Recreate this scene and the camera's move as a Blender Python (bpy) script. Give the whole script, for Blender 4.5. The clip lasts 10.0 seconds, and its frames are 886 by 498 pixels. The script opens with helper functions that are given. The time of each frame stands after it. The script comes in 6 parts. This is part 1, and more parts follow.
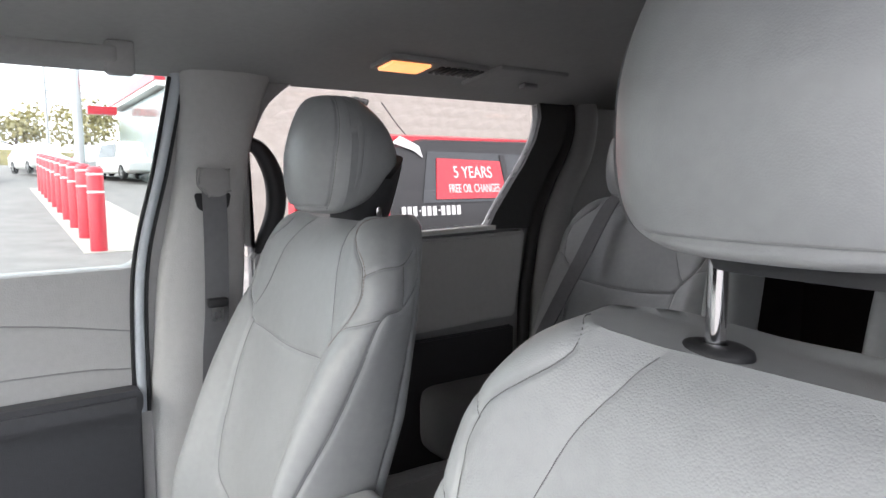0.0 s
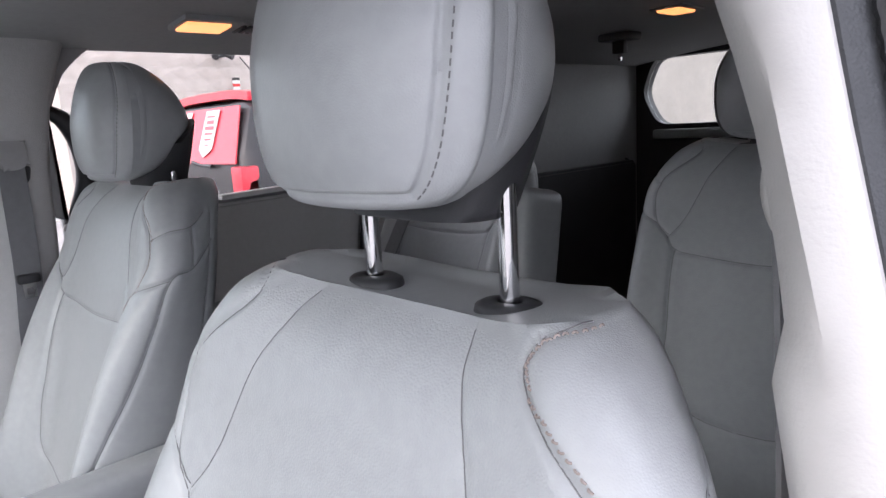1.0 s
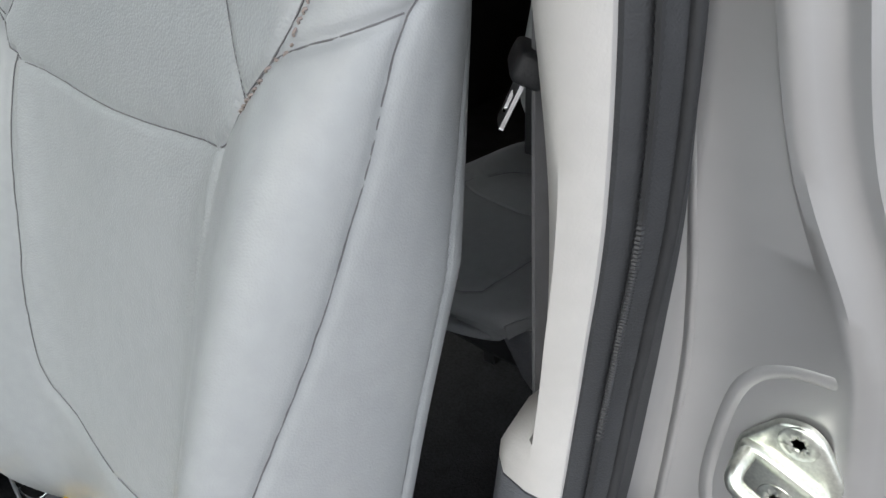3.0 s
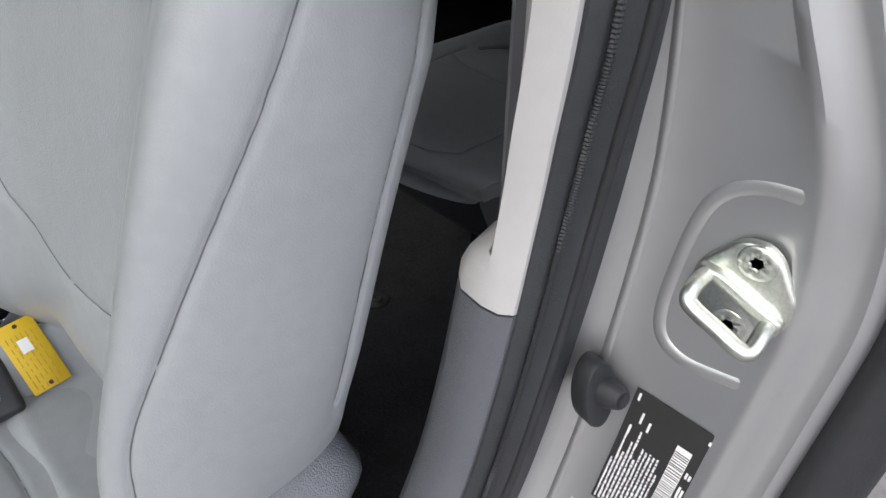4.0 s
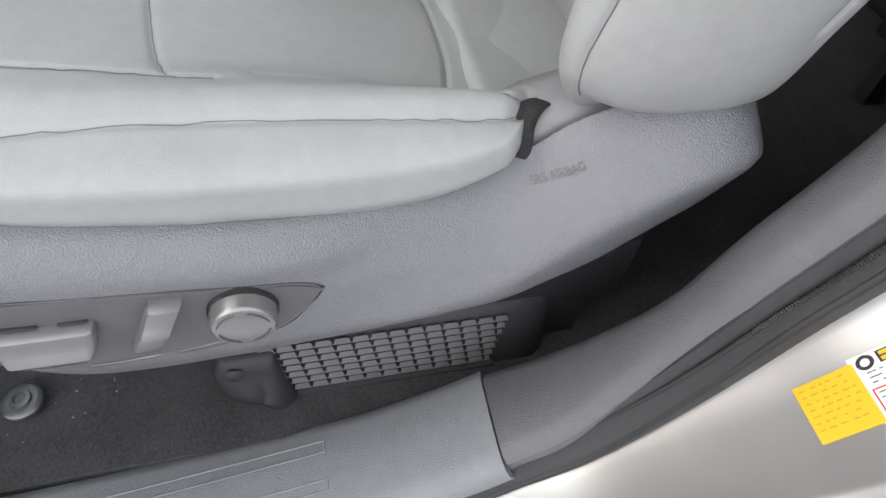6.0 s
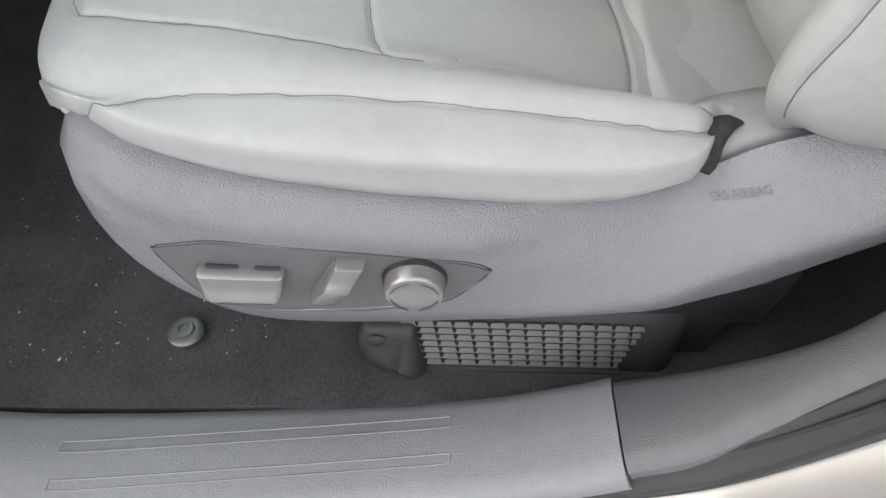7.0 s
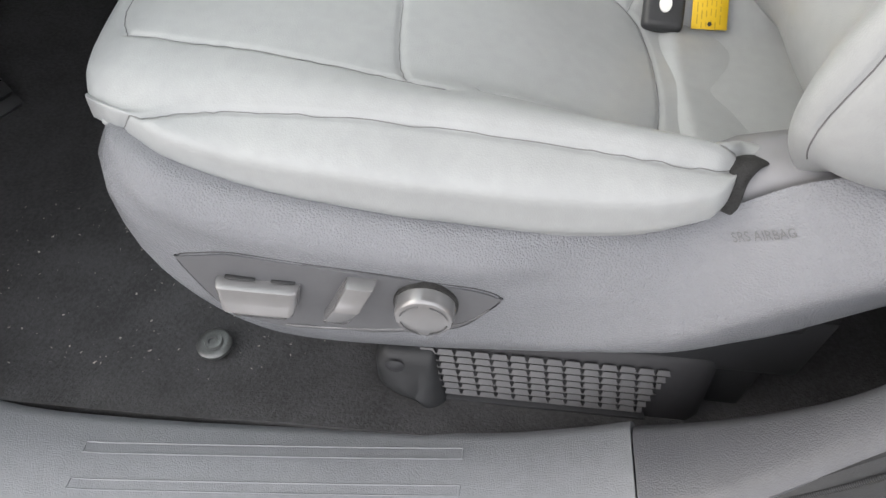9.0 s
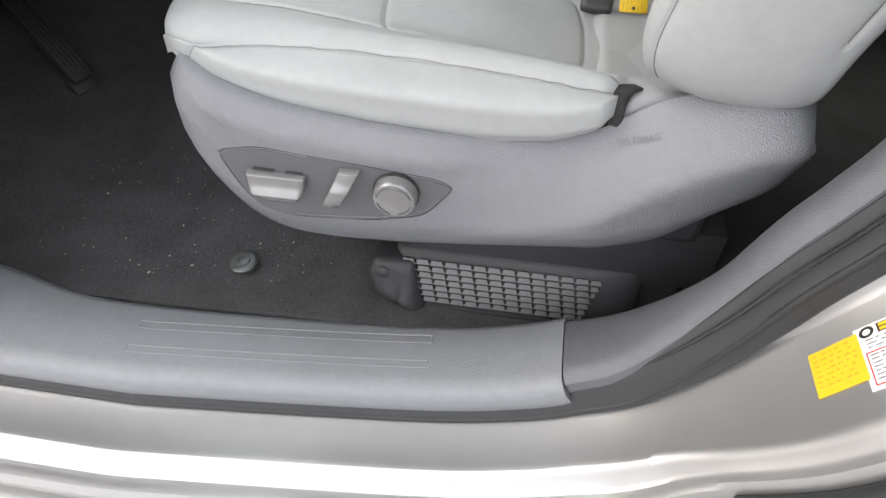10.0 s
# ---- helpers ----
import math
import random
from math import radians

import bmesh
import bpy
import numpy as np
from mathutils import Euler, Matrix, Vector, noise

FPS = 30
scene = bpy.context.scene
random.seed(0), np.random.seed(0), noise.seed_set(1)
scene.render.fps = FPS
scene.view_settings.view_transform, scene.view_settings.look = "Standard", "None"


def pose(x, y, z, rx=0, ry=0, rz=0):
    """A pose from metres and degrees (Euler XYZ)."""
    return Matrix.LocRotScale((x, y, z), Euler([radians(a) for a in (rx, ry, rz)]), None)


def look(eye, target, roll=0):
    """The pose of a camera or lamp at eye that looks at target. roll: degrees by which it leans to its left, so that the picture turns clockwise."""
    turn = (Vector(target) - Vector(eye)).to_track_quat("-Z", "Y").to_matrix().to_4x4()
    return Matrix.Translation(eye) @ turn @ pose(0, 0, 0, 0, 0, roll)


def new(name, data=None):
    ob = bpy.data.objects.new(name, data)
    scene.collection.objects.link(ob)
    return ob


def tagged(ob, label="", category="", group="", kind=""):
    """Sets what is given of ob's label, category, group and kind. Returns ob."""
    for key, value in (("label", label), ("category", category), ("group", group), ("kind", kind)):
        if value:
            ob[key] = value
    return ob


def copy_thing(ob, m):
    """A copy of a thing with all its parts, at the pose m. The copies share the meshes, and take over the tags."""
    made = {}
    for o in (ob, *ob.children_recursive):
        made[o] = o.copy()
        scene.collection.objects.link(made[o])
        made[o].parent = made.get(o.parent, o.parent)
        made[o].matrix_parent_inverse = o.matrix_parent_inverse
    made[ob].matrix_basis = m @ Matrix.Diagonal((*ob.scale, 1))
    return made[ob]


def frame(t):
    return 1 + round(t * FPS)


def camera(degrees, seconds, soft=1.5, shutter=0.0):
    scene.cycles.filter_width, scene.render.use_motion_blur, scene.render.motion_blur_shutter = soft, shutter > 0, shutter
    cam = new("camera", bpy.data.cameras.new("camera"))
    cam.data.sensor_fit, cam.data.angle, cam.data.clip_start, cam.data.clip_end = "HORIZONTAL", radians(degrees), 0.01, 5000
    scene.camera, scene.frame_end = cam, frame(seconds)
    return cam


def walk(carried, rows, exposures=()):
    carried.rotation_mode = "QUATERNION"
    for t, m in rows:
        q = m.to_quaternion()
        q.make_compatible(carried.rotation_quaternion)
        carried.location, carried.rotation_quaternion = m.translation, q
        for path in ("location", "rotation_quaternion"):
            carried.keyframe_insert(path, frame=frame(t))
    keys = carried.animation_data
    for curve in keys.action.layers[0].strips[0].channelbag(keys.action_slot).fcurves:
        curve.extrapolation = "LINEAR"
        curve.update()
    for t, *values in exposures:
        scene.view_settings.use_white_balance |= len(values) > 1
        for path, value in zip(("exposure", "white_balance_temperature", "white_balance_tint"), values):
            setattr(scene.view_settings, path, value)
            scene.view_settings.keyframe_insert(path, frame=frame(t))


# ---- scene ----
from mathutils.kdtree import KDTree

cam = camera(68.4, 10.0)
METRES, EYE, TILT, LEAN, TURN = 1.0, 1.35, -9.3, 0.0, 45.0
PATH = [
    (0, (0.573, -0.384, 1.499), (-1.068, 0.738, 1.281), -0.2),
    (0.5, (0.626, -0.373, 1.497), (-0.907, 0.889, 1.257), -1.6),
    (1, (0.728, -0.304, 1.503), (-0.698, 1.047, 1.126), -3.4),
    (1.5, (0.746, -0.271, 1.481), (-0.649, 1.058, 0.943), -5.1),
    (2, (0.779, -0.271, 1.44), (-0.564, 1.027, 0.724), -5.9),
    (2.5, (0.811, -0.283, 1.393), (-0.471, 0.966, 0.501), -5.1),
    (3, (0.832, -0.279, 1.325), (-0.357, 0.934, 0.269), -3.4),
    (3.2, (0.836, -0.282, 1.318), (-0.318, 0.914, 0.206), -2.6),
    (4.3, (0.870, -0.291, 1.242), (-0.178, 0.782, -0.082), 3.2),
    (4.5, (0.878, -0.292, 1.231), (-0.174, 0.727, -0.133), 4.2),
    (5, (0.896, -0.312, 1.178), (-0.165, 0.540, -0.288), 7.0),
    (5.5, (0.897, -0.367, 1.122), (-0.206, 0.268, -0.420), 8.8),
    (6, (0.893, -0.444, 1.095), (-0.270, -0.062, -0.487), 7.8),
    (6.2, (0.894, -0.467, 1.097), (-0.292, -0.170, -0.486), 7.3),
    (7.3, (0.903, -0.502, 1.103), (-0.276, -0.443, -0.511), 4.8),
    (7.5, (0.901, -0.503, 1.102), (-0.28, -0.454, -0.511), 4.7),
    (8, (0.897, -0.503, 1.105), (-0.293, -0.491, -0.503), 3.7),
    (8.5, (0.9, -0.493, 1.105), (-0.32, -0.536, -0.48), 2.4),
    (9, (0.909, -0.469, 1.101), (-0.357, -0.552, -0.445), 2.3),
    (9.5, (0.974, -0.435, 1.106), (-0.343, -0.597, -0.391), 1.3),
    (10, (1.122, -0.378, 1.149), (-0.223, -0.57, -0.318), 0.9),
]
walk(cam, [(t, look(eye, target, roll)) for t, eye, target, roll in PATH], exposures=[(0.0, 1.62, 6450, 16), (1.0, 1.63, 6150, 20), (2.0, 1.18, 6150, 13), (2.5, 0.96, 6250, 10), (3.2, 0.68, 6300, 11), (4.5, 0.62, 6280, 15), (6.0, 0.92, 6650, 13), (7.5, 1.08, 6850, 13), (10.0, 1.16, 6800, 13)])

# ---- world and light ----
world = bpy.data.worlds.new("overcast_sky")
scene.world = world
world.use_nodes = True
_nt = world.node_tree
_sky = _nt.nodes.new("ShaderNodeTexSky")
_sky.sky_type, _sky.sun_disc = "NISHITA", False
_sky.sun_elevation, _sky.sun_rotation = radians(36), radians(178)
_sky.air_density, _sky.dust_density, _sky.ozone_density = 1.0, 6.0, 1.0
_bw = _nt.nodes.new("ShaderNodeMixRGB")
_bw.inputs[0].default_value = 0.75
_bw.inputs[2].default_value = (9.0, 9.3, 9.6, 1)
_nt.links.new(_sky.outputs[0], _bw.inputs[1])
_nt.links.new(_bw.outputs[0], _nt.nodes["Background"].inputs[0])
_nt.nodes["Background"].inputs[1].default_value = 0.165

sun = new("sun", bpy.data.lights.new("sun", "SUN"))
sun.data.energy, sun.data.angle, sun.data.color = 0.5, radians(45), (1.0, 0.985, 0.965)
sun.matrix_world = look((0.2, -6, 4.4), (0, 0, 0))


# ---- materials ----
def material(name, base, rough=0.5, metal=0.0, vary=0.08, vary_scale=6.0, bump=0.0, bump_scale=400.0, cells=False, coat=0.0):
    """A surface with colour variation at two scales, roughness variation and fine relief. Sizes in 1/metre."""
    m = bpy.data.materials.new(name)
    m.use_nodes = True
    nt = m.node_tree
    b = nt.nodes["Principled BSDF"]
    co = nt.nodes.new("ShaderNodeTexCoord")
    n1, n2 = nt.nodes.new("ShaderNodeTexNoise"), nt.nodes.new("ShaderNodeTexNoise")
    n1.inputs["Scale"].default_value, n2.inputs["Scale"].default_value = vary_scale, vary_scale * 14
    n1.inputs["Detail"].default_value, n2.inputs["Detail"].default_value = 5, 3
    add = nt.nodes.new("ShaderNodeMath")
    add.operation = "ADD"
    ramp = nt.nodes.new("ShaderNodeMapRange")
    ramp.interpolation_type = "SMOOTHSTEP"
    ramp.inputs[1].default_value, ramp.inputs[2].default_value = 0.6, 1.4
    mix = nt.nodes.new("ShaderNodeMixRGB")
    dark = tuple(c * (1 - vary) for c in base)
    light = tuple(min(1, c * (1 + vary)) for c in base)
    mix.inputs[1].default_value, mix.inputs[2].default_value = (*dark, 1), (*light, 1)
    for n in (n1, n2):
        nt.links.new(co.outputs["Object"], n.inputs["Vector"])
    nt.links.new(n1.outputs[0], add.inputs[0])
    nt.links.new(n2.outputs[0], add.inputs[1])
    nt.links.new(add.outputs[0], ramp.inputs[0])
    nt.links.new(ramp.outputs[0], mix.inputs[0])
    nt.links.new(mix.outputs[0], b.inputs["Base Color"])
    rr = nt.nodes.new("ShaderNodeMapRange")
    rr.inputs[3].default_value, rr.inputs[4].default_value = max(0.02, rough * 0.86), min(1, rough * 1.14)
    nt.links.new(n1.outputs[0], rr.inputs[0])
    nt.links.new(rr.outputs[0], b.inputs["Roughness"])
    b.inputs["Metallic"].default_value = metal
    b.inputs["Coat Weight"].default_value = coat
    b.inputs["Coat Roughness"].default_value = 0.12
    if bump:
        bn = nt.nodes.new("ShaderNodeBump")
        bn.inputs["Strength"].default_value = min(1.0, bump)
        bn.inputs["Distance"].default_value = {True: 0.6, "pebble": 0.42}.get(cells, 0.45) / bump_scale
        if cells == "pebble":
            # rounded grains, bent out of line by a finer noise
            tx, wn, mv = nt.nodes.new("ShaderNodeTexVoronoi"), nt.nodes.new("ShaderNodeTexNoise"), nt.nodes.new("ShaderNodeVectorMath")
            tx.feature = "SMOOTH_F1"
            tx.inputs["Smoothness"].default_value = 0.2
            tx.inputs["Scale"].default_value = bump_scale
            wn.inputs["Scale"].default_value, wn.inputs["Detail"].default_value = bump_scale * 0.5, 1
            mv.operation = "MULTIPLY_ADD"
            mv.inputs[1].default_value = (0.7 / bump_scale,) * 3
            nt.links.new(co.outputs["Object"], wn.inputs["Vector"])
            nt.links.new(wn.outputs["Color"], mv.inputs[0])
            nt.links.new(co.outputs["Object"], mv.inputs[2])
            nt.links.new(mv.outputs[0], tx.inputs["Vector"])
        elif cells:
            tx = nt.nodes.new("ShaderNodeTexVoronoi")
            tx.feature = "SMOOTH_F1"
            tx.inputs["Smoothness"].default_value = 0.35
        else:
            tx = nt.nodes.new("ShaderNodeTexNoise")
            tx.inputs["Detail"].default_value = 3
        if cells != "pebble":
            tx.inputs["Scale"].default_value = bump_scale
            nt.links.new(co.outputs["Object"], tx.inputs["Vector"])
        nt.links.new(tx.outputs[0], bn.inputs["Height"])
        bn.invert = bool(cells)
        nt.links.new(bn.outputs[0], b.inputs["Normal"])
    return m


M_LEATHER = material("grey_leather", (0.31, 0.322, 0.326), 0.36, vary=0.05, bump=0.25, bump_scale=850, cells="pebble")
M_PERF = material("grained_leather", (0.315, 0.327, 0.331), 0.40, vary=0.05, bump=0.45, bump_scale=560, cells="pebble")
# for the head restraint's stitches and for the shade drawn along seams
M_THREAD_SHADE = material("stitch_thread_and_seam_shade", (0.125, 0.122, 0.126), 0.7, bump=0.5, bump_scale=2500)
M_STITCH = material("pale_stitch_thread", (0.27, 0.225, 0.205), 0.7, bump=0.5, bump_scale=2500)
M_FELT = material("black_felt", (0.022, 0.022, 0.022), 1.0, vary=0.8, vary_scale=90, bump=1.0, bump_scale=700)
M_FELTBOX = material("vent_black_plastic", (0.028, 0.028, 0.031), 0.6, vary=0.1)
M_RECLINE = material("smooth_grey_plastic", (0.20, 0.20, 0.212), 0.35, vary=0.05)
# leather with the rear armrest's shade put into its colour
M_ARM = material("shaded_grey_leather", (0.10, 0.102, 0.106), 0.42, vary=0.06, bump=0.2, bump_scale=620, cells=True)
M_SHELL = material("grey_grained_plastic", (0.166, 0.172, 0.187), 0.31, vary=0.04, bump=1.0, bump_scale=640, cells="pebble")
M_SHELL.node_tree.nodes["Bump"].inputs["Distance"].default_value = 0.0007
M_DARKPL = material("dark_plastic", (0.030, 0.031, 0.034), 0.5, vary=0.08, bump=0.3, bump_scale=700)
M_SWITCH = material("satin_grey_plastic", (0.25, 0.25, 0.256), 0.25, metal=0.55, vary=0.04)
M_SWITCHD = material("matte_grey_plastic", (0.068, 0.069, 0.073), 0.45, vary=0.05)
M_LOUVRE = material("grey_louvre_plastic", (0.12, 0.12, 0.125), 0.45, vary=0.05)
M_PANEL = material("switch_panel_plastic", (0.092, 0.094, 0.101), 0.4, vary=0.05, bump=0.3, bump_scale=900)
M_TRIMW = material("pale_pillar_trim", (0.45, 0.44, 0.424), 0.6, vary=0.03, bump=0.3, bump_scale=500)
M_SILL = material("sill_plastic", (0.19, 0.20, 0.216), 0.45, vary=0.06, bump=0.6, bump_scale=700, cells="pebble")
# the sill's plastic again, with the pillar's shade put into a darker colour
M_SILL_SHADE = material("shaded_sill_plastic", (0.100, 0.104, 0.115), 0.45, vary=0.06, bump=0.6, bump_scale=700, cells="pebble")
M_RUBBER = material("black_rubber", (0.018, 0.019, 0.021), 0.55, vary=0.15, bump=0.4, bump_scale=600)
M_SEALFACE = material("seal_lip_rubber", (0.030, 0.032, 0.035), 0.5, vary=0.12, bump=0.35, bump_scale=800, cells=True)
M_PAINT = material("grey_metallic_paint", (0.44, 0.441, 0.441), 0.38, metal=0.75, vary=0.03, vary_scale=2, coat=0.3)
M_ZINC = material("zinc_plated_steel", (0.66, 0.68, 0.62), 0.30, metal=1.0, vary=0.16, vary_scale=30)
M_BOLT = material("dark_zinc_bolt", (0.16, 0.165, 0.165), 0.35, metal=0.7, vary=0.2, vary_scale=40)
M_CHROME = material("chrome", (0.75, 0.75, 0.76), 0.08, metal=1.0, vary=0.02)
M_CARPET = material("charcoal_carpet", (0.050, 0.0505, 0.053), 0.95, vary=0.35, vary_scale=14, bump=1.0, bump_scale=330)
M_HEAD = material("grey_headliner_cloth", (0.36, 0.36, 0.355), 0.9, vary=0.05, bump=0.35, bump_scale=900)
M_DOORP = material("pale_grey_door_trim", (0.46, 0.462, 0.455), 0.6, vary=0.04, bump=0.3, bump_scale=420, cells=True)
M_DOORD = material("dark_grey_door_trim", (0.05, 0.052, 0.058), 0.55, vary=0.06, bump=0.3, bump_scale=420, cells=True)
M_GREYTRIM = material("grey_wall_trim", (0.29, 0.29, 0.288), 0.6, vary=0.05, bump=0.3, bump_scale=420)
M_CHANNEL = material("silver_blue_channel", (0.58, 0.63, 0.67), 0.35, metal=0.1, vary=0.05)
M_BELT = material("grey_belt_webbing", (0.15, 0.153, 0.16), 0.75, vary=0.08, bump=0.6, bump_scale=900)
M_ASPHALT = material("asphalt", (0.215, 0.205, 0.196), 0.9, vary=0.25, vary_scale=2, bump=0.8, bump_scale=140)
M_STONE = material("tan_split_face_stone", (0.50, 0.455, 0.415), 0.9, vary=0.12, vary_scale=1.2, bump=0.6, bump_scale=40)
M_RED = material("red_paint", (0.62, 0.03, 0.05), 0.35, vary=0.08, coat=0.4)
M_BLACKP = material("black_paint", (0.022, 0.022, 0.024), 0.45, vary=0.1, coat=0.1)
M_WHITE = material("white_paint", (0.78, 0.78, 0.77), 0.45, vary=0.03)
M_PENNANT = material("printed_pale_film", (0.56, 0.50, 0.50), 0.5, vary=0.05)
M_CONCRETE = material("concrete", (0.42, 0.40, 0.36), 0.85, vary=0.12, vary_scale=3, bump=0.4, bump_scale=120)
M_YELLOW = material("yellow_paper", (0.66, 0.43, 0.012), 0.6, vary=0.04)
M_INK = material("black_ink", (0.02, 0.02, 0.02), 0.5, vary=0.1)
M_LABELW = material("white_label_paper", (0.80, 0.80, 0.78), 0.4, vary=0.03)
M_REDINK = material("red_ink", (0.65, 0.03, 0.03), 0.5)
M_CRUMB = material("pale_debris", (0.5, 0.48, 0.43), 0.9, vary=0.2)
M_SILVER = material("silver_car_paint", (0.5, 0.51, 0.52), 0.3, metal=0.6, coat=0.5)
M_GREYCAR = material("dark_grey_car_paint", (0.14, 0.14, 0.145), 0.3, metal=0.5, coat=0.5)
M_LEAF = material("tree_foliage", (0.36, 0.32, 0.16), 0.8, vary=0.4, vary_scale=1.5)
M_BARK = material("bark", (0.12, 0.09, 0.07), 0.9, vary=0.25, bump=0.6, bump_scale=60)


def glass_material(name, tint, rough=0.0):
    m = bpy.data.materials.new(name)
    m.use_nodes = True
    nt = m.node_tree
    out = nt.nodes["Material Output"]
    tr, gl, mx, fr = (nt.nodes.new(k) for k in ("ShaderNodeBsdfTransparent", "ShaderNodeBsdfGlossy", "ShaderNodeMixShader", "ShaderNodeFresnel"))
    tr.inputs[0].default_value = (*tint, 1)
    gl.inputs["Roughness"].default_value = rough
    fr.inputs["IOR"].default_value = 1.3
    nt.links.new(fr.outputs[0], mx.inputs[0])
    nt.links.new(tr.outputs[0], mx.inputs[1])
    nt.links.new(gl.outputs[0], mx.inputs[2])
    nt.links.new(mx.outputs[0], out.inputs["Surface"])
    return m


M_GLASS = glass_material("clear_window_glass", (0.84, 0.88, 0.87))
M_TINT = glass_material("tinted_window_glass", (0.84, 0.83, 0.82))
M_REARTINT = glass_material("rear_window_glass", (0.74, 0.75, 0.73))
M_PRIVACY = glass_material("privacy_window_glass", (0.30, 0.31, 0.31))
M_DGLASS = material("dark_glass", (0.03, 0.035, 0.04), 0.08, vary=0.1, coat=0.5)


def lamp_material(name, colour, strength):
    m = bpy.data.materials.new(name)
    m.use_nodes = True
    b = m.node_tree.nodes["Principled BSDF"]
    b.inputs["Base Color"].default_value = (0.9, 0.8, 0.65, 1)
    b.inputs["Emission Color"].default_value = (*colour, 1)
    b.inputs["Emission Strength"].default_value = strength
    return m


M_LAMP = lamp_material("lit_lamp_lens", (1.0, 0.36, 0.10), 0.55)


# ---- building helpers ----
def smooth(bm, angle=50):
    for f in bm.faces:
        f.smooth = True
    lim = radians(angle)
    for e in bm.edges:
        if len(e.link_faces) == 2 and e.calc_face_angle(0) > lim:
            e.smooth = False


def part(name, bm, mat, parent=None, label="", angle=50):
    """Links a bmesh as one mesh object, under a thing or a part if one is given."""
    bmesh.ops.recalc_face_normals(bm, faces=bm.faces)
    smooth(bm, angle)
    me = bpy.data.meshes.new(name)
    bm.to_mesh(me)
    bm.free()
    me.materials.append(mat)
    ob = new(name, me)
    if parent:
        ob.parent = parent
    if label:
        ob["label"] = label
    return ob


def shared(name, ob, parent, m=None, label=""):
    """One more object on the mesh of ob."""
    o = new(name, ob.data)
    o.parent = parent
    if m is not None:
        o.matrix_basis = m
    if label:
        o["label"] = label
    return o


def thing(name, place, label, category, group="", kind=""):
    e = new(name)
    e.location = place
    e.empty_display_size = 0.05
    return tagged(e, label, category, group, kind)


def box(bm, x0, x1, y0, y1, z0, z1, bevel=0.0, seg=2, m=None):
    vs = [bm.verts.new((x, y, z)) for x in (x0, x1) for y in (y0, y1) for z in (z0, z1)]
    fs = [bm.faces.new([vs[i] for i in q]) for q in ((0, 1, 3, 2), (4, 6, 7, 5), (0, 4, 5, 1), (2, 3, 7, 6), (0, 2, 6, 4), (1, 5, 7, 3))]
    if bevel:
        es = list({e for f in fs for e in f.edges})
        r = bmesh.ops.bevel(bm, geom=es, offset=bevel, segments=seg, affect="EDGES", profile=0.6)
        vs = list({v for f in r["faces"] for v in f.verts} | {v for v in vs if v.is_valid})
    if m is not None:
        bmesh.ops.transform(bm, matrix=m, verts=[v for v in vs if v.is_valid])
    return bm


def grid(bm, fn, nu, nv, wrap_u=False, cap=False):
    """A sheet of nu x nv points fn(i, j)."""
    vs = [[bm.verts.new(fn(i, j)) for i in range(nu)] for j in range(nv)]
    for j in range(nv - 1):
        for i in range(nu if wrap_u else nu - 1):
            k = (i + 1) % nu
            bm.faces.new((vs[j][i], vs[j][k], vs[j + 1][k], vs[j + 1][i]))
    if cap:
        bm.faces.new(vs[0][::-1])
        bm.faces.new(vs[-1])
    return vs


def tube(bm, pts, r, n=8, cap=True):
    """A round bar along points; r is one radius or one for each point."""
    pts = [Vector(p) for p in pts]
    rs = r if isinstance(r, (list, tuple)) else [r] * len(pts)
    up = Vector((0.13, 0.21, 0.97))
    rings = []
    for i, p in enumerate(pts):
        t = (pts[min(i + 1, len(pts) - 1)] - pts[max(i - 1, 0)]).normalized()
        if abs(t.dot(up)) > 0.95:
            up = Vector((0.97, 0.13, 0.21))
        a = t.cross(up).normalized()
        b = t.cross(a)
        up = -b if i else up
        rings.append([p + (a * math.cos(k * math.tau / n) + b * math.sin(k * math.tau / n)) * rs[i] for k in range(n)])
        up = a.cross(t)
    grid(bm, lambda i, j: rings[j][i], n, len(pts), wrap_u=True, cap=cap)
    return bm


def spline(keys, t):
    """Smooth value (or tuple) at t through keys [(t, value...)], Catmull-Rom."""
    k = [a[0] for a in keys]
    if t <= k[0]:
        return keys[0][1:]
    if t >= k[-1]:
        return keys[-1][1:]
    i = max(n for n in range(len(k) - 1) if k[n] <= t)
    p0, p1, p2, p3 = keys[max(i - 1, 0)], keys[i], keys[i + 1], keys[min(i + 2, len(k) - 1)]
    h = p2[0] - p1[0]
    f = (t - p1[0]) / h
    out = []
    for c in range(1, len(p1)):
        m1 = (p2[c] - p0[c]) / (p2[0] - p0[0]) * h
        m2 = (p3[c] - p1[c]) / (p3[0] - p1[0]) * h
        f2, f3 = f * f, f * f * f
        out.append((2 * f3 - 3 * f2 + 1) * p1[c] + (f3 - 2 * f2 + f) * m1 + (-2 * f3 + 3 * f2) * p2[c] + (f3 - f2) * m2)
    return tuple(out)


def curve_points(pts, n):
    """n points evenly by parameter along a Catmull-Rom curve through pts."""
    keys = [(i, *p) for i, p in enumerate(pts)]
    return [Vector(spline(keys, (len(pts) - 1) * i / (n - 1))) for i in range(n)]


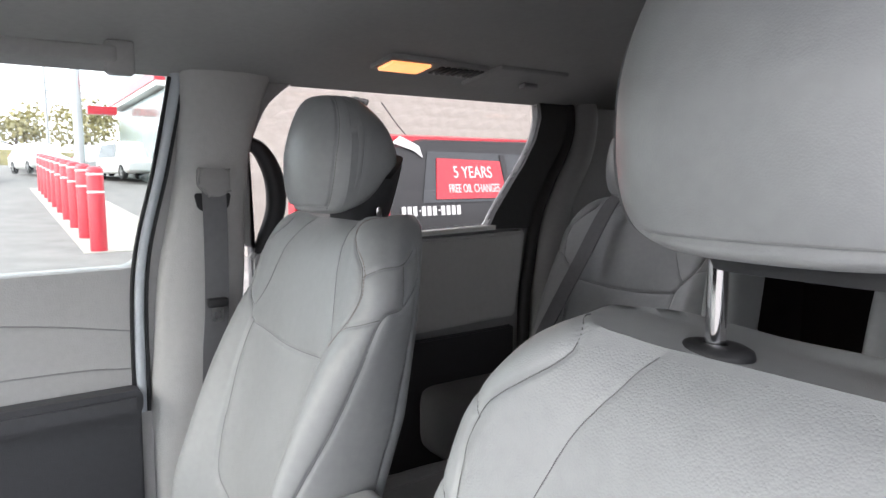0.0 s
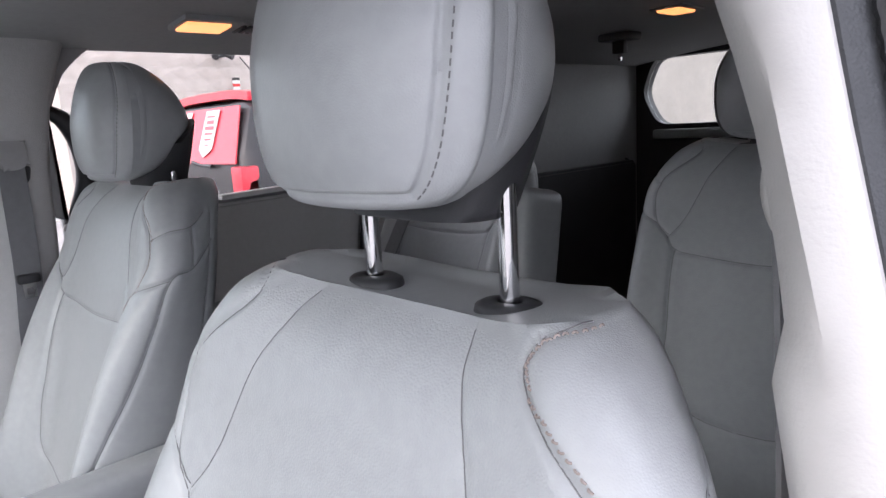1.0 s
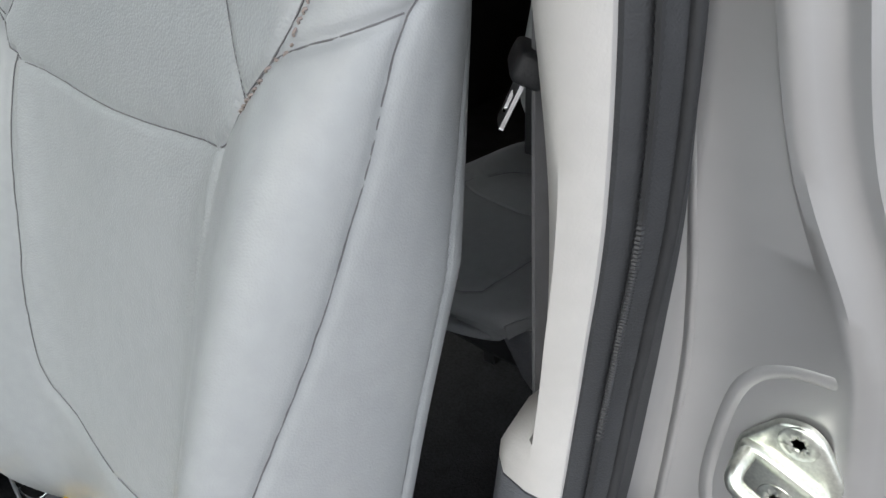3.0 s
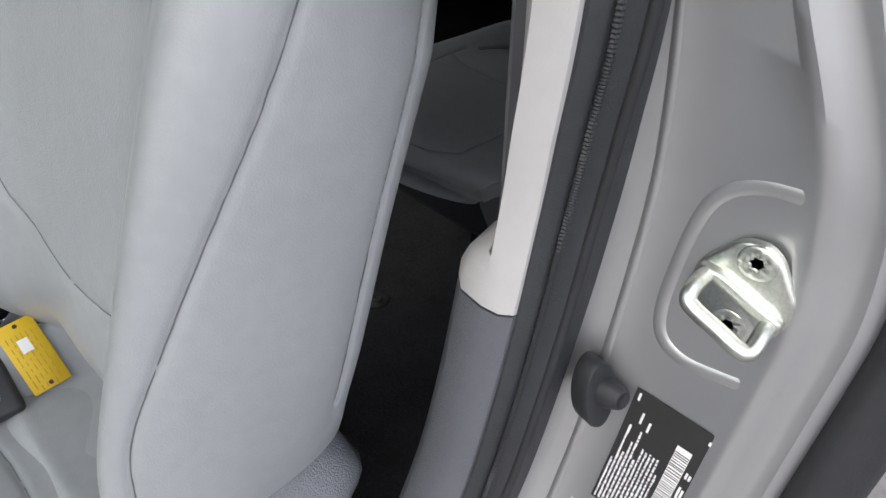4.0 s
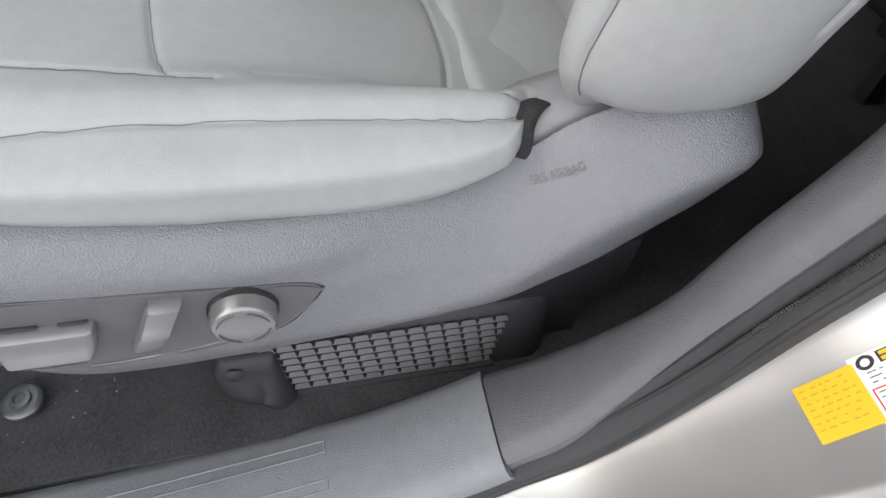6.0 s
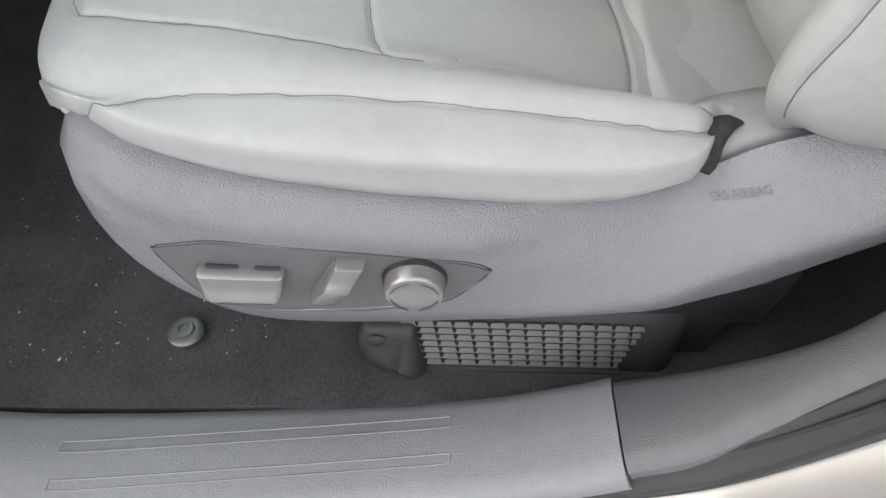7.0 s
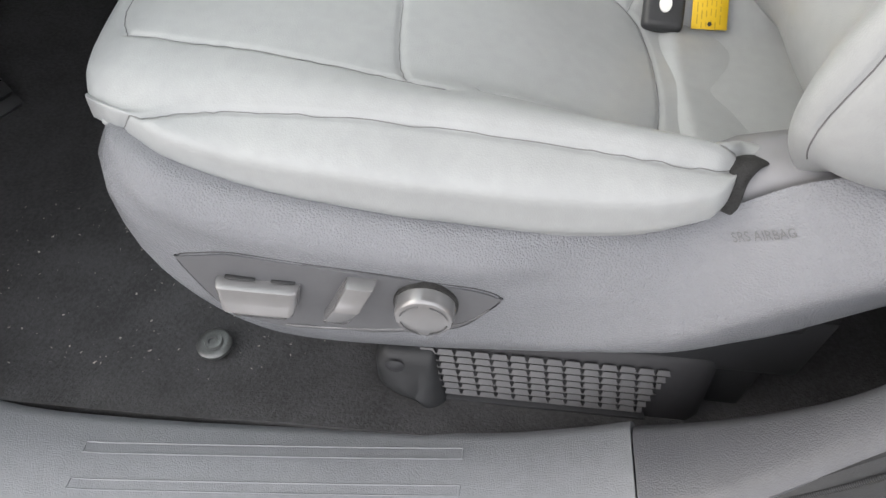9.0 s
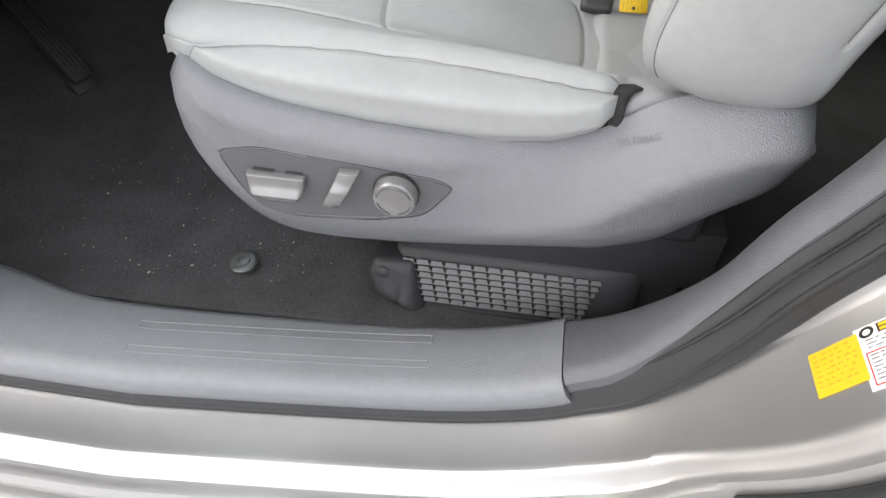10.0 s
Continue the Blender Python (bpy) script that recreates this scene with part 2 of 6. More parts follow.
def plate(bm, outer, holes, x0, x1):
    """A slab between x0 and x1 with the outline (y, z) and openings through it."""
    loops = [outer, *holes]
    sides = []
    for x in (x0, x1):
        rings = [[bm.verts.new((x, y, z)) for y, z in l] for l in loops]
        es = [bm.edges.new((r[i], r[(i + 1) % len(r)])) for r in rings for i in range(len(r))]
        bmesh.ops.triangle_fill(bm, use_beauty=True, use_dissolve=False, edges=es)
        sides.append(rings)
    for a, b in zip(*sides):
        for i in range(len(a)):
            k = (i + 1) % len(a)
            bm.faces.new((a[i], a[k], b[k], b[i]))
    return bm


def rounded(pts, r, n=5):
    """A closed outline with its corners rounded."""
    out = []
    for i, p in enumerate(pts):
        p, a, b = Vector(p), Vector(pts[i - 1]), Vector(pts[(i + 1) % len(pts)])
        ra = min(r, (a - p).length * 0.45, (b - p).length * 0.45)
        s, e = p + (a - p).normalized() * ra, p + (b - p).normalized() * ra
        for k in range(n + 1):
            t = k / n
            out.append(tuple((1 - t) ** 2 * s + 2 * t * (1 - t) * p + t * t * e))
    return out


def lettering(text, size, mat, name, parent, m, depth=0.002, label="", width=None):
    """Raised letters with the built-in font, turned into a mesh."""
    cu = bpy.data.curves.new(name, "FONT")
    cu.body, cu.size, cu.extrude, cu.align_x, cu.align_y = text, size, depth, "CENTER", "CENTER"
    tmp = bpy.data.objects.new("tmp_text", cu)
    me = bpy.data.meshes.new_from_object(tmp)
    bpy.data.objects.remove(tmp)
    bpy.data.curves.remove(cu)
    if width:
        w = max(v.co.x for v in me.vertices) - min(v.co.x for v in me.vertices)
        me.transform(Matrix.Diagonal((width / w, 1, 1, 1)))
    me.materials.clear()
    me.materials.append(mat)
    ob = new(name, me)
    ob.parent = parent
    ob.matrix_basis = m
    if label:
        ob["label"] = label
    return ob


# ---- seats ----
# Local to a seat: x across from its middle, y rearward from the head restraint's posts, z from the ground.
# height: half width, bolster crest's offset, bolster's depth, front face, back face
BACK = [
    (0.685, 0.140, 0.120, 0.008, -0.128, -0.090),
    (0.745, 0.160, 0.138, 0.016, -0.168, -0.105),
    (0.775, 0.190, 0.165, 0.036, -0.200, -0.115),
    (0.840, 0.206, 0.182, 0.050, -0.226, -0.125),
    (0.920, 0.216, 0.190, 0.062, -0.212, -0.108),
    (1.020, 0.222, 0.196, 0.056, -0.182, -0.082),
    (1.120, 0.228, 0.200, 0.044, -0.152, -0.052),
    (1.205, 0.234, 0.201, 0.026, -0.126, -0.028),
    (1.275, 0.236, 0.198, 0.008, -0.104, -0.008),
    (1.330, 0.222, 0.184, 0.008, -0.086, 0.010),
    (1.365, 0.190, 0.158, 0.012, -0.062, 0.024),
    (1.386, 0.152, 0.130, 0.014, -0.034, 0.030),
]
LOW, TOP = 0.745, 1.386

def back_point(q, z):
    """A point on the backrest: q runs 0 (middle of the front) to 7 (middle of the back); z is the height."""
    w, xb, pb, yf, yb = spline(BACK, z)
    up = max(0.0, min(1.0, (z - 1.12) / 0.2))
    ctl = [(0, 0.0, yf), (1, xb * 0.52, yf), (2, xb * 0.80, yf - pb * 0.55), (3, xb, yf - pb), (3.6, w * 0.97, yf - pb * 0.72 + 0.01), (4, w, yf - pb * 0.35 + 0.035),
           (5, w * (0.985 - 0.13 * up), yb - 0.012), (5.6, w * (0.9 - 0.2 * up), yb + 0.012), (6.2, w * (0.55 - 0.1 * up), yb + 0.032), (7, 0.0, yb + 0.038)]
    x, y = spline(ctl, q)
    return Vector((x, y, z))


def q_for_x(x, z):
    lo, hi = 0.0, 4.0
    for _ in range(24):
        mid = (lo + hi) / 2
        if back_point(mid, z).x < x:
            lo = mid
        else:
            hi = mid
    return (lo + hi) / 2


def q_for_y(y, z):
    """Where the bolster's outer side lies at depth y."""
    lo, hi = 3.05, 4.95
    for _ in range(24):
        mid = (lo + hi) / 2
        if back_point(mid, z).y < y:
            lo = mid
        else:
            hi = mid
    return (lo + hi) / 2


# seams of one half of the backrest: (offset from the middle or q, height)
SEAM_OUT = [("x", 0.150, 1.3855), ("x", 0.140, 1.3835), ("x", 0.134, 1.379), ("x", 0.133, 1.370), ("x", 0.143, 1.360), ("x", 0.159, 1.350), ("x", 0.177, 1.341), ("x", 0.192, 1.331), ("x", 0.200, 1.316), ("x", 0.205, 1.298), ("x", 0.199, 1.270), ("x", 0.187, 1.248), ("x", 0.166, 1.228)]
SEAM_IN = [("x", 0.078, 1.384), ("x", 0.090, 1.363), ("x", 0.106, 1.338), ("x", 0.121, 1.306), ("x", 0.135, 1.272), ("x", 0.150, 1.246), ("x", 0.166, 1.228)]
SEAM_U = [("x", 0.0, 1.190), ("x", 0.06, 1.192), ("x", 0.115, 1.197), ("x", 0.150, 1.205), ("x", 0.166, 1.228)]
SEAM_LOW = [("x", 0.150, 1.205), ("x", 0.147, 1.142), ("x", 0.141, 1.075), ("x", 0.136, 1.010), ("x", 0.118, 0.945), ("x", 0.06, 0.920), ("x", 0.0, 0.916)]
SEAM_HOR = [("x", 0.166, 1.231), ("q", 2.75, 1.250), ("q", 3.4, 1.261), ("y", -0.087, 1.268)]
SEAM_HOR2 = [("x", 0.197, 1.320), ("q", 3.7, 1.333), ("q", 4.2, 1.336), ("q", 4.7, 1.350)]
SEAM_SIDE = [("q", 4.2, 1.333), ("q", 4.3, 1.305), ("q", 4.35, 1.278)]
SEAM_BOL = [("q", 5.1, 1.312), ("q", 4.35, 1.278), ("y", -0.087, 1.268), ("y", -0.120, 1.20), ("y", -0.166, 1.112), ("y", -0.230, 1.005), ("y", -0.256, 0.954), ("q", 3.36, 0.90), ("q", 3.30, 0.85), ("q", 3.24, 0.815)]
SEAM_REAR = [("q", 5.0, 1.345), ("q", 5.0, 1.2), ("q", 5.0, 1.0), ("q", 5.0, 0.92), ("q", 5.0, 0.88)]
PANEL_EDGE = [(0.90, 0.0), (0.916, 0.060), (0.945, 0.118), (1.010, 0.136), (1.142, 0.147), (1.205, 0.150), (1.228, 0.166), (1.248, 0.187), (1.298, 0.205), (1.331, 0.192), (1.360, 0.143), (1.386, 0.150)]
BACK_SEAMS = [SEAM_OUT, SEAM_U, SEAM_HOR, SEAM_HOR2, SEAM_SIDE, SEAM_BOL, SEAM_REAR]
SOFT_SEAMS = [SEAM_LOW]
FINE_SEAMS = [SEAM_IN]


def seam_run(seam, step=0.002):
    pts = [({"x": q_for_x, "y": q_for_y}[k](a, z) if k != "q" else a, z) for k, a, z in seam]
    fine = curve_points(pts, 40 * len(pts))
    out, last = [], None
    for q, z in fine:
        p = back_point(q, z)
        if last is None or (p - last).length >= step:
            out.append(p)
            last = p
    return out


def seam_tree(runs):
    pts = [p for r in runs for p in r]
    tree = KDTree(len(pts))
    for i, p in enumerate(pts):
        tree.insert(p, i)
    tree.balance()
    return tree


def crease(p, n, tree, depth=0.0045, width=0.0028, puff=0.004, reach=0.04, both=True):
    """Sinks a point into the seams and lets the cover swell between them."""
    d = tree.find(Vector((abs(p.x) if both else p.x, p.y, p.z)))[2]
    return p + n * (puff * (1 - math.exp(-d / reach)) - depth * math.exp(-(d / width) ** 2))


def dome_z(x, y, z):
    """Lifts the shoulders above the middle at the top of the backrest."""
    k = max(0.0, min(1.0, (z - 1.300) / 0.085))
    return z + k * k * (3 - 2 * k) * 0.013 * math.exp(-((abs(x) - 0.150) / 0.050) ** 2)


def build_backrest(nq, nz):
    runs = [seam_run(s) for s in BACK_SEAMS]
    tree = seam_tree(runs)
    soft = seam_tree([seam_run(s) for s in SOFT_SEAMS])
    SEAT_MESH["fine_runs"] = [seam_run(s) for s in FINE_SEAMS]
    fine = seam_tree(SEAT_MESH["fine_runs"])
    qs = [i / nq * 7 for i in range(nq + 1)]
    loop = qs + [-q for q in qs[-2:0:-1]]

    def low(q):
        """The lower edge rises at the bolsters."""
        f = max(0.0, min(1.0, (abs(q) - 1.8) / 1.5)) * max(0.0, min(1.0, (6.6 - abs(q)) / 0.9))
        return LOW - 0.055 + 0.101 * f * f * (3 - 2 * f)

    def at(q, z):
        p = back_point(abs(q), z)
        return Vector((p.x if q >= 0 else -p.x, p.y, p.z))

    def fn(i, j):
        q, f = loop[i], j / nz
        f = f + 0.35 * (f * (1 - f)) * (0.5 - f) * -1
        z = low(q) + (TOP - low(q)) * f
        p = at(q, z)
        k = 1 - math.exp(-(z - low(q)) / 0.016)  # the lower edge rounds under
        cx, cy = p.x * 0.80, -0.15
        p = Vector((cx + (p.x - cx) * k, cy + (p.y - cy) * k ** 0.7, p.z))
        e = 0.01
        dq = at(q + e, z) - at(q - e, z) if abs(q) > 0.02 and abs(q) < 6.98 else Vector((1 if abs(q) < 1 else -1, 0, 0))
        dz = at(q, min(z + 0.004, TOP)) - at(q, z - 0.004)
        n = dq.cross(dz)
        n = n.normalized() if n.length > 1e-9 else Vector((0, -1, 0))
        p = crease(p, n, tree, depth=0.0026, width=0.0026)
        p = crease(p, n, soft, depth=0.0040, width=0.006, puff=0.0)
        p = crease(p, n, fine, depth=0.0024, width=0.0026, puff=0.0020, reach=0.02)
        return Vector((p.x, p.y, dome_z(p.x, p.y, p.z)))

    bm = bmesh.new()
    vs = grid(bm, fn, len(loop), nz + 1, wrap_u=True)
    # the top rolls inwards to a shallow saddle
    ring = vs[-1]
    mid = Vector((0, 0.006, 0))
    for k in range(1, 15):
        f = 1 - k / 15
        nxt = []
        for v, o in zip(ring, vs[-1]):
            x, y = o.co.x * f, mid.y + (o.co.y - mid.y) * f
            zz = TOP + 0.002 * math.sin(min(1, (1 - f) * 2.2) * math.pi / 2)
            zz = zz + 0.013 * math.exp(-((abs(x) - 0.150) / 0.050) ** 2) - 0.008 * math.exp(-(x / 0.07) ** 2) * min(1, (1 - f) * 3)
            nxt.append(bm.verts.new((x, y, zz)))
        for i in range(len(ring)):
            h = (i + 1) % len(ring)
            bm.faces.new((ring[i], ring[h], nxt[h], nxt[i]))
        ring = nxt
    bm.faces.new(ring)
    bm.faces.new(vs[0][::-1])
    return bm, runs


class Cover:
    """Finds places on the surface of a cover's mesh."""

    def __init__(self, mesh):
        self.vertices = mesh.vertices
        self.tree = KDTree(len(mesh.vertices))
        for v in mesh.vertices:
            self.tree.insert(v.co, v.index)
        self.tree.balance()

    def at(self, p, lift=0.0):
        v = self.vertices[self.tree.find(p)[1]]
        return p - v.normal * ((p - v.co).dot(v.normal) - lift), v.normal


def stitches(bm, run, cover, inset, gap=0.0052, length=0.0036, r=0.0008):
    """Thread stitches laid along a run of seam points, inset to its side, on a cover."""
    d, due = 0.0, 0.0
    for a, b in zip(run, run[1:]):
        d += (b - a).length
        if d < due:
            continue
        due = d + gap
        t = (b - a).normalized()
        c, n = cover.at(Vector((a.x, a.y, dome_z(a.x, a.y, a.z))))
        c = c + t.cross(n).normalized() * inset
        tube(bm, [cover.at(c + t * length * f, lift)[0] for f, lift in ((-0.5, 0.0), (-0.25, 0.0010), (0.25, 0.0010), (0.5, 0.0))], r, 5)
    return bm


def seam_lines(bm, runs, cover, r, domed=True):
    """A thin dark line for the seam's shade along each run and its mirror image, lying on a cover."""
    for run in runs:
        for sx in (1, -1):
            pts = []
            for v in run[::3]:
                p = Vector((v.x * sx, v.y, dome_z(v.x, v.y, v.z) if domed else v.z))
                pts.append(cover.at(p, r * 0.6)[0])
            tube(bm, pts, r, 5)
    return bm


# cushion: station y: half width of the seam edge, its height, insert's height, bulge's offset, lower edge's height
CUSHION = [
    (-0.762, 0.135, 0.790, 0.793, 0.150, 0.780),
    (-0.757, 0.152, 0.799, 0.804, 0.160, 0.788),
    (-0.744, 0.162, 0.803, 0.812, 0.171, 0.790),
    (-0.720, 0.165, 0.805, 0.816, 0.180, 0.788),
    (-0.690, 0.163, 0.807, 0.816, 0.190, 0.780),
    (-0.640, 0.161, 0.808, 0.816, 0.196, 0.766),
    (-0.560, 0.161, 0.810, 0.809, 0.201, 0.757),
    (-0.450, 0.163, 0.806, 0.790, 0.201, 0.749),
    (-0.360, 0.166, 0.800, 0.762, 0.197, 0.750),
    (-0.305, 0.163, 0.792, 0.743, 0.186, 0.760),
    (-0.292, 0.158, 0.788, 0.740, 0.174, 0.766),
    (-0.278, 0.146, 0.780, 0.737, 0.150, 0.764),
    (-0.180, 0.146, 0.764, 0.732, 0.154, 0.745),
    (-0.120, 0.140, 0.750, 0.728, 0.148, 0.738),
]

def cushion_point(q, y):
    xe, ze, zi, xs, zb = spline(CUSHION, y)
    ctl = [(0, 0.0, zi), (1, xe * 0.55, zi + 0.002), (1.6, xe * 0.74, zi + 0.45 * (ze - zi) + 0.006), (2.2, xe * 0.90, ze + 0.008), (3, xe + 0.004, ze), (3.6, xs * 0.985, (ze + zb) / 2 + 0.010),
           (4, xs, (ze + zb) / 2 - 0.006), (4.6, xs - 0.004, zb), (5.2, xs - 0.03, zb - 0.012), (6, 0.0, zb - 0.02)]
    x, z = spline(ctl, q)
    f = max(0.0, min(1.0, (-0.64 - y) / 0.12))
    y += f * f * (0.016 - 0.040 * (1 - min(1.0, abs(x) / 0.18) ** 2))
    return Vector((x, y, z))


CUSHION_SEAMS = [
    [(4.5, -0.748), (4.1, -0.735), (3.5, -0.712), (3.1, -0.676), (3, -0.6), (3, -0.45), (3, -0.36), (3, -0.285)],
    [(1.1, -0.735), (1.32, -0.64), (1.62, -0.53), (1.68, -0.495)],
    [(1.45, -0.47), (1.35, -0.40), (1.05, -0.335), (0.6, -0.318), (0, -0.315)],
    [(0, -0.545), (0.8, -0.538), (1.63, -0.526)],
    [(1.1, -0.735), (0.7, -0.745), (0, -0.747)],
    [(1.05, -0.335), (1.9, -0.312), (2.6, -0.285)],
]

def build_cushion(nq, ny):
    runs = []
    for s in CUSHION_SEAMS:
        fine = curve_points(s, 60 * len(s))
        runs.append([cushion_point(q, y) for q, y in fine])
    SEAT_MESH["cushion_runs"] = runs
    tree = seam_tree(runs)
    qs = [i / nq * 6 for i in range(nq + 1)]
    loop = qs + [-q for q in qs[-2:0:-1]]

    def at(q, y):
        p = cushion_point(abs(q), y)
        return Vector((p.x if q >= 0 else -p.x, p.y, p.z))

    def fn(i, j):
        q, y = loop[i], -0.762 + 0.642 * j / ny
        p = at(q, y)
        e = 0.01
        dq = at(q + e, y) - at(q - e, y) if 0.02 < abs(q) < 5.98 else Vector((1 if abs(q) < 1 else -1, 0, 0))
        dy = at(q, min(y + 0.004, -0.12)) - at(q, max(y - 0.004, -0.762))
        n = dq.cross(dy)
        n = n.normalized() if n.length > 1e-9 else Vector((0, 0, 1))
        p = crease(p, n, tree, depth=0.0020, width=0.0028, puff=0.0025, reach=0.03)
        # soft wrinkles in the worn cover
        wob = noise.noise(Vector((p.x * 9, p.y * 16, p.z * 9))) * 0.0011 + noise.noise(Vector((p.x * 30, p.y * 45, p.z * 22 + 7))) * 0.0004
        return p + n * wob

    bm = bmesh.new()
    vs = grid(bm, fn, len(loop), ny + 1, wrap_u=True)
    bm.faces.new(vs[0][::-1])
    bm.faces.new(vs[-1])
    return bm


def head_point(a, b, raise_z):
    """A point of the head restraint's cover: a runs round it, b from bottom (-1) to top (1)."""
    ca, sa = math.cos(a), math.sin(a)
    sb = math.sin(b * math.pi / 2)
    cb = max(0.0, math.cos(b * math.pi / 2)) ** 0.42
    sb = math.copysign(abs(sb) ** 0.95, sb)
    w = 0.109 * (1 - 0.13 * sb * abs(sb) - (0.06 if sb > 0 else 0.03) * sb * sb)
    x = w * math.copysign(abs(ca) ** 0.62, ca) * cb
    back = spline([(-1.0, 0.034), (-0.80, 0.070), (-0.55, 0.096), (-0.28, 0.109), (0.0, 0.108), (0.3, 0.098), (0.6, 0.082), (1.0, 0.050)], sb)[0]
    dfr = 0.050 * (1 - 0.2 * max(0, sb)) if sa < 0 else back
    y = dfr * math.copysign(abs(sa) ** 0.72, sa) * cb
    z = 0.091 * sb
    if sa > 0:
        x *= 1 - 0.16 * sa
    y += 0.022 * (x / 0.11) ** 2 * (1 if sa < 0 else -0.2) + 0.096 * z
    ahead = 0.047 if raise_z else 0.060
    return Vector((x, y - ahead, z + 1.494 + raise_z))


def build_head(raise_z, na=180, nb=110):
    seams = []
    for off in (0.72, 0.02):
        run = []
        for k in range(200):
            b = -0.72 + 1.62 * k / 199
            a = -off + 0.10 * b
            run.append(head_point(a, b, raise_z))
        seams.append(run)
    bottom = [head_point(-math.pi / 2 + (math.pi / 2 - 0.79) * k / 60, -0.72, raise_z) for k in range(-60, 61)]
    tree = seam_tree([seams[0], seams[1], bottom])
    bm = bmesh.new()

    def fn(i, j):
        a, b = math.tau * i / na, -0.985 + 1.97 * j / nb
        p = head_point(a, b, raise_z)
        c = Vector((0, -0.03, 1.499 + raise_z))
        n = (p - c).normalized()
        return crease(p, n, tree, depth=0.003, width=0.0026, puff=0.004, reach=0.03, both=False)

    vs = grid(bm, fn, na, nb + 1, wrap_u=True)
    bm.faces.new(vs[0][::-1])
    bm.faces.new(vs[-1])
    return bm, seams[0]


SEAT_MESH = {}


def cached(key, make):
    if key not in SEAT_MESH:
        SEAT_MESH[key] = make()
    return SEAT_MESH[key]


def seat(name, place, label, group, raise_z=0.0, outboard=1, power=False):
    """A seat with backrest, cushion, head restraint, side covers and rails; outboard is the side of its switches."""
    e = thing(name, place, label, "car seat", group)

    def first(key, pname, make, mat, plabel=""):
        if key in SEAT_MESH:
            return shared(pname, SEAT_MESH[key], e, label=plabel)
        ob = part(pname, make(), mat, e, plabel, angle=75)
        SEAT_MESH[key] = ob
        return ob

    def make_back():
        bm, SEAT_MESH["runs"] = build_backrest(220, 240)
        return bm

    back = first("back", "backrest", make_back, M_PERF)
    if len(back.data.materials) == 1:
        # smooth leather outside the grained middle panels
        back.data.materials.append(M_LEATHER)
        for f in back.data.polygons:
            c = f.center
            if c.y > -0.02 or not 0.90 < c.z < 1.386 or abs(c.x) > spline(PANEL_EDGE, c.z)[0]:
                f.material_index = 1
    runs = SEAT_MESH["runs"]
    cover = cached("cover", lambda: Cover(back.data))

    def make_stitch():
        bm = bmesh.new()
        stitches(bm, runs[0], cover, -0.0062, gap=0.0040, length=0.0026, r=0.0007)
        return bm

    first("stitch", "stitching", make_stitch, M_STITCH, "pale thread stitching on the shoulder seam")["kind"] = "stuff"
    # no real thread: thin dark tubes draw the shade in the seam grooves
    def make_seam_shade():
        bm = seam_lines(bmesh.new(), SEAT_MESH["fine_runs"], cover, 0.0004)
        return seam_lines(bm, runs + [seam_run(q) for q in SOFT_SEAMS], cover, 0.0005)

    first("thread", "seam_shade", make_seam_shade, M_THREAD_SHADE, "dark lines painting shade into the seams")["kind"] = "stuff"
    first("cushion", "cushion", lambda: build_cushion(190, 290), M_LEATHER)
    # the cushion's seam shade, drawn as dark tubes in the same way
    def make_cushion_shade():
        return seam_lines(bmesh.new(), [r[::2] for r in SEAT_MESH["cushion_runs"]], Cover(SEAT_MESH["cushion"].data), 0.00035, False)

    first("cushion_shade", "seam_shade", make_cushion_shade, M_THREAD_SHADE, "dark lines painting shade into the cushion seams")["kind"] = "stuff"
    hk = "head%.3f" % raise_z

    def make_head():
        bm, SEAT_MESH[hk + "seam"] = build_head(raise_z)
        return bm

    head = first(hk, "head_restraint", make_head, M_LEATHER)

    def make_hstitch():
        bm = bmesh.new()
        run = SEAT_MESH[hk + "seam"]
        d, nd = 0, 0
        for a, b in zip(run, run[1:]):
            d += (b - a).length
            if d >= nd:
                out = (a - Vector((0, -0.03, a.z))).normalized() * 0.0045
                for s in (1,):
                    t = (b - a).normalized() * 0.0017
                    c = a + out + Vector((0.004, 0.001, 0))
                    tube(bm, [Vector(((c + t * k).x * s, (c + t * k).y, (c + t * k).z)) for k in (-1, 0, 1)], 0.0005, 5)
                nd = d + 0.0052
        return bm

    first(hk + "st", "stitching", make_hstitch, M_THREAD_SHADE, "dark thread stitching on the head restraint")["kind"] = "stuff"

    def make_neck():
        bm = bmesh.new()
        zb = 1.499 + raise_z

        def fn(i, j):
            a = math.tau * i / 28
            f = j / 8
            w, d = 0.090 - 0.026 * (1 - f) ** 1.5, 0.034 + 0.010 * f
            sn = math.copysign(abs(math.sin(a)) ** 0.6, math.sin(a))
            return (w * (1 - 0.1 * max(0, sn)) * math.copysign(abs(math.cos(a)) ** 0.5, math.cos(a)), 0.002 + d * sn + 0.010 * f, zb - 0.110 + 0.066 * f + (0.040 * f * max(0, sn)))

        grid(bm, fn, 28, 9, wrap_u=True, cap=True)
        return bm

    first(hk + "neck", "rear_cover", make_neck, M_DARKPL, "dark plastic lower cover of the head restraint")
    for sx in (-0.069, 0.069):
        def make_post():
            bm = bmesh.new()
            tube(bm, [(0, 0.0, 1.32), (0, 0.0, 1.42), (0, 0.001, 1.48 + raise_z)], 0.0066, 16)
            return bm
        k = hk + "post"
        if k in SEAT_MESH:
            o = shared("post", SEAT_MESH[k], e, pose(sx, 0, 0), "chrome post")
        else:
            o = part("post", make_post(), M_CHROME, e, "chrome post")
            o.matrix_basis = pose(sx, 0, 0)
            SEAT_MESH[k] = o
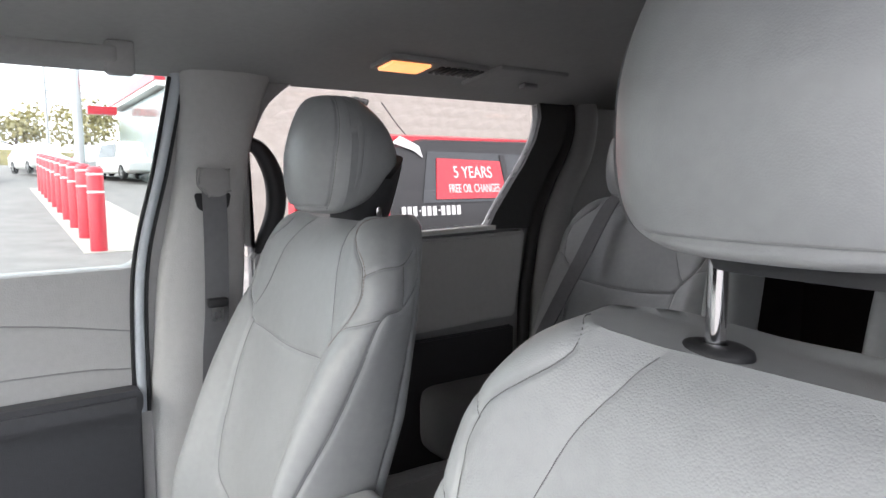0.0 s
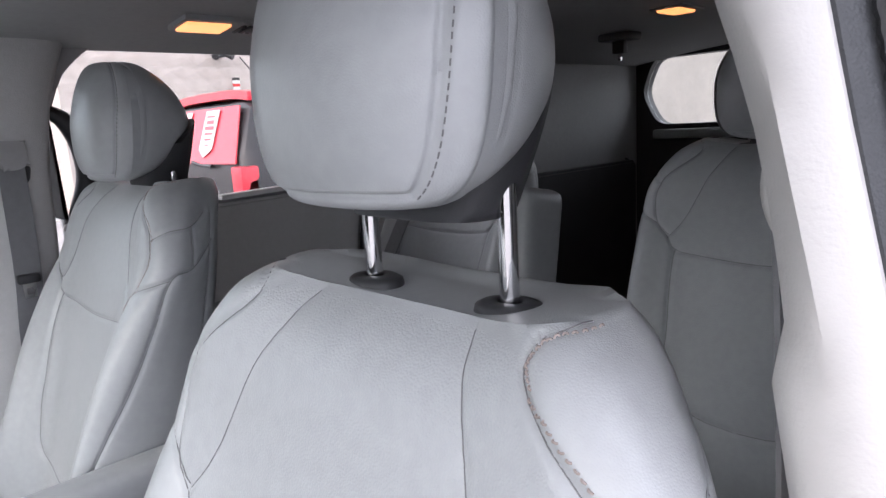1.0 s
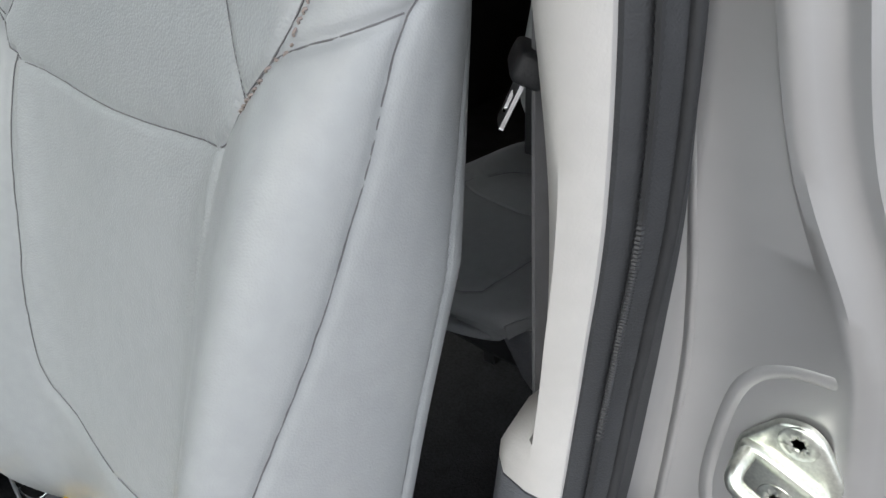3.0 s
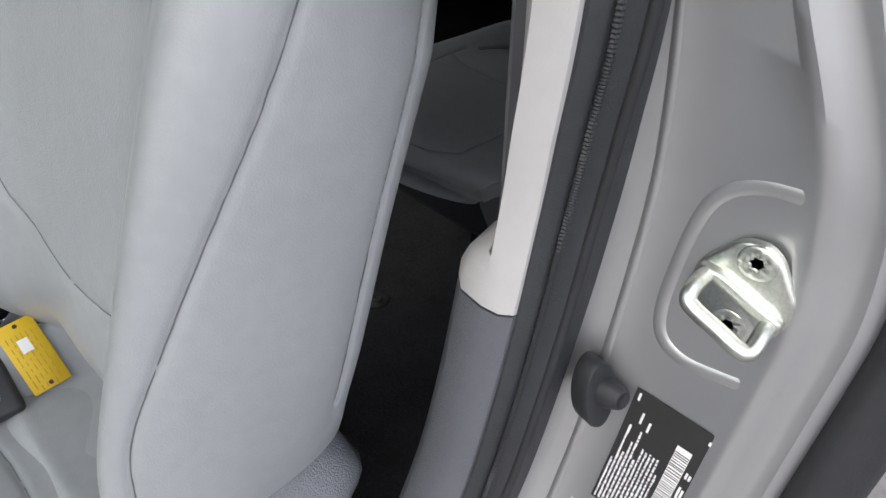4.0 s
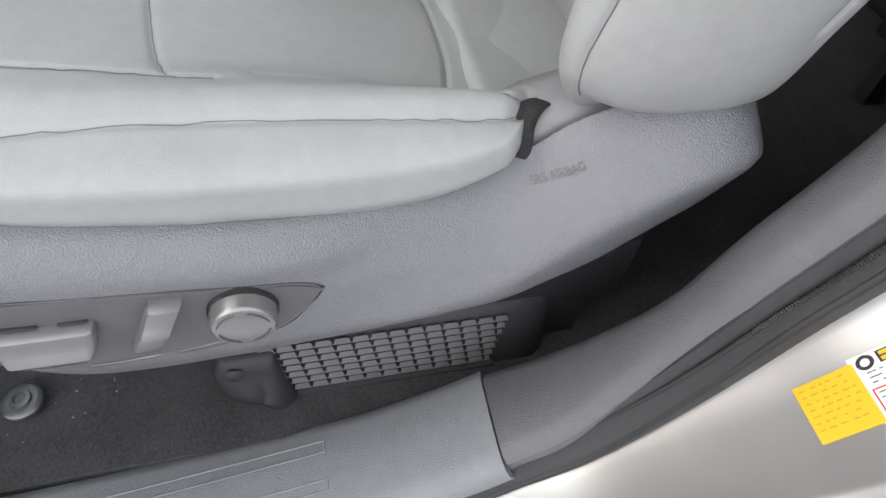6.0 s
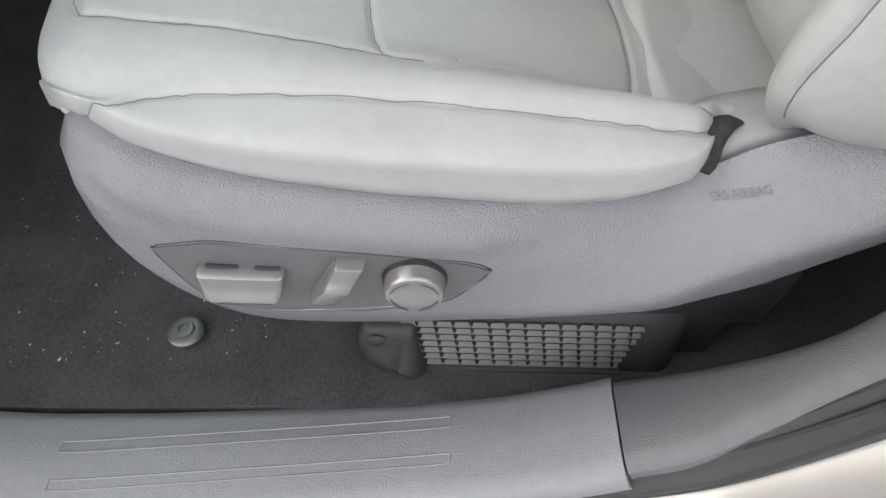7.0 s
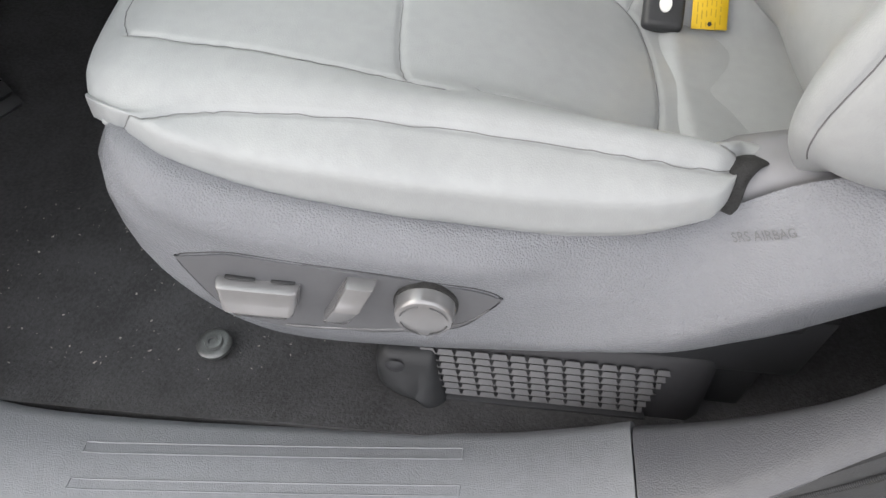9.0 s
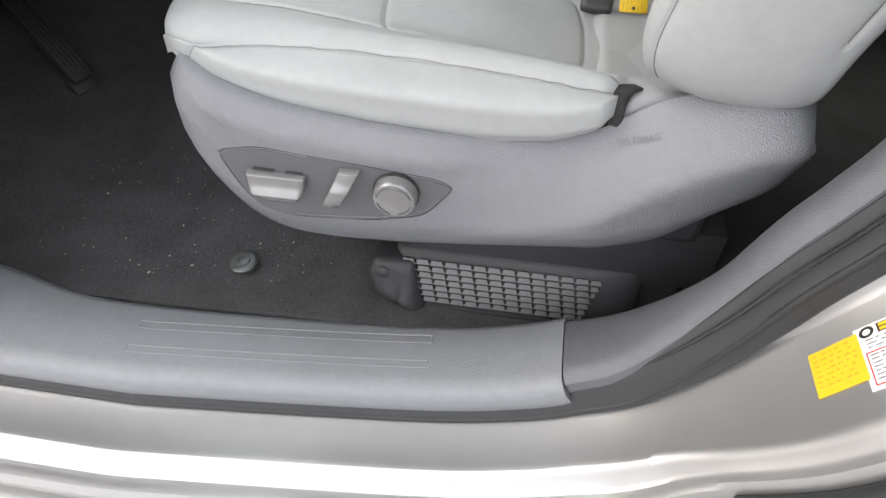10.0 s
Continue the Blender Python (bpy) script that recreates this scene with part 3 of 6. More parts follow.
        def make_collar():
            bm = bmesh.new()
            prof = [(0.0225, -0.010), (0.0235, 0.0), (0.0225, 0.004), (0.018, 0.0065), (0.0095, 0.0075), (0.0078, 0.0065), (0.0075, -0.01)]
            grid(bm, lambda i, j: (prof[j][0] * 1.12 * math.cos(math.tau * i / 28), prof[j][0] * 0.86 * math.sin(math.tau * i / 28), prof[j][1]), 28, len(prof), wrap_u=True)
            return bm
        if "collar" in SEAT_MESH:
            shared("collar", SEAT_MESH["collar"], e, pose(sx, 0, 1.3835), "dark post collar")
        else:
            o = part("collar", make_collar(), M_DARKPL, e, "dark post collar")
            o.matrix_basis = pose(sx, 0, 1.3835)
            SEAT_MESH["collar"] = o

    # plastic side covers
    for s in (1, -1):
        k = "shell%d" % s
        if k in SEAT_MESH:
            shared("side_cover", SEAT_MESH[k], e)
        else:
            SEAT_MESH[k] = part("side_cover", build_shell(s), M_SHELL, e, "grained grey plastic side cover", angle=70)

    def make_base():
        bm = bmesh.new()
        box(bm, -0.17, 0.17, -0.64, -0.16, 0.60, 0.695, 0.012)
        return bm

    first("base", "seat_frame", make_base, M_DARKPL, "dark seat frame under the cushion")
    for s in (-0.13, 0.13):
        def make_rail():
            bm = bmesh.new()
            box(bm, -0.02, 0.02, -0.50, -0.12, 0.50, 0.60, 0.006)
            box(bm, -0.014, 0.014, -0.46, -0.42, 0.36, 0.51, 0.003)
            box(bm, -0.014, 0.014, -0.20, -0.15, 0.36, 0.51, 0.003)
            return bm
        if "rail" in SEAT_MESH:
            shared("rail", SEAT_MESH["rail"], e, pose(s, 0, 0))
        else:
            o = part("rail", make_rail(), M_DARKPL, e)
            o.matrix_basis = pose(s, 0, 0)
            SEAT_MESH["rail"] = o

    def make_fabric():
        bm = bmesh.new()
        # felt gusset; the first points, running inward, stand for shade behind it
        run = curve_points([(0.132, -0.246, 0.774), (0.144, -0.262, 0.786), (0.156, -0.279, 0.791), (0.164, -0.287, 0.784), (0.170, -0.2875, 0.771), (0.173, -0.287, 0.757)], 22)
        wid = [0.006, 0.007, 0.009, 0.009, 0.008, 0.007]

        def fn(i, j):
            a = math.tau * i / 14
            w = spline([(k * 21 / 5, v) for k, v in enumerate(wid)], j)[0]
            p = run[j]
            return (p.x + 0.006 * math.cos(a) - 0.004, p.y + w * math.sin(a) + 0.004 * math.cos(a), p.z + 0.004 * math.cos(a + 0.8) - 0.003)
        grid(bm, fn, 14, 22, wrap_u=True, cap=True)
        return bm

    def make_recliner():
        bm = bmesh.new()
        sec = [(0.100, 0.700), (0.100, 0.752), (0.125, 0.768), (0.146, 0.770), (0.160, 0.764), (0.166, 0.750), (0.164, 0.700)]
        ends = [(-0.288, -0.006), (-0.284, 0.008), (-0.270, 0.018), (-0.235, 0.028), (-0.170, 0.032)]
        grid(bm, lambda i, j: (sec[i][0], ends[j][0], sec[i][1] + (ends[j][1] if sec[i][1] > 0.71 else 0)), 7, 5, wrap_u=True, cap=True)
        return bm

    first("recliner", "recliner_cover", make_recliner, M_RECLINE, "smooth grey plastic cover beside the gusset")
    first("gapfab", "gusset_and_shade", make_fabric, M_FELT, "black fabric gusset between cushion and backrest, its inner end standing for shade")
    return e


# side cover: station y: upper edge, lower edge, offset of its face
SHELL = [
    (-0.742, 0.786, 0.756, 0.186),
    (-0.738, 0.792, 0.722, 0.198),
    (-0.728, 0.795, 0.686, 0.211),
    (-0.706, 0.790, 0.642, 0.220),
    (-0.670, 0.778, 0.606, 0.225),
    (-0.620, 0.766, 0.590, 0.228),
    (-0.520, 0.754, 0.590, 0.228),
    (-0.440, 0.748, 0.598, 0.228),
    (-0.365, 0.747, 0.604, 0.228),
    (-0.320, 0.747, 0.603, 0.227),
    (-0.300, 0.751, 0.602, 0.227),
    (-0.280, 0.765, 0.600, 0.226),
    (-0.250, 0.788, 0.603, 0.225),
    (-0.210, 0.806, 0.612, 0.224),
    (-0.160, 0.818, 0.648, 0.222),
    (-0.128, 0.814, 0.674, 0.217),
    (-0.112, 0.806, 0.692, 0.209),
    (-0.104, 0.792, 0.714, 0.200),
    (-0.099, 0.772, 0.740, 0.190),
]

def shell_x(y, f):
    """Offset of the side cover's face at station y, f from lower (0) to upper edge (1)."""
    zt, zb, xf = spline(SHELL, y)
    under = 0.022 * max(0, 0.30 - f) ** 1.5 * 5
    # a crease runs down and forward from the rear end: the face leans in above it and tucks under below it
    t = max(0.0, min(1.0, (y + 0.50) / 0.36))
    t = t * t * (3 - 2 * t)
    roll = 0.030 * max(0, f - 0.62) ** 1.6 * 4.2 * (1 - 0.5 * t)
    d = f - (0.10 + 0.62 * t)
    soft = math.sqrt(d * d + 0.0025) - 0.05
    fold = t * (0.050 * (soft + d) / 2 / 0.4 + 0.040 * (soft - d) / 2 / 0.7)
    # the cover swells above the switches
    w = max(0.0, min(1.0, (y + 0.735) / 0.05)) * max(0.0, min(1.0, (-0.36 - y) / 0.10))
    swell = 0.011 * w * w * (3 - 2 * w) * math.exp(-((f - 0.88) / 0.12) ** 2)
    return xf - roll - under - fold + swell


def build_shell(s, ny=64, nf=26):
    bm = bmesh.new()

    def fn(i, j):
        y = -0.742 + 0.643 * j / (ny - 1)
        zt, zb, xf = spline(SHELL, y)
        if i < nf:
            f = i / (nf - 1)
            return (s * shell_x(y, f), y, zb + (zt - zb) * f)
        f = 1 - (i - nf) / 3
        return (s * (xf - 0.055), y, zb + (zt - zb) * (0.03 + 0.94 * f))

    grid(bm, fn, nf + 4, ny, wrap_u=True, cap=True)
    return bm


def seat_switches(e):
    """The driver's power switches in their sunk panel on the side cover."""
    outl = [(-0.694, 0.714), (-0.645, 0.726), (-0.526, 0.716), (-0.463, 0.708), (-0.438, 0.697), (-0.470, 0.656), (-0.527, 0.641), (-0.620, 0.632), (-0.655, 0.640), (-0.674, 0.664)]
    outl = rounded(outl, 0.014, 4)
    bm = bmesh.new()
    plate(bm, outl, [], 0.206, 0.2300)
    es = [ed for ed in bm.edges if all(abs(v.co.x - 0.2300) < 1e-5 for v in ed.verts) and len([f for f in ed.link_faces if abs(f.normal.x) < 0.5]) == 1]
    bmesh.ops.bevel(bm, geom=es, offset=0.002, segments=2, affect="EDGES")
    for v in bm.verts:
        zt, zb, _x = spline(SHELL, v.co.y)
        v.co.x += shell_x(v.co.y, (v.co.z - zb) / (zt - zb)) + 0.0016 - 0.2300
    part("switch_panel", bm, M_PANEL, e, "smooth dark grey switch panel", angle=30)
    # a dark tube draws the shadow line round the sunk panel
    bm = bmesh.new()
    edge = []
    for y, z in outl + outl[:1]:
        zt, zb, _x = spline(SHELL, y)
        edge.append((shell_x(y, (z - zb) / (zt - zb)) + 0.0002, y, z))
    tube(bm, edge, 0.0006, 6, cap=False)
    part("panel_shade", bm, M_DARKPL, e, "dark line for the shadow round the switch panel")
    # painted highlight on the panel's lower edge; the dark gap round the knob
    bm = bmesh.new()
    edge = []
    for _x, y, z in curve_points([(0, -0.450, 0.685), (0, -0.460, 0.673), (0, -0.480, 0.660), (0, -0.527, 0.647), (0, -0.575, 0.641), (0, -0.615, 0.639)], 40):
        zt, zb, _w = spline(SHELL, y)
        edge.append((shell_x(y, (z - zb) / (zt - zb)) + 0.0014, y, z))
    tube(bm, edge, 0.0008, 6)
    part("panel_highlight", bm, M_SWITCH, e)
    bm = bmesh.new()
    grid(bm, lambda i, j: ((0.2270, 0.2318, 0.2318)[j], -0.499 + (0.0251, 0.0249, 0.0200)[j] * math.cos(math.tau * i / 40), 0.688 + (0.0251, 0.0249, 0.0200)[j] * math.sin(math.tau * i / 40)), 40, 3, wrap_u=True, cap=True)
    part("knob_gap", bm, M_FELT, e, "black gap round the knob")
    def switch(pname, rows, plabel):
        """A switch lofted down its face: rows of offset, height and the two ends; its ends round off."""
        ends = [(0.0, 0.30), (0.010, 0.66), (0.030, 0.88), (0.065, 0.98), (0.11, 1.0), (0.5, 1.01), (0.89, 1.0), (0.935, 0.98), (0.97, 0.88), (0.99, 0.66), (1.0, 0.30)]
        bm = bmesh.new()
        grid(bm, lambda i, j: (0.226 + (rows[i][0] - 0.226) * ends[j][1], rows[i][2] + (rows[i][3] - rows[i][2]) * ends[j][0], rows[i][1]), len(rows), len(ends), wrap_u=True, cap=True)
        part(pname, bm, M_SWITCH, e, plabel, angle=38)

    # long switch: a hollow upper face, a fine step and a smaller lower face
    switch("slide_switch", [(0.226, 0.6965, -0.660, -0.596), (0.2375, 0.6975, -0.661, -0.5955), (0.2395, 0.6965, -0.661, -0.5955), (0.2400, 0.6945, -0.661, -0.5955), (0.2405, 0.6900, -0.6605, -0.596), (0.2432, 0.6830, -0.6595, -0.597), (0.2462, 0.6785, -0.658, -0.598),
           (0.2470, 0.6765, -0.657, -0.599), (0.2462, 0.6752, -0.656, -0.600), (0.2448, 0.6748, -0.6545, -0.6015), (0.2436, 0.6680, -0.651, -0.605), (0.2415, 0.6648, -0.648, -0.608), (0.2380, 0.6636, -0.646, -0.610), (0.226, 0.6632, -0.645, -0.611)], "satin grey long seat switch")
    # upright switch, leaning
    lean_rows = [(0.226, 0.7120), (0.2375, 0.7132), (0.2400, 0.7122), (0.2408, 0.7100), (0.2420, 0.7040), (0.2450, 0.6970), (0.2472, 0.6935), (0.2476, 0.6915), (0.2462, 0.6902), (0.2450, 0.6895), (0.2438, 0.6720), (0.2418, 0.6672), (0.2380, 0.6655), (0.226, 0.6650)]
    switch("recline_switch", [(x, z, -0.559 - 0.022 * (0.710 - z) / 0.046, -0.537 - 0.024 * (0.710 - z) / 0.046) for x, z in lean_rows], "satin grey upright seat switch")
    # round lumbar switch
    bm = bmesh.new()
    prof = [(r, x + 0.0195) for r, x in ((0.0242, 0.203), (0.0240, 0.210), (0.0230, 0.2215), (0.0225, 0.2235), (0.0214, 0.2249), (0.0195, 0.2255), (0.0001, 0.2254))]
    grid(bm, lambda i, j: (prof[j][1], -0.499 + prof[j][0] * math.cos(math.tau * i / 40), 0.688 + prof[j][0] * math.sin(math.tau * i / 40)), 40, len(prof), wrap_u=True)
    part("lumbar_switch", bm, M_SWITCH, e, "round satin grey lumbar switch", angle=30)
    for k in range(4):
        bm = bmesh.new()
        tube(bm, [(0.2455, -0.499 + 0.0182 * math.cos(a), 0.688 + 0.0182 * math.sin(a)) for a in np.linspace(k * math.pi / 2 + 0.25, (k + 1) * math.pi / 2 - 0.25, 10)], 0.0006, 5)
        part("knob_mark", bm, M_SWITCHD, e)
    for y0, y1 in ((-0.654, -0.630), (-0.618, -0.599)):
        bm = bmesh.new()
        box(bm, 0.226, 0.2308, y0, y1, 0.6980, 0.6992, 0.0005, 1)
        part("switch_slot", bm, M_RUBBER, e, "dark slot above the long switch")


driver_seat = seat("driver_seat", (0.397, 0, 0), "grey leather driver seat with power switches and chrome head-restraint posts", "front seats", 0.054, 1, True)
seat_switches(driver_seat)
passenger_seat = seat("passenger_seat", (-0.415, 0.118, 0.042), "grey leather front passenger seat with lowered head restraint", "front seats", 0.0, -1)
seat("rear_captain_seat", (0.315, 0.955, 0.045), "grey leather second-row captain seat on the driver side", "second-row seats", 0.0, 1)
rear_passenger_side = seat("rear_captain_seat", (-0.440, 0.945, 0.045), "grey leather second-row captain seat beside the sliding door", "second-row seats", 0.0, -1)


# ---- the cabin's shell ----
def floor_cabin():
    bm = bmesh.new()
    # carpet: flat under the seats, a kick-up to the front
    prof = [(-1.75, 0.62), (-1.45, 0.50), (-1.15, 0.41), (-0.80, 0.405), (-0.60, 0.42), (-0.2, 0.42), (0.4, 0.42), (0.9, 0.43), (1.6, 0.45), (2.35, 0.47)]
    ys = curve_points(prof, 60)
    grid(bm, lambda i, j: (-0.80 + 1.43 * i / 30, ys[j][0], ys[j][1] + 0.0025 * noise.noise(Vector((i * 0.9, ys[j][0] * 14, 0))) + (0.03 * max(0, (i - 28) / 2) if i > 28 else 0)), 31, 60)
    vs = list(bm.verts)
    r = bmesh.ops.extrude_face_region(bm, geom=list(bm.faces))
    bmesh.ops.translate(bm, vec=(0, 0, -0.06), verts=[v for v in r["geom"] if isinstance(v, bmesh.types.BMVert)])
    ob = part("floor", bm, M_CARPET, None)
    return tagged(ob, "charcoal carpet floor of the van with crumbs", "floor", kind="structure")


floor_cabin()

# opening's metal edge, from the roof down the pillar and forward along the sill: (y, z)
METAL = [(-0.040, 1.74), (-0.022, 1.50), (0.002, 1.30), (0.018, 1.18), (0.026, 1.11), (0.029, 1.035), (0.012, 0.922), (-0.014, 0.817), (-0.042, 0.750), (-0.071, 0.693), (-0.097, 0.635), (-0.128, 0.580), (-0.165, 0.528), (-0.210, 0.480), (-0.265, 0.445), (-0.335, 0.418), (-0.46, 0.397), (-0.75, 0.386), (-1.05, 0.384), (-1.40, 0.388)]
RUN = curve_points(METAL, 170)
RUN_N = []
for _i in range(170):
    _t = (RUN[min(_i + 1, 169)] - RUN[max(_i - 1, 0)]).normalized()
    RUN_N.append(Vector((_t.y, -_t.x)))  # points into the opening


def lean(z):
    """The pillar leans inwards above the belt line."""
    d = z - 1.18
    return -0.075 * (d + math.sqrt(d * d + 0.0036))


def widen(y):
    """The sill's edge bows outwards to the front."""
    f = max(0.0, min(1.0, (-0.28 - y) / 0.55))
    return 0.042 * f


def rim(x, n, i):
    """A point at offset x and n into the opening from the metal edge's station i (may be broken)."""
    k = max(0, min(168, int(i)))
    f = i - k
    p = RUN[k].lerp(RUN[k + 1], f)
    m = RUN_N[k].lerp(RUN_N[k + 1], f).normalized()
    q = p + m * n
    return Vector((x + lean(q.y) + widen(q.x), q.x, q.y))


def station(z=None, y=None):
    for i in range(170):
        if (z is not None and RUN[i].y <= z) or (y is not None and RUN[i].x <= y):
            return i
    return 169


def rim_sweep(name, section, i0, i1, mat, label, category, cap=True, closed=True, steps=None, angle=40):
    bm = bmesh.new()
    n = steps or int(i1 - i0) + 1
    sec = section if callable(section) else (lambda i: section)
    m = len(sec(i0))
    grid(bm, lambda a, j: rim(*sec(i0 + (i1 - i0) * j / (n - 1))[a], i0 + (i1 - i0) * j / (n - 1)), m, n, wrap_u=closed, cap=cap and closed)
    ob = part(name, bm, mat, None, angle=angle)
    return tagged(ob, label, category, kind="structure")


# painted metal of pillar and sill
METAL_SILL = [(0.722, 0.012), (0.730, 0.014), (0.739, 0.004), (0.746, 0.001), (0.760, 0.0), (0.808, 0.0), (0.818, 0.003), (0.826, 0.003), (0.834, -0.004), (0.841, -0.020), (0.847, -0.024), (0.855, -0.020), (0.866, -0.020), (0.872, -0.031), (0.880, -0.028), (0.894, -0.029), (0.901, -0.044), (0.940, -0.050), (0.965, -0.10), (0.965, -0.30), (0.72, -0.30)]
METAL_PILLAR = [(0.700, 0.022), (0.708, 0.020), (0.7155, 0.006), (0.722, 0.001), (0.760, 0.0), (0.815, 0.0), (0.823, 0.0035), (0.830, 0.0042), (0.837, 0.0), (0.844, -0.005), (0.850, -0.0055), (0.856, -0.0045), (0.861, -0.008), (0.864, -0.016), (0.865, -0.030), (0.866, -0.05), (0.866, -0.07), (0.866, -0.09), (0.866, -0.10), (0.866, -0.30), (0.72, -0.30)]


def metal_shift(x, i):
    """The flat face of the metal narrows towards the roof and along the sill."""
    p = RUN[max(0, min(169, int(i)))]
    f = max(0.0, min(1.0, (-0.05 - p.x) / 0.15))
    f = f * f * (3 - 2 * f)
    up = spline([(0.0, 0.0), (1.00, 0.0), (1.087, -0.013), (1.124, -0.026), (1.194, -0.055), (1.27, -0.066), (1.36, -0.070), (1.80, -0.070)], p.y)[0]
    k = max(0.0, min(1.0, (x - 0.746) / 0.079))
    return x - 0.030 * f * (1 - k) + (up - 0.045 * f) * k


def bow(z):
    """The trim and the seal bow outwards at shoulder height: offset, and how far they stand into the opening."""
    out, h = spline([(0.95, 0.0, 0.082), (1.06, 0.001, 0.080), (1.18, 0.010, 0.067), (1.30, 0.021, 0.056), (1.40, 0.021, 0.050), (1.50, 0.014, 0.042), (1.62, 0.008, 0.040), (1.74, 0.0, 0.040)], z)
    return out, h - 0.082


def metal_sec(i):
    low = 0.75 * bow(RUN[max(0, min(169, int(i)))].y)[1]
    f = max(0.0, min(1.0, (-0.14 - RUN[max(0, min(169, int(i)))].x) / 0.10))
    return [(metal_shift(a + (c - a) * f, i), b + (d - b) * f + (low if b > 0.012 else 0)) for (a, b), (c, d) in zip(METAL_PILLAR, METAL_SILL)]


rim_sweep("door_frame_metal", metal_sec, 0, 169, M_PAINT, "grey metallic painted door frame and sill", "door frame")
S_SEAM = station(y=-0.262)
S_WHITE = station(z=0.974)


# rubber seal with its lip
SEAL_BASE = [(0.6900, 0.060), (0.6934, 0.070), (0.6990, 0.070), (0.7046, 0.064), (0.7079, 0.058), (0.7107, 0.048), (0.7169, 0.042), (0.7188, 0.020), (0.7124, 0.010), (0.7040, 0.030), (0.6945, 0.045)]
SEAL_LOW = [(0.688, 0.030), (0.690, 0.042), (0.697, 0.049), (0.704, 0.0485), (0.708, 0.045), (0.711, 0.040), (0.714, 0.031), (0.720, 0.006), (0.714, -0.002), (0.700, 0.000), (0.690, 0.010)]
def seal_point(x, n, i, low):
    """Carries a point of the seal's section along the bow of the pillar, and over to its place on the sill's edge."""
    j = max(0, min(168, int(i)))
    k = RUN[j].lerp(RUN[j + 1], min(1.0, i - j))
    out, h = bow(k.y)
    f = max(0.0, min(1.0, (-0.07 - k.x) / 0.15))
    f = f * f * (3 - 2 * f)
    x += out * max(0.0, min(1.0, (0.745 - x) / 0.03))
    n += h * max(0.0, min(1.0, (n - 0.01) / 0.03))
    g = max(0.0, min(1.0, (i - S_SEAM + 1) / 3))
    return x + (low[0] - x) * f, (n + (low[1] - n) * f) * (1 - 0.35 * g)


def seal_sec(i):
    return [seal_point(x, n, i, low) for (x, n), low in zip(SEAL_BASE, SEAL_LOW)]


rim_sweep("door_seal", seal_sec, 0, 169, M_SEALFACE, "black rubber door seal round the opening", "door seal", steps=420)
bm = bmesh.new()
beads = [k / 7 for k in range(7 * (S_SEAM + 4))]
tube(bm, [rim(*seal_point(0.7095, 0.0610, i, (0.7020, 0.0470)), i) for i in beads], [0.0019 + 0.0008 * (k % 2) for k in range(len(beads))], 6)
tube(bm, [rim(*seal_point(0.7155, 0.040, i, (0.7165, 0.011)), i) for i in range(0, 169)], 0.0045, 8)
tagged(part("seal_bead", bm, M_RUBBER), "black ribbed bead of the door seal", "door seal", kind="structure")
bm = bmesh.new()
S_OUT = station(y=-0.15)
OUT_SEC = [(0.862, -0.018), (0.870, -0.010), (0.880, -0.010), (0.888, -0.016), (0.896, -0.018), (0.901, -0.026), (0.902, -0.074), (0.862, -0.074)]
grid(bm, lambda a, j: rim(metal_shift(OUT_SEC[a][0], j), OUT_SEC[a][1], j), 8, S_OUT, wrap_u=True, cap=True)
tagged(part("outer_seal", bm, M_RUBBER), "black outer weatherstrip along the body", "door seal", kind="structure")


def trim_sec(i):
    p = rim(0.67, 0.07, i)
    z = p.z
    k = max(0.0, min(1.0, (z - 0.992) / 0.040))
    low = max(0.0, min(1.0, (0.75 - z) / 0.2))
    k = k * k * (3 - 2 * k)
    fold = max(0.0, min(1.0, (z - 0.46) / 0.22))
    step = max(0.0, min(1.0, (z - 1.393) / 0.010))
    xin = 0.604 + 0.036 * fold * fold * (3 - 2 * fold) + 0.027 * k + step * step * (3 - 2 * step) * spline([(1.38, 0.007), (1.45, 0.008), (1.50, 0.005), (1.55, -0.003), (1.75, -0.006)], z)[0]
    out, dh = bow(z)
    g = max(0.0, min(1.0, (-0.17 - rim(0.67, 0.07, i).y) / 0.10))
    out += 0.012 * g * g * (3 - 2 * g)
    h = 0.082 - 0.016 * low + dh
    return [(xin, -0.10), (xin - 0.003, h - 0.050), (xin + 0.006, h - 0.014), (xin + 0.018, h - 0.003), (0.678 + out, h), (0.690 + out, h - 0.002), (0.697 + out, h - 0.009), (0.698 + out, h - 0.037), (0.69, h - 0.082), (0.68, -0.10)]


rim_sweep("pillar_upper_trim", trim_sec, 0, S_WHITE, M_TRIMW, "pale grey upper trim of the door pillar", "pillar trim")
# same plastic as the sill, coloured darker where the pillar is shaded
rim_sweep("pillar_lower_trim", trim_sec, S_WHITE + 0.15, S_SEAM - 0.15, M_SILL_SHADE, "grey plastic lower trim sweeping into the sill, darkened for shade", "pillar trim", steps=200)


def sill_sec(i):
    y = rim(0.6, 0.06, i).y
    xin = spline([(-1.40, 0.585), (-1.09, 0.604), (-0.96, 0.634), (-0.82, 0.638), (-0.586, 0.629), (-0.436, 0.621), (-0.32, 0.611), (-0.26, 0.608)], y)[0] - widen(y) - 0.004
    return [(xin, -0.02), (xin, 0.040), (xin + 0.004, 0.053), (xin + 0.016, 0.061), (0.66, 0.064), (0.692, 0.065), (0.706, 0.063), (0.714, 0.057), (0.718, 0.048), (0.716, 0.030), (0.710, 0.010), (0.68, -0.02)]


sill = rim_sweep("sill_trim", sill_sec, S_SEAM + 0.15, 169, M_SILL, "dark grey plastic door sill trim with two ribs", "sill trim")


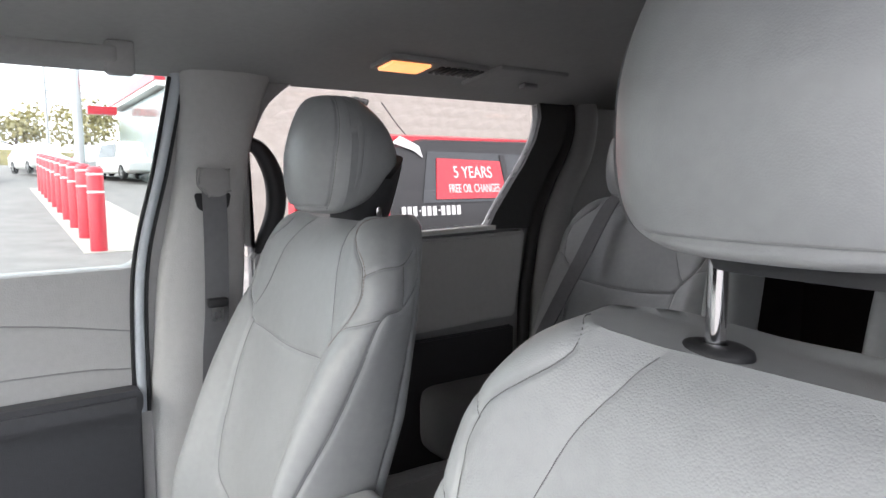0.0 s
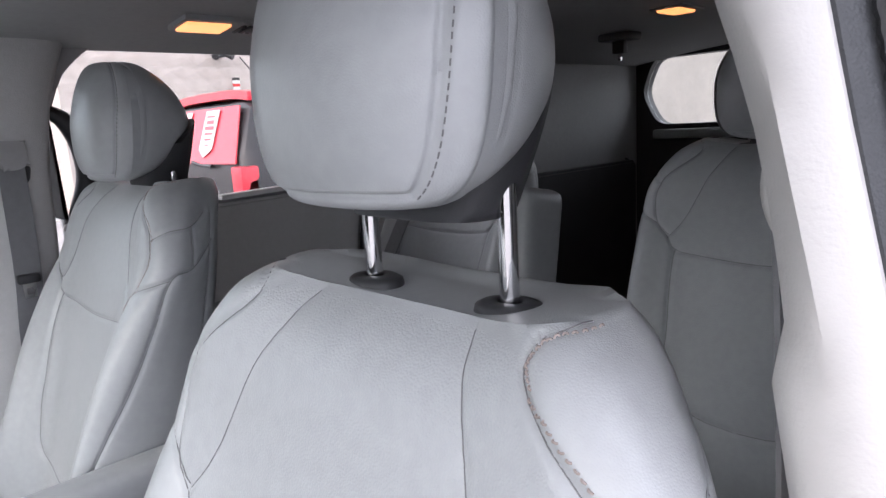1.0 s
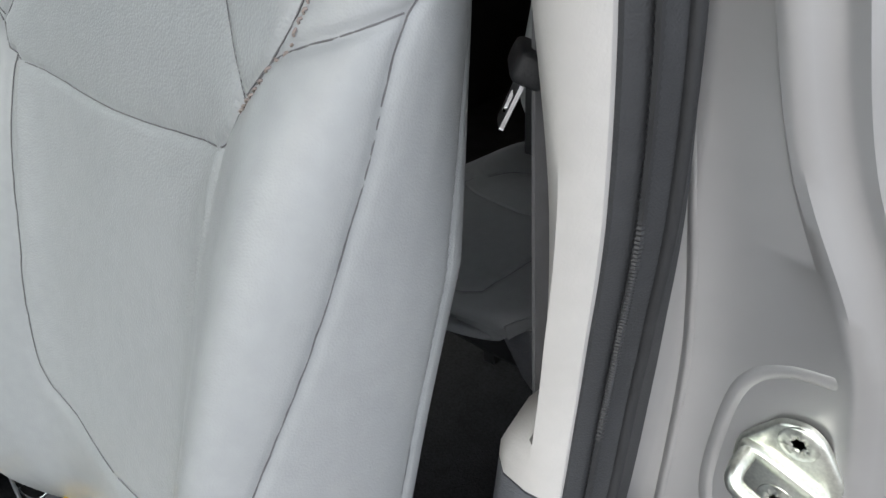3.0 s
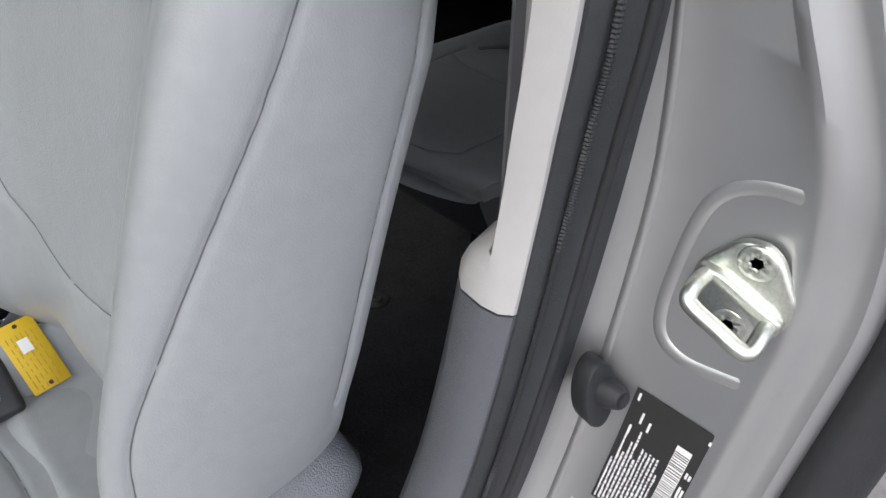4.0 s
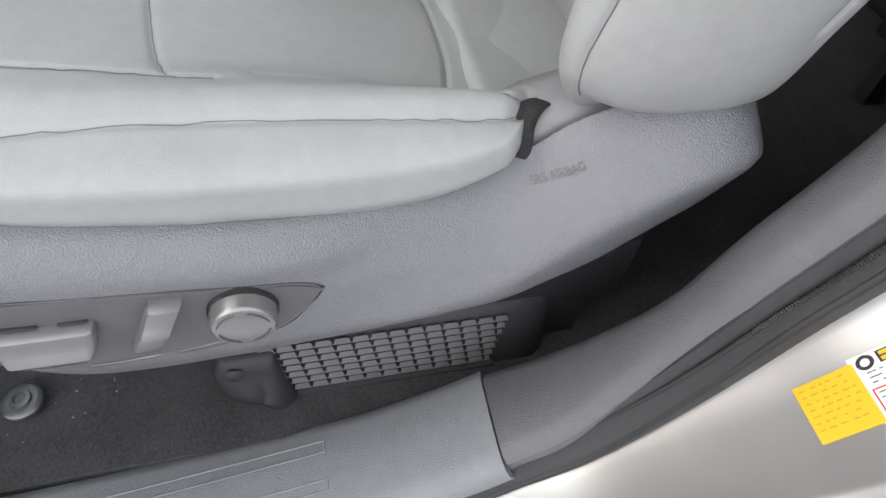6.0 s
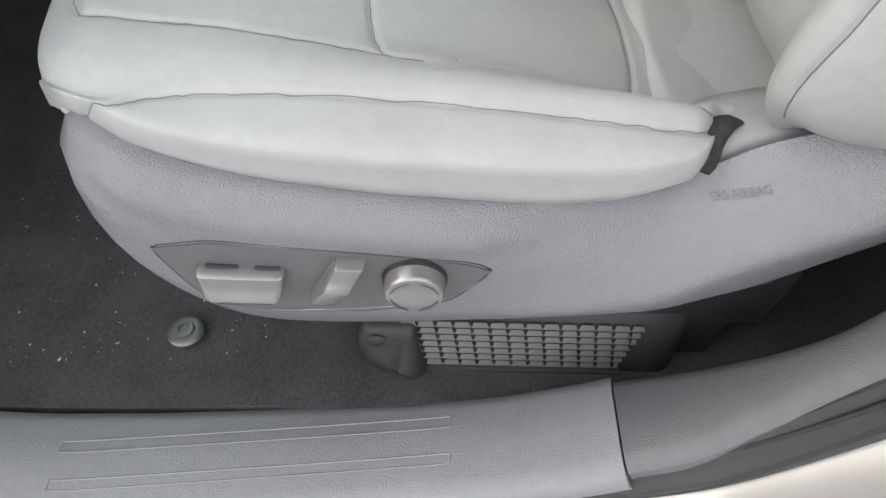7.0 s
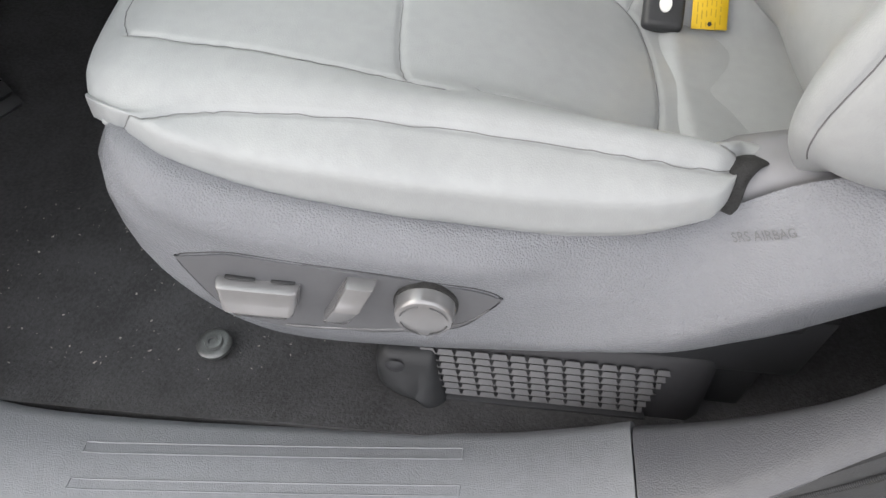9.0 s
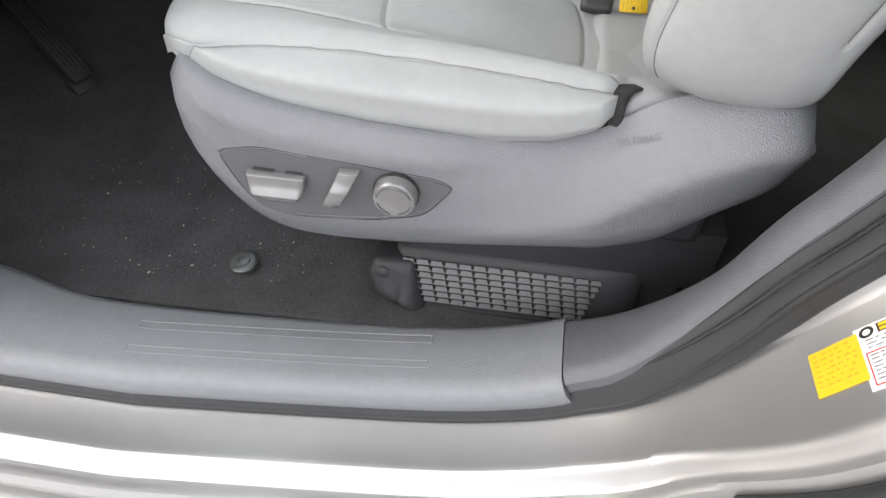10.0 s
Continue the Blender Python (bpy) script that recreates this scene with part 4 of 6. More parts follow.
# ---- side walls, roof and windows ----
WIN_REAR = [(0.872, 1.722), (0.883, 1.665), (0.864, 1.602), (0.822, 1.535), (0.776, 1.477), (0.722, 1.405), (0.700, 1.366)]
WIN_SLIDE = rounded([(0.050, 1.500), (0.072, 1.585), (0.102, 1.652), (0.165, 1.708), (0.42, 1.722), (0.70, 1.728), *WIN_REAR, (0.040, 1.350)], 0.03, 4)
WIN_FRONT = rounded([(-1.25, 1.32), (-1.02, 1.64), (-0.72, 1.695), (-0.075, 1.718), (-0.160, 1.325)], 0.03, 4)


def side_wall(s, name, label, panel_mat):
    """Inner wall of the van from the pillar back, with the sliding door's window."""
    bm = bmesh.new()
    plate(bm, [(0.06, 0.40), (1.02, 0.40), (1.02, 1.80), (0.06, 1.80)], [WIN_SLIDE], s * 0.805, s * 0.828)
    return tagged(part(name, bm, panel_mat), label, "wall", kind="structure")


side_wall(-1, "wall_sliding_door", "grey inner panel of the sliding door with a window", M_GREYTRIM)
side_wall(1, "wall_driver_rear", "grey inner panel behind the driver's door pillar", M_GREYTRIM)
for s, nm in ((-1, "window_1"), (1, "window_2")):
    bm = bmesh.new()
    plate(bm, WIN_SLIDE, [], s * 0.822, s * 0.826)
    ob = tagged(part(nm, bm, M_TINT if s < 0 else M_PRIVACY), "tinted side window glass", "window", kind="structure")
    ob.visible_shadow = s > 0

for s, nm in ((-1, "wall_rear_right"), (1, "wall_rear_left")):
    bm = bmesh.new()
    hole = rounded([(1.25, 1.42), (1.32, 1.64), (1.95, 1.62), (2.02, 1.45)], 0.05, 4)
    plate(bm, [(1.02, 0.40), (2.40, 0.40), (2.40, 1.80), (1.02, 1.80)], [hole] if s > 0 else [], s * 0.802, s * 0.88)
    tagged(part(nm, bm, M_GREYTRIM), "grey plastic rear quarter trim", "wall", kind="structure")
    if s < 0:
        continue
    bm = bmesh.new()
    plate(bm, hole, [], s * 0.84, s * 0.844)
    ob = tagged(part(nm.replace("wall_rear", "window"), bm, M_PRIVACY), "dark tinted rear quarter window glass", "window", kind="structure")

# front passenger door
bm = bmesh.new()
plate(bm, [(-1.45, 0.40), (-0.02, 0.40), (-0.02, 1.80), (-1.45, 1.80)], [WIN_FRONT], -0.805, -0.88)
tagged(part("wall_passenger_door", bm, M_DOORP), "pale grey inner panel of the passenger door", "wall", kind="structure")
bm = bmesh.new()
plate(bm, WIN_FRONT, [], -0.840, -0.844)
ob = tagged(part("window_3", bm, M_GLASS), "clear passenger door window glass", "window", kind="structure")
ob.visible_shadow = False

# roof, headliner, tailgate, firewall
def roof_z(x):
    return 1.758 - 0.056 * (abs(x) / 0.80) ** 2.2


bm = bmesh.new()
grid(bm, lambda i, j: (-0.82 + 1.48 * i / 30, -0.75 + 3.15 * j / 30, roof_z(-0.82 + 1.48 * i / 30)), 31, 31)
r = bmesh.ops.extrude_face_region(bm, geom=list(bm.faces))
bmesh.ops.translate(bm, vec=(0, 0, 0.05), verts=[v for v in r["geom"] if isinstance(v, bmesh.types.BMVert)])
tagged(part("ceiling", bm, M_HEAD), "grey cloth headliner", "ceiling", kind="structure")
bm = bmesh.new()
grid(bm, lambda i, j: (-0.90 + 1.66 * i / 24, -0.80 + 3.25 * j / 10, 1.86 - 0.10 * (abs(-0.83 + 1.66 * i / 24) / 0.85) ** 3), 25, 11)
tagged(part("roof", bm, M_PAINT), "grey metallic painted roof panel", "roof", kind="structure")
bm = bmesh.new()
REARWIN = rounded([(-0.70, 1.445), (-0.775, 1.58), (-0.72, 1.725), (0.72, 1.725), (0.775, 1.58), (0.70, 1.445)], 0.05, 4)
plate(bm, [(-0.86, 0.40), (0.86, 0.40), (0.86, 1.83), (-0.86, 1.83)], [REARWIN], 2.38, 2.45)
bmesh.ops.transform(bm, matrix=Matrix(((0, 1, 0, 0), (1, 0, 0, 0), (0, 0, 1, 0), (0, 0, 0, 1))), verts=bm.verts)
tagged(part("wall_tailgate", bm, M_DARKPL), "dark inner panel of the tailgate", "wall", kind="structure")
bm = bmesh.new()
plate(bm, REARWIN, [], 2.41, 2.414)
bmesh.ops.transform(bm, matrix=Matrix(((0, 1, 0, 0), (1, 0, 0, 0), (0, 0, 1, 0), (0, 0, 0, 1))), verts=bm.verts)
tagged(part("window_tailgate", bm, M_REARTINT), "tinted tailgate window glass", "window", kind="structure")
bm = bmesh.new()
box(bm, -0.86, 0.86, -1.80, -1.74, 0.35, 1.05)
tagged(part("wall_firewall", bm, M_DARKPL), "dark firewall at the front of the cabin", "wall", kind="structure")

bm = bmesh.new()
grid(bm, lambda i, j: (-0.80 + 1.46 * j, *[(-1.74, 1.14), (-1.35, 1.15), (-1.08, 1.12), (-0.99, 1.05), (-0.98, 0.90), (-1.05, 0.78), (-1.25, 0.68), (-1.74, 0.68)][i]), 8, 2, wrap_u=True, cap=True)
tagged(part("wall_dashboard", bm, M_DARKPL), "dark plain front end of the cabin", "dashboard", kind="structure")

bm = bmesh.new()
box(bm, 0.640, 0.70, -1.74, -1.12, 0.40, 1.12, 0.02)
tagged(part("wall_kick_panel", bm, M_DARKPL), "dark plain side of the driver's footwell", "wall", kind="structure")

bm = bmesh.new()
grid(bm, lambda i, j: (-0.78 + 1.56 * i / 8, -0.78 - 0.94 * j / 6, 1.80 - 0.66 * j / 6 + 0.03 * math.sin(math.pi * j / 6)), 9, 7)
r = bmesh.ops.extrude_face_region(bm, geom=list(bm.faces))
bmesh.ops.translate(bm, vec=(0, 0, 0.005), verts=[v for v in r["geom"] if isinstance(v, bmesh.types.BMVert)])
ob = tagged(part("window_windscreen", bm, M_GLASS), "clear curved windscreen glass", "window", kind="structure")
ob.visible_shadow = False
for sx in (-1, 1):
    bm = bmesh.new()
    tube(bm, [(sx * 0.79, -0.72, 1.815), (sx * 0.80, -1.25, 1.47), (sx * 0.81, -1.76, 1.10)], [0.03, 0.032, 0.04], 10)
    tagged(part("windscreen_pillar", bm, M_PAINT), "grey painted windscreen pillar", "pillar", kind="structure")

# ---- passenger side trim ----
def slab(name, outline, x0, x1, mat, label, category="trim", kind="structure", bevel=0.004):
    bm = bmesh.new()
    plate(bm, outline, [], x0, x1)
    if bevel:
        rim_edges = [e for e in bm.edges if len(e.link_faces) == 2 and e.calc_face_angle(0) > 0.8]
        bmesh.ops.bevel(bm, geom=rim_edges, offset=bevel, segments=2, affect="EDGES")
    return tagged(part(name, bm, mat), label, category, kind=kind)


slab("door_dark_lower", rounded([(-1.44, 0.42), (-0.185, 0.42), (-0.175, 1.085), (-1.44, 1.085)], 0.02), -0.806, -0.775, M_DOORD, "dark grey lower panel of the passenger door")
slab("door_armrest", rounded([(-1.44, 1.045), (-0.176, 1.050), (-0.174, 1.098), (-1.44, 1.096)], 0.018), -0.806, -0.742, M_DOORD, "dark grey padded armrest of the passenger door", bevel=0.012)
bm = bmesh.new()
for pts in ([(-0.803, -1.44, 1.250), (-0.803, -0.70, 1.246), (-0.803, -0.40, 1.239), (-0.803, -0.165, 1.200)], [(-0.803, -1.44, 1.142), (-0.803, -0.40, 1.140), (-0.803, -0.178, 1.128)]):
    tube(bm, curve_points(pts, 20), 0.0015, 6)
tagged(part("door_trim_lines", bm, M_GREYTRIM), "thin raised lines across the passenger door trim", "trim", kind="structure")
# the window's dark channel beside the pillar
bm = bmesh.new()
tube(bm, curve_points([(-0.800, -0.172, 1.04), (-0.800, -0.162, 1.318), (-0.800, -0.115, 1.52), (-0.800, -0.078, 1.695), (-0.800, -0.10, 1.722)], 24), [0.011] * 24, 10)
tagged(part("window_channel", bm, M_CHANNEL), "grey window channel of the passenger door", "trim", kind="structure")
bm = bmesh.new()
for dy in (-0.013, 0.013):
    tube(bm, curve_points([(-0.795, -0.172 + dy, 1.04), (-0.795, -0.162 + dy, 1.318), (-0.795, -0.115 + dy, 1.52), (-0.795, -0.078 + dy, 1.695)], 24), 0.004, 6)
tagged(part("channel_edge", bm, M_RUBBER), "black edges of the passenger window channel", "trim", kind="structure")
# front passenger pillar trim
bm = bmesh.new()
PIL = [(1.74, -0.075, 0.120), (1.60, -0.078, 0.070), (1.45, -0.100, 0.046), (1.32, -0.128, 0.040), (1.15, -0.146, 0.026), (1.08, -0.152, 0.020), (0.45, -0.155, 0.010)]


def pil_sec(i, j):
    z = 1.74 - 1.29 * j / 40
    y0, y1 = spline([(-k, a, b) for k, a, b in PIL], -z)
    sec = [(-0.80, y0), (-0.775, y0 + 0.004), (-0.762, y0 + 0.016), (-0.752, (y0 + y1) / 2 - 0.03), (-0.752, (y0 + y1) / 2 + 0.03), (-0.765, y1 - 0.012), (-0.790, y1), (-0.80, y1)]
    return (sec[i][0], sec[i][1], z)


grid(bm, pil_sec, 8, 41, wrap_u=True, cap=True)
tagged(part("passenger_pillar_trim", bm, M_DOORP), "pale grey trim of the passenger-side pillar", "pillar trim", kind="structure")


def webbing(bm, pts, width, side):
    """A flat belt along points; side is the direction across it."""
    pts = curve_points(pts, 30)
    sd = Vector(side).normalized() * width / 2
    th = 0.0016
    def fn(i, j):
        p = pts[j]
        t = (pts[min(j + 1, 29)] - pts[max(j - 1, 0)]).normalized()
        n = t.cross(sd).normalized() * th
        return [p - sd - n, p - sd + n, p + sd + n, p + sd - n][i]
    grid(bm, fn, 4, 30, wrap_u=True, cap=True)
    return bm


def seat_belt(name, place, pts, side, guide, tongue, label):
    e = thing(name, place, label, "seat belt", "seat belts")
    part("webbing", webbing(bmesh.new(), pts, 0.046, side), M_BELT, e)
    bm = bmesh.new()
    plate(bm, rounded([(-0.030, 0.030), (0.030, 0.028), (0.031, -0.016), (0.014, -0.027), (-0.012, -0.027), (-0.031, -0.006)], 0.010, 4), [], -0.008, 0.014)
    bmesh.ops.bevel(bm, geom=[q for q in bm.edges if len(q.link_faces) == 2 and q.calc_face_angle(0) > 0.8], offset=0.004, segments=2, affect="EDGES")
    g = part("guide_cover", bm, M_GREYTRIM, e, "grey belt guide cover")
    g.matrix_basis = guide
    bm = bmesh.new()
    box(bm, -0.010, 0.010, -0.020, 0.020, -0.009, 0.009, 0.006, 3)
    g = part("tongue_grip", bm, M_RUBBER, e, "black plastic tongue grip")
    g.matrix_basis = tongue
    bm = bmesh.new()
    plate(bm, rounded([(-0.011, -0.038), (0.011, -0.038), (0.012, -0.006), (-0.012, -0.006)], 0.003, 2), [rounded([(-0.006, -0.031), (0.006, -0.031), (0.006, -0.018), (-0.006, -0.018)], 0.002, 2)], -0.0012, 0.0012)
    g = part("tongue", bm, M_CHROME, e, "chrome belt tongue")
    g.matrix_basis = tongue
    return e


seat_belt("seat_belt", (0, 0, 0), [(-0.742, -0.030, 1.505), (-0.738, -0.030, 1.40), (-0.736, -0.034, 1.25), (-0.736, -0.045, 1.10), (-0.735, -0.055, 0.75)], (0, 1, 0), pose(-0.745, -0.030, 1.490), pose(-0.722, -0.037, 1.256, 0, 0, 0), "grey seat belt hanging on the passenger-side pillar")
# black slot below the guide
slab("belt_slot", rounded([(-0.066, 1.470), (0.006, 1.470), (0.000, 1.440), (-0.030, 1.424), (-0.060, 1.440)], 0.008), -0.7535, -0.7495, M_RUBBER, "black slot under the belt guide", bevel=0)
# driver-side belt behind the pale pillar trim, with its tongue
seat_belt("seat_belt", (0, 0, 0), [(0.612, 0.030, 1.62), (0.630, 0.028, 1.40), (0.637, 0.026, 1.20), (0.640, 0.030, 1.00), (0.640, 0.050, 0.55)], (0.3, 1, 0), pose(0.605, 0.020, 1.640), pose(0.624, 0.008, 1.222, 0, 25, 40), "grey seat belt running down behind the driver's pillar trim")
# pale grip on the driver-side pillar
bm = bmesh.new()
tube(bm, curve_points([(0.652, -0.014, 1.492), (0.634, -0.012, 1.486), (0.629, -0.010, 1.468), (0.636, -0.012, 1.450), (0.655, -0.014, 1.438)], 20), [0.006 + 0.003 * math.sin(math.pi * k / 19) for k in range(20)], 10)
tagged(part("belt_height_adjuster", bm, M_TRIMW), "pale plastic belt adjuster on the pillar", "belt adjuster")

# ---- sliding door, dark parts ----
slab("sliding_door_lower", rounded([(0.062, 0.42), (0.775, 0.42), (0.782, 1.090), (0.062, 1.085)], 0.01), -0.807, -0.785, M_DARKPL, "dark lower panel of the sliding door", bevel=0.003)
slab("sliding_door_pad", rounded([(0.062, 1.098), (0.785, 1.118), (0.822, 1.352), (0.062, 1.338)], 0.015), -0.807, -0.780, M_DOORP, "grey padded panel of the sliding door", bevel=0.008)
slab("window_ledge", rounded([(0.40, 1.352), (0.712, 1.360), (0.712, 1.372), (0.40, 1.364)], 0.003), -0.815, -0.778, M_WHITE, "bright sill strip under the sliding door window", bevel=0.002)
bm = bmesh.new()
plate(bm, [(0.868, 1.745), *WIN_REAR, (0.690, 1.362), (0.838, 1.358), (0.886, 1.437), (0.940, 1.505), (0.983, 1.568), (1.006, 1.64), (0.985, 1.70), (0.945, 1.745)], [], -0.792, -0.815)
tagged(part("rear_window_band", bm, M_RUBBER), "black band behind the sliding door window", "trim", kind="structure")
bm = bmesh.new()
tube(bm, curve_points([(-0.800, 0.955, 1.745), (-0.800, 0.995, 1.69), (-0.798, 0.985, 1.60), (-0.795, 0.925, 1.50), (-0.792, 0.868, 1.39), (-0.792, 0.842, 1.26), (-0.792, 0.822, 1.10), (-0.792, 0.82, 0.60)], 40), 0.018, 8)
tagged(part("sliding_door_seal", bm, M_RUBBER), "black rubber seal of the sliding door", "door seal", kind="structure")
bm = bmesh.new()
tube(bm, curve_points([(-0.800, 1.040, 1.745), (-0.800, 1.055, 1.66), (-0.796, 1.030, 1.56), (-0.790, 0.955, 1.44), (-0.786, 0.915, 1.33), (-0.784, 0.888, 1.16), (-0.784, 0.88, 0.60)], 40), 0.042, 12)
tagged(part("rear_pillar_trim", bm, M_GREYTRIM), "grey rounded trim behind the sliding door", "pillar trim", kind="structure")
# black curved brace in the window's front corner
bm = bmesh.new()
tube(bm, curve_points([(-0.808, 0.055, 1.58), (-0.808, 0.090, 1.555), (-0.808, 0.116, 1.500), (-0.808, 0.118, 1.43), (-0.808, 0.090, 1.36), (-0.808, 0.075, 1.33)], 24), [0.012 + 0.010 * math.sin(math.pi * k / 23) for k in range(24)], 8)
tagged(part("window_brace", bm, M_RUBBER), "black curved brace in the sliding window corner", "trim", kind="structure")

# ---- rear of the cabin ----
slab("rear_side_panel", rounded([(1.15, 0.42), (2.30, 0.42), (2.30, 1.30), (1.30, 1.30)], 0.03), -0.803, -0.755, M_DARKPL, "black rear side panel with ribs", bevel=0.01)
for k in range(7):
    bm = bmesh.new()
    box(bm, -0.756, -0.747, 1.46, 1.70, 1.06 + 0.022 * k, 1.068 + 0.022 * k, 0.003)
    ob = part("panel_rib", bm, M_DARKPL)
    tagged(ob, "black rib on the rear side panel", "trim", kind="structure")
seat_belt("seat_belt", (0, 0, 0), [(-0.745, 1.50, 1.66), (-0.735, 1.47, 1.52), (-0.715, 1.36, 1.38), (-0.66, 1.20, 1.30)], (0, 1, 0.3), pose(-0.755, 1.50, 1.655), pose(-0.72, 1.42, 1.45), "dark grey rear seat belt on the rear pillar")
seat_belt("seat_belt", (0, 0, 0), [(-0.500, 0.905, 1.480), (-0.515, 0.850, 1.425), (-0.540, 0.786, 1.300), (-0.575, 0.752, 1.200), (-0.610, 0.715, 1.090), (-0.640, 0.660, 0.94)], (1, 0.3, 0.3), pose(-0.45, 0.85, 1.49), pose(-0.60, 0.80, 0.78), "grey seat belt across the second-row seat")
bm = bmesh.new()
box(bm, -0.70, 0.70, 2.330, 2.385, 1.385, 1.425, 0.012)
tagged(part("tailgate_ledge", bm, M_GREYTRIM), "grey ledge under the tailgate window", "trim", kind="structure")
e = thing("ceiling_belt_anchor", (-0.385, 1.55, 1.745), "black ceiling belt anchor near the tailgate", "belt anchor")
bm = bmesh.new()
box(bm, -0.055, 0.055, -0.04, 0.04, -0.025, 0.0, 0.010)
part("anchor_housing", bm, M_DARKPL, e)
bm = bmesh.new()
box(bm, -0.020, 0.020, -0.012, 0.012, -0.062, -0.020, 0.004)
part("anchor_buckle", bm, M_DARKPL, e)
bm = bmesh.new()
box(bm, -0.006, 0.006, -0.004, 0.004, -0.085, -0.058, 0.002)
part("anchor_tongue", bm, M_CHROME, e)
# a red-topped buckle low beside the second-row cushion
e = thing("belt_buckle", (0.202, 0.607, 0.966), "black belt buckle with a red release button", "belt buckle")
bm = bmesh.new()
box(bm, -0.013, 0.013, -0.010, 0.010, -0.12, 0.02, 0.005)
part("buckle_body", bm, M_DARKPL, e)
bm = bmesh.new()
box(bm, -0.009, 0.009, -0.007, 0.007, 0.018, 0.026, 0.003)
part("release_button", bm, M_RED, e, "red release button")

# ---- ceiling fittings ----
def ceiling_lamp(place):
    e = thing("ceiling_lamp", place, "lit amber ceiling lamp with a clear lens", "ceiling lamp", "ceiling lamps")
    bm = bmesh.new()
    box(bm, -0.045, 0.045, -0.030, 0.095, -0.004, 0.02, 0.003, 2)
    part("housing", bm, M_HEAD, e)
    e.rotation_euler = (0, radians(-6 if place[0] < -0.3 else 0), 0)
    bm = bmesh.new()
    box(bm, -0.030, 0.030, -0.022, 0.070, -0.010, -0.002, 0.004, 3)
    part("lens", bm, M_LAMP, e, "glowing amber lens")
    return e


ceiling_lamp((-0.575, 0.285, roof_z(0.575) - 0.006))
ceiling_lamp((-0.10, 1.32, roof_z(0.10) - 0.002))
# second-row armrest; its dark colour stands for the shade there
bm = bmesh.new()
box(bm, -0.32, -0.10, -0.505, -0.10, 0.78, 0.945, 0.045, 5)
part("armrest", bm, M_ARM, rear_passenger_side, "padded armrest, darkened for the shade it lies in")
bm = bmesh.new()
box(bm, 0.250, 0.318, -0.235, -0.105, 0.90, 1.300, 0.033, 6, m=Matrix.Translation((0, -0.10, 1.0)) @ Matrix.Rotation(radians(-10), 4, "X") @ Matrix.Translation((0, 0.10, -1.0)))
part("folded_armrest", bm, M_LEATHER, rear_passenger_side, "grey armrest folded up")
e = thing("ceiling_vent", (-0.575, 0.410, roof_z(0.575) - 0.006), "dark slatted air vent in the headliner", "air vent")
bm = bmesh.new()
box(bm, -0.034, 0.034, -0.035, 0.090, -0.004, 0.02, 0.003, 2)
part("frame", bm, M_HEAD, e)
e.rotation_euler = (0, radians(-6), 0)
for k in range(8):
    bm = bmesh.new()
    box(bm, -0.026, 0.026, -0.0045, 0.0045, -0.007, -0.003, 0.001, 1)
    part("slat", bm, M_RUBBER, e).matrix_basis = pose(0, -0.024 + 0.0145 * k, 0)


def grab_handle(place, length):
    """A flat padded grip between two blocks, hanging just under the headliner."""
    e = thing("grab_handle", place, "grey plastic ceiling grab handle", "grab handle", "grab handles")
    bm = bmesh.new()
    run = curve_points([(0, -length / 2, 0.0), (0.014, -length / 2 + 0.03, -0.004), (0.018, 0, -0.006), (0.014, length / 2 - 0.03, -0.004), (0, length / 2, 0.0)], 24)
    sec = rounded([(-0.007, -0.013), (0.007, -0.013), (0.007, 0.013), (-0.007, 0.013)], 0.005, 3)
    grid(bm, lambda i, j: (run[j].x + sec[i][0], run[j].y, run[j].z + sec[i][1]), len(sec), 24, wrap_u=True, cap=True)
    part("grip", bm, M_HEAD, e)
    for k in (-1, 1):
        bm = bmesh.new()
        box(bm, -0.022, 0.012, -0.022, 0.022, -0.034, 0.022, 0.008, 3)
        part("mount", bm, M_HEAD, e).matrix_basis = pose(0, k * length / 2, 0)
    return e


grab_handle((-0.640, -0.365, 1.704), 0.33)
e = thing("ceiling_panel", (-0.60, 0.62, roof_z(0.60) - 0.004), "grey flat hook panel in the headliner", "ceiling panel")
bm = bmesh.new()
box(bm, -0.075, 0.075, -0.10, 0.10, -0.006, 0.012, 0.005, 3)
part("cover", bm, M_HEAD, e)
e.rotation_euler = (0, radians(-7), 0)
bm = bmesh.new()
box(bm, -0.012, 0.012, 0.02, 0.06, -0.020, -0.009, 0.004, 2)
part("hook", bm, M_GREYTRIM, e)
bm = bmesh.new()
box(bm, 0.225, 0.285, -0.50, -0.10, 0.985, 1.040, 0.022, 4)
part("armrest", bm, M_LEATHER, passenger_seat, "folded-down grey armrest")
# centre console lid
e = thing("centre_console", (0, 0, 0), "grey padded centre console armrest on a dark box", "console")
bm = bmesh.new()
box(bm, -0.085, 0.085, -0.90, -0.30, 0.42, 0.72, 0.02, 2)
part("console_box", bm, M_DARKPL, e)
bm = bmesh.new()
box(bm, -0.095, 0.095, -0.80, -0.28, 0.722, 0.775, 0.02, 4)
part("console_lid", bm, M_LEATHER, e, "padded grey lid")

# ---- sill and floor details ----
S_RIB0, S_RIB1 = station(y=-0.448), station(y=-0.840)
for n, (xa, xb) in enumerate(((0.630, 0.641), (0.668, 0.678))):
    bm = bmesh.new()
    st = [S_RIB0 + (S_RIB1 - S_RIB0) * k / 20 for k in range(21)]
    ring = [rim(xa, 0.0645, i) for i in st] + [rim(xb, 0.0645, i) for i in st[::-1]]
    tube(bm, ring + ring[:1], 0.0009, 5, cap=False)
    ob = part("sill_rib", bm, M_SILL, sill)

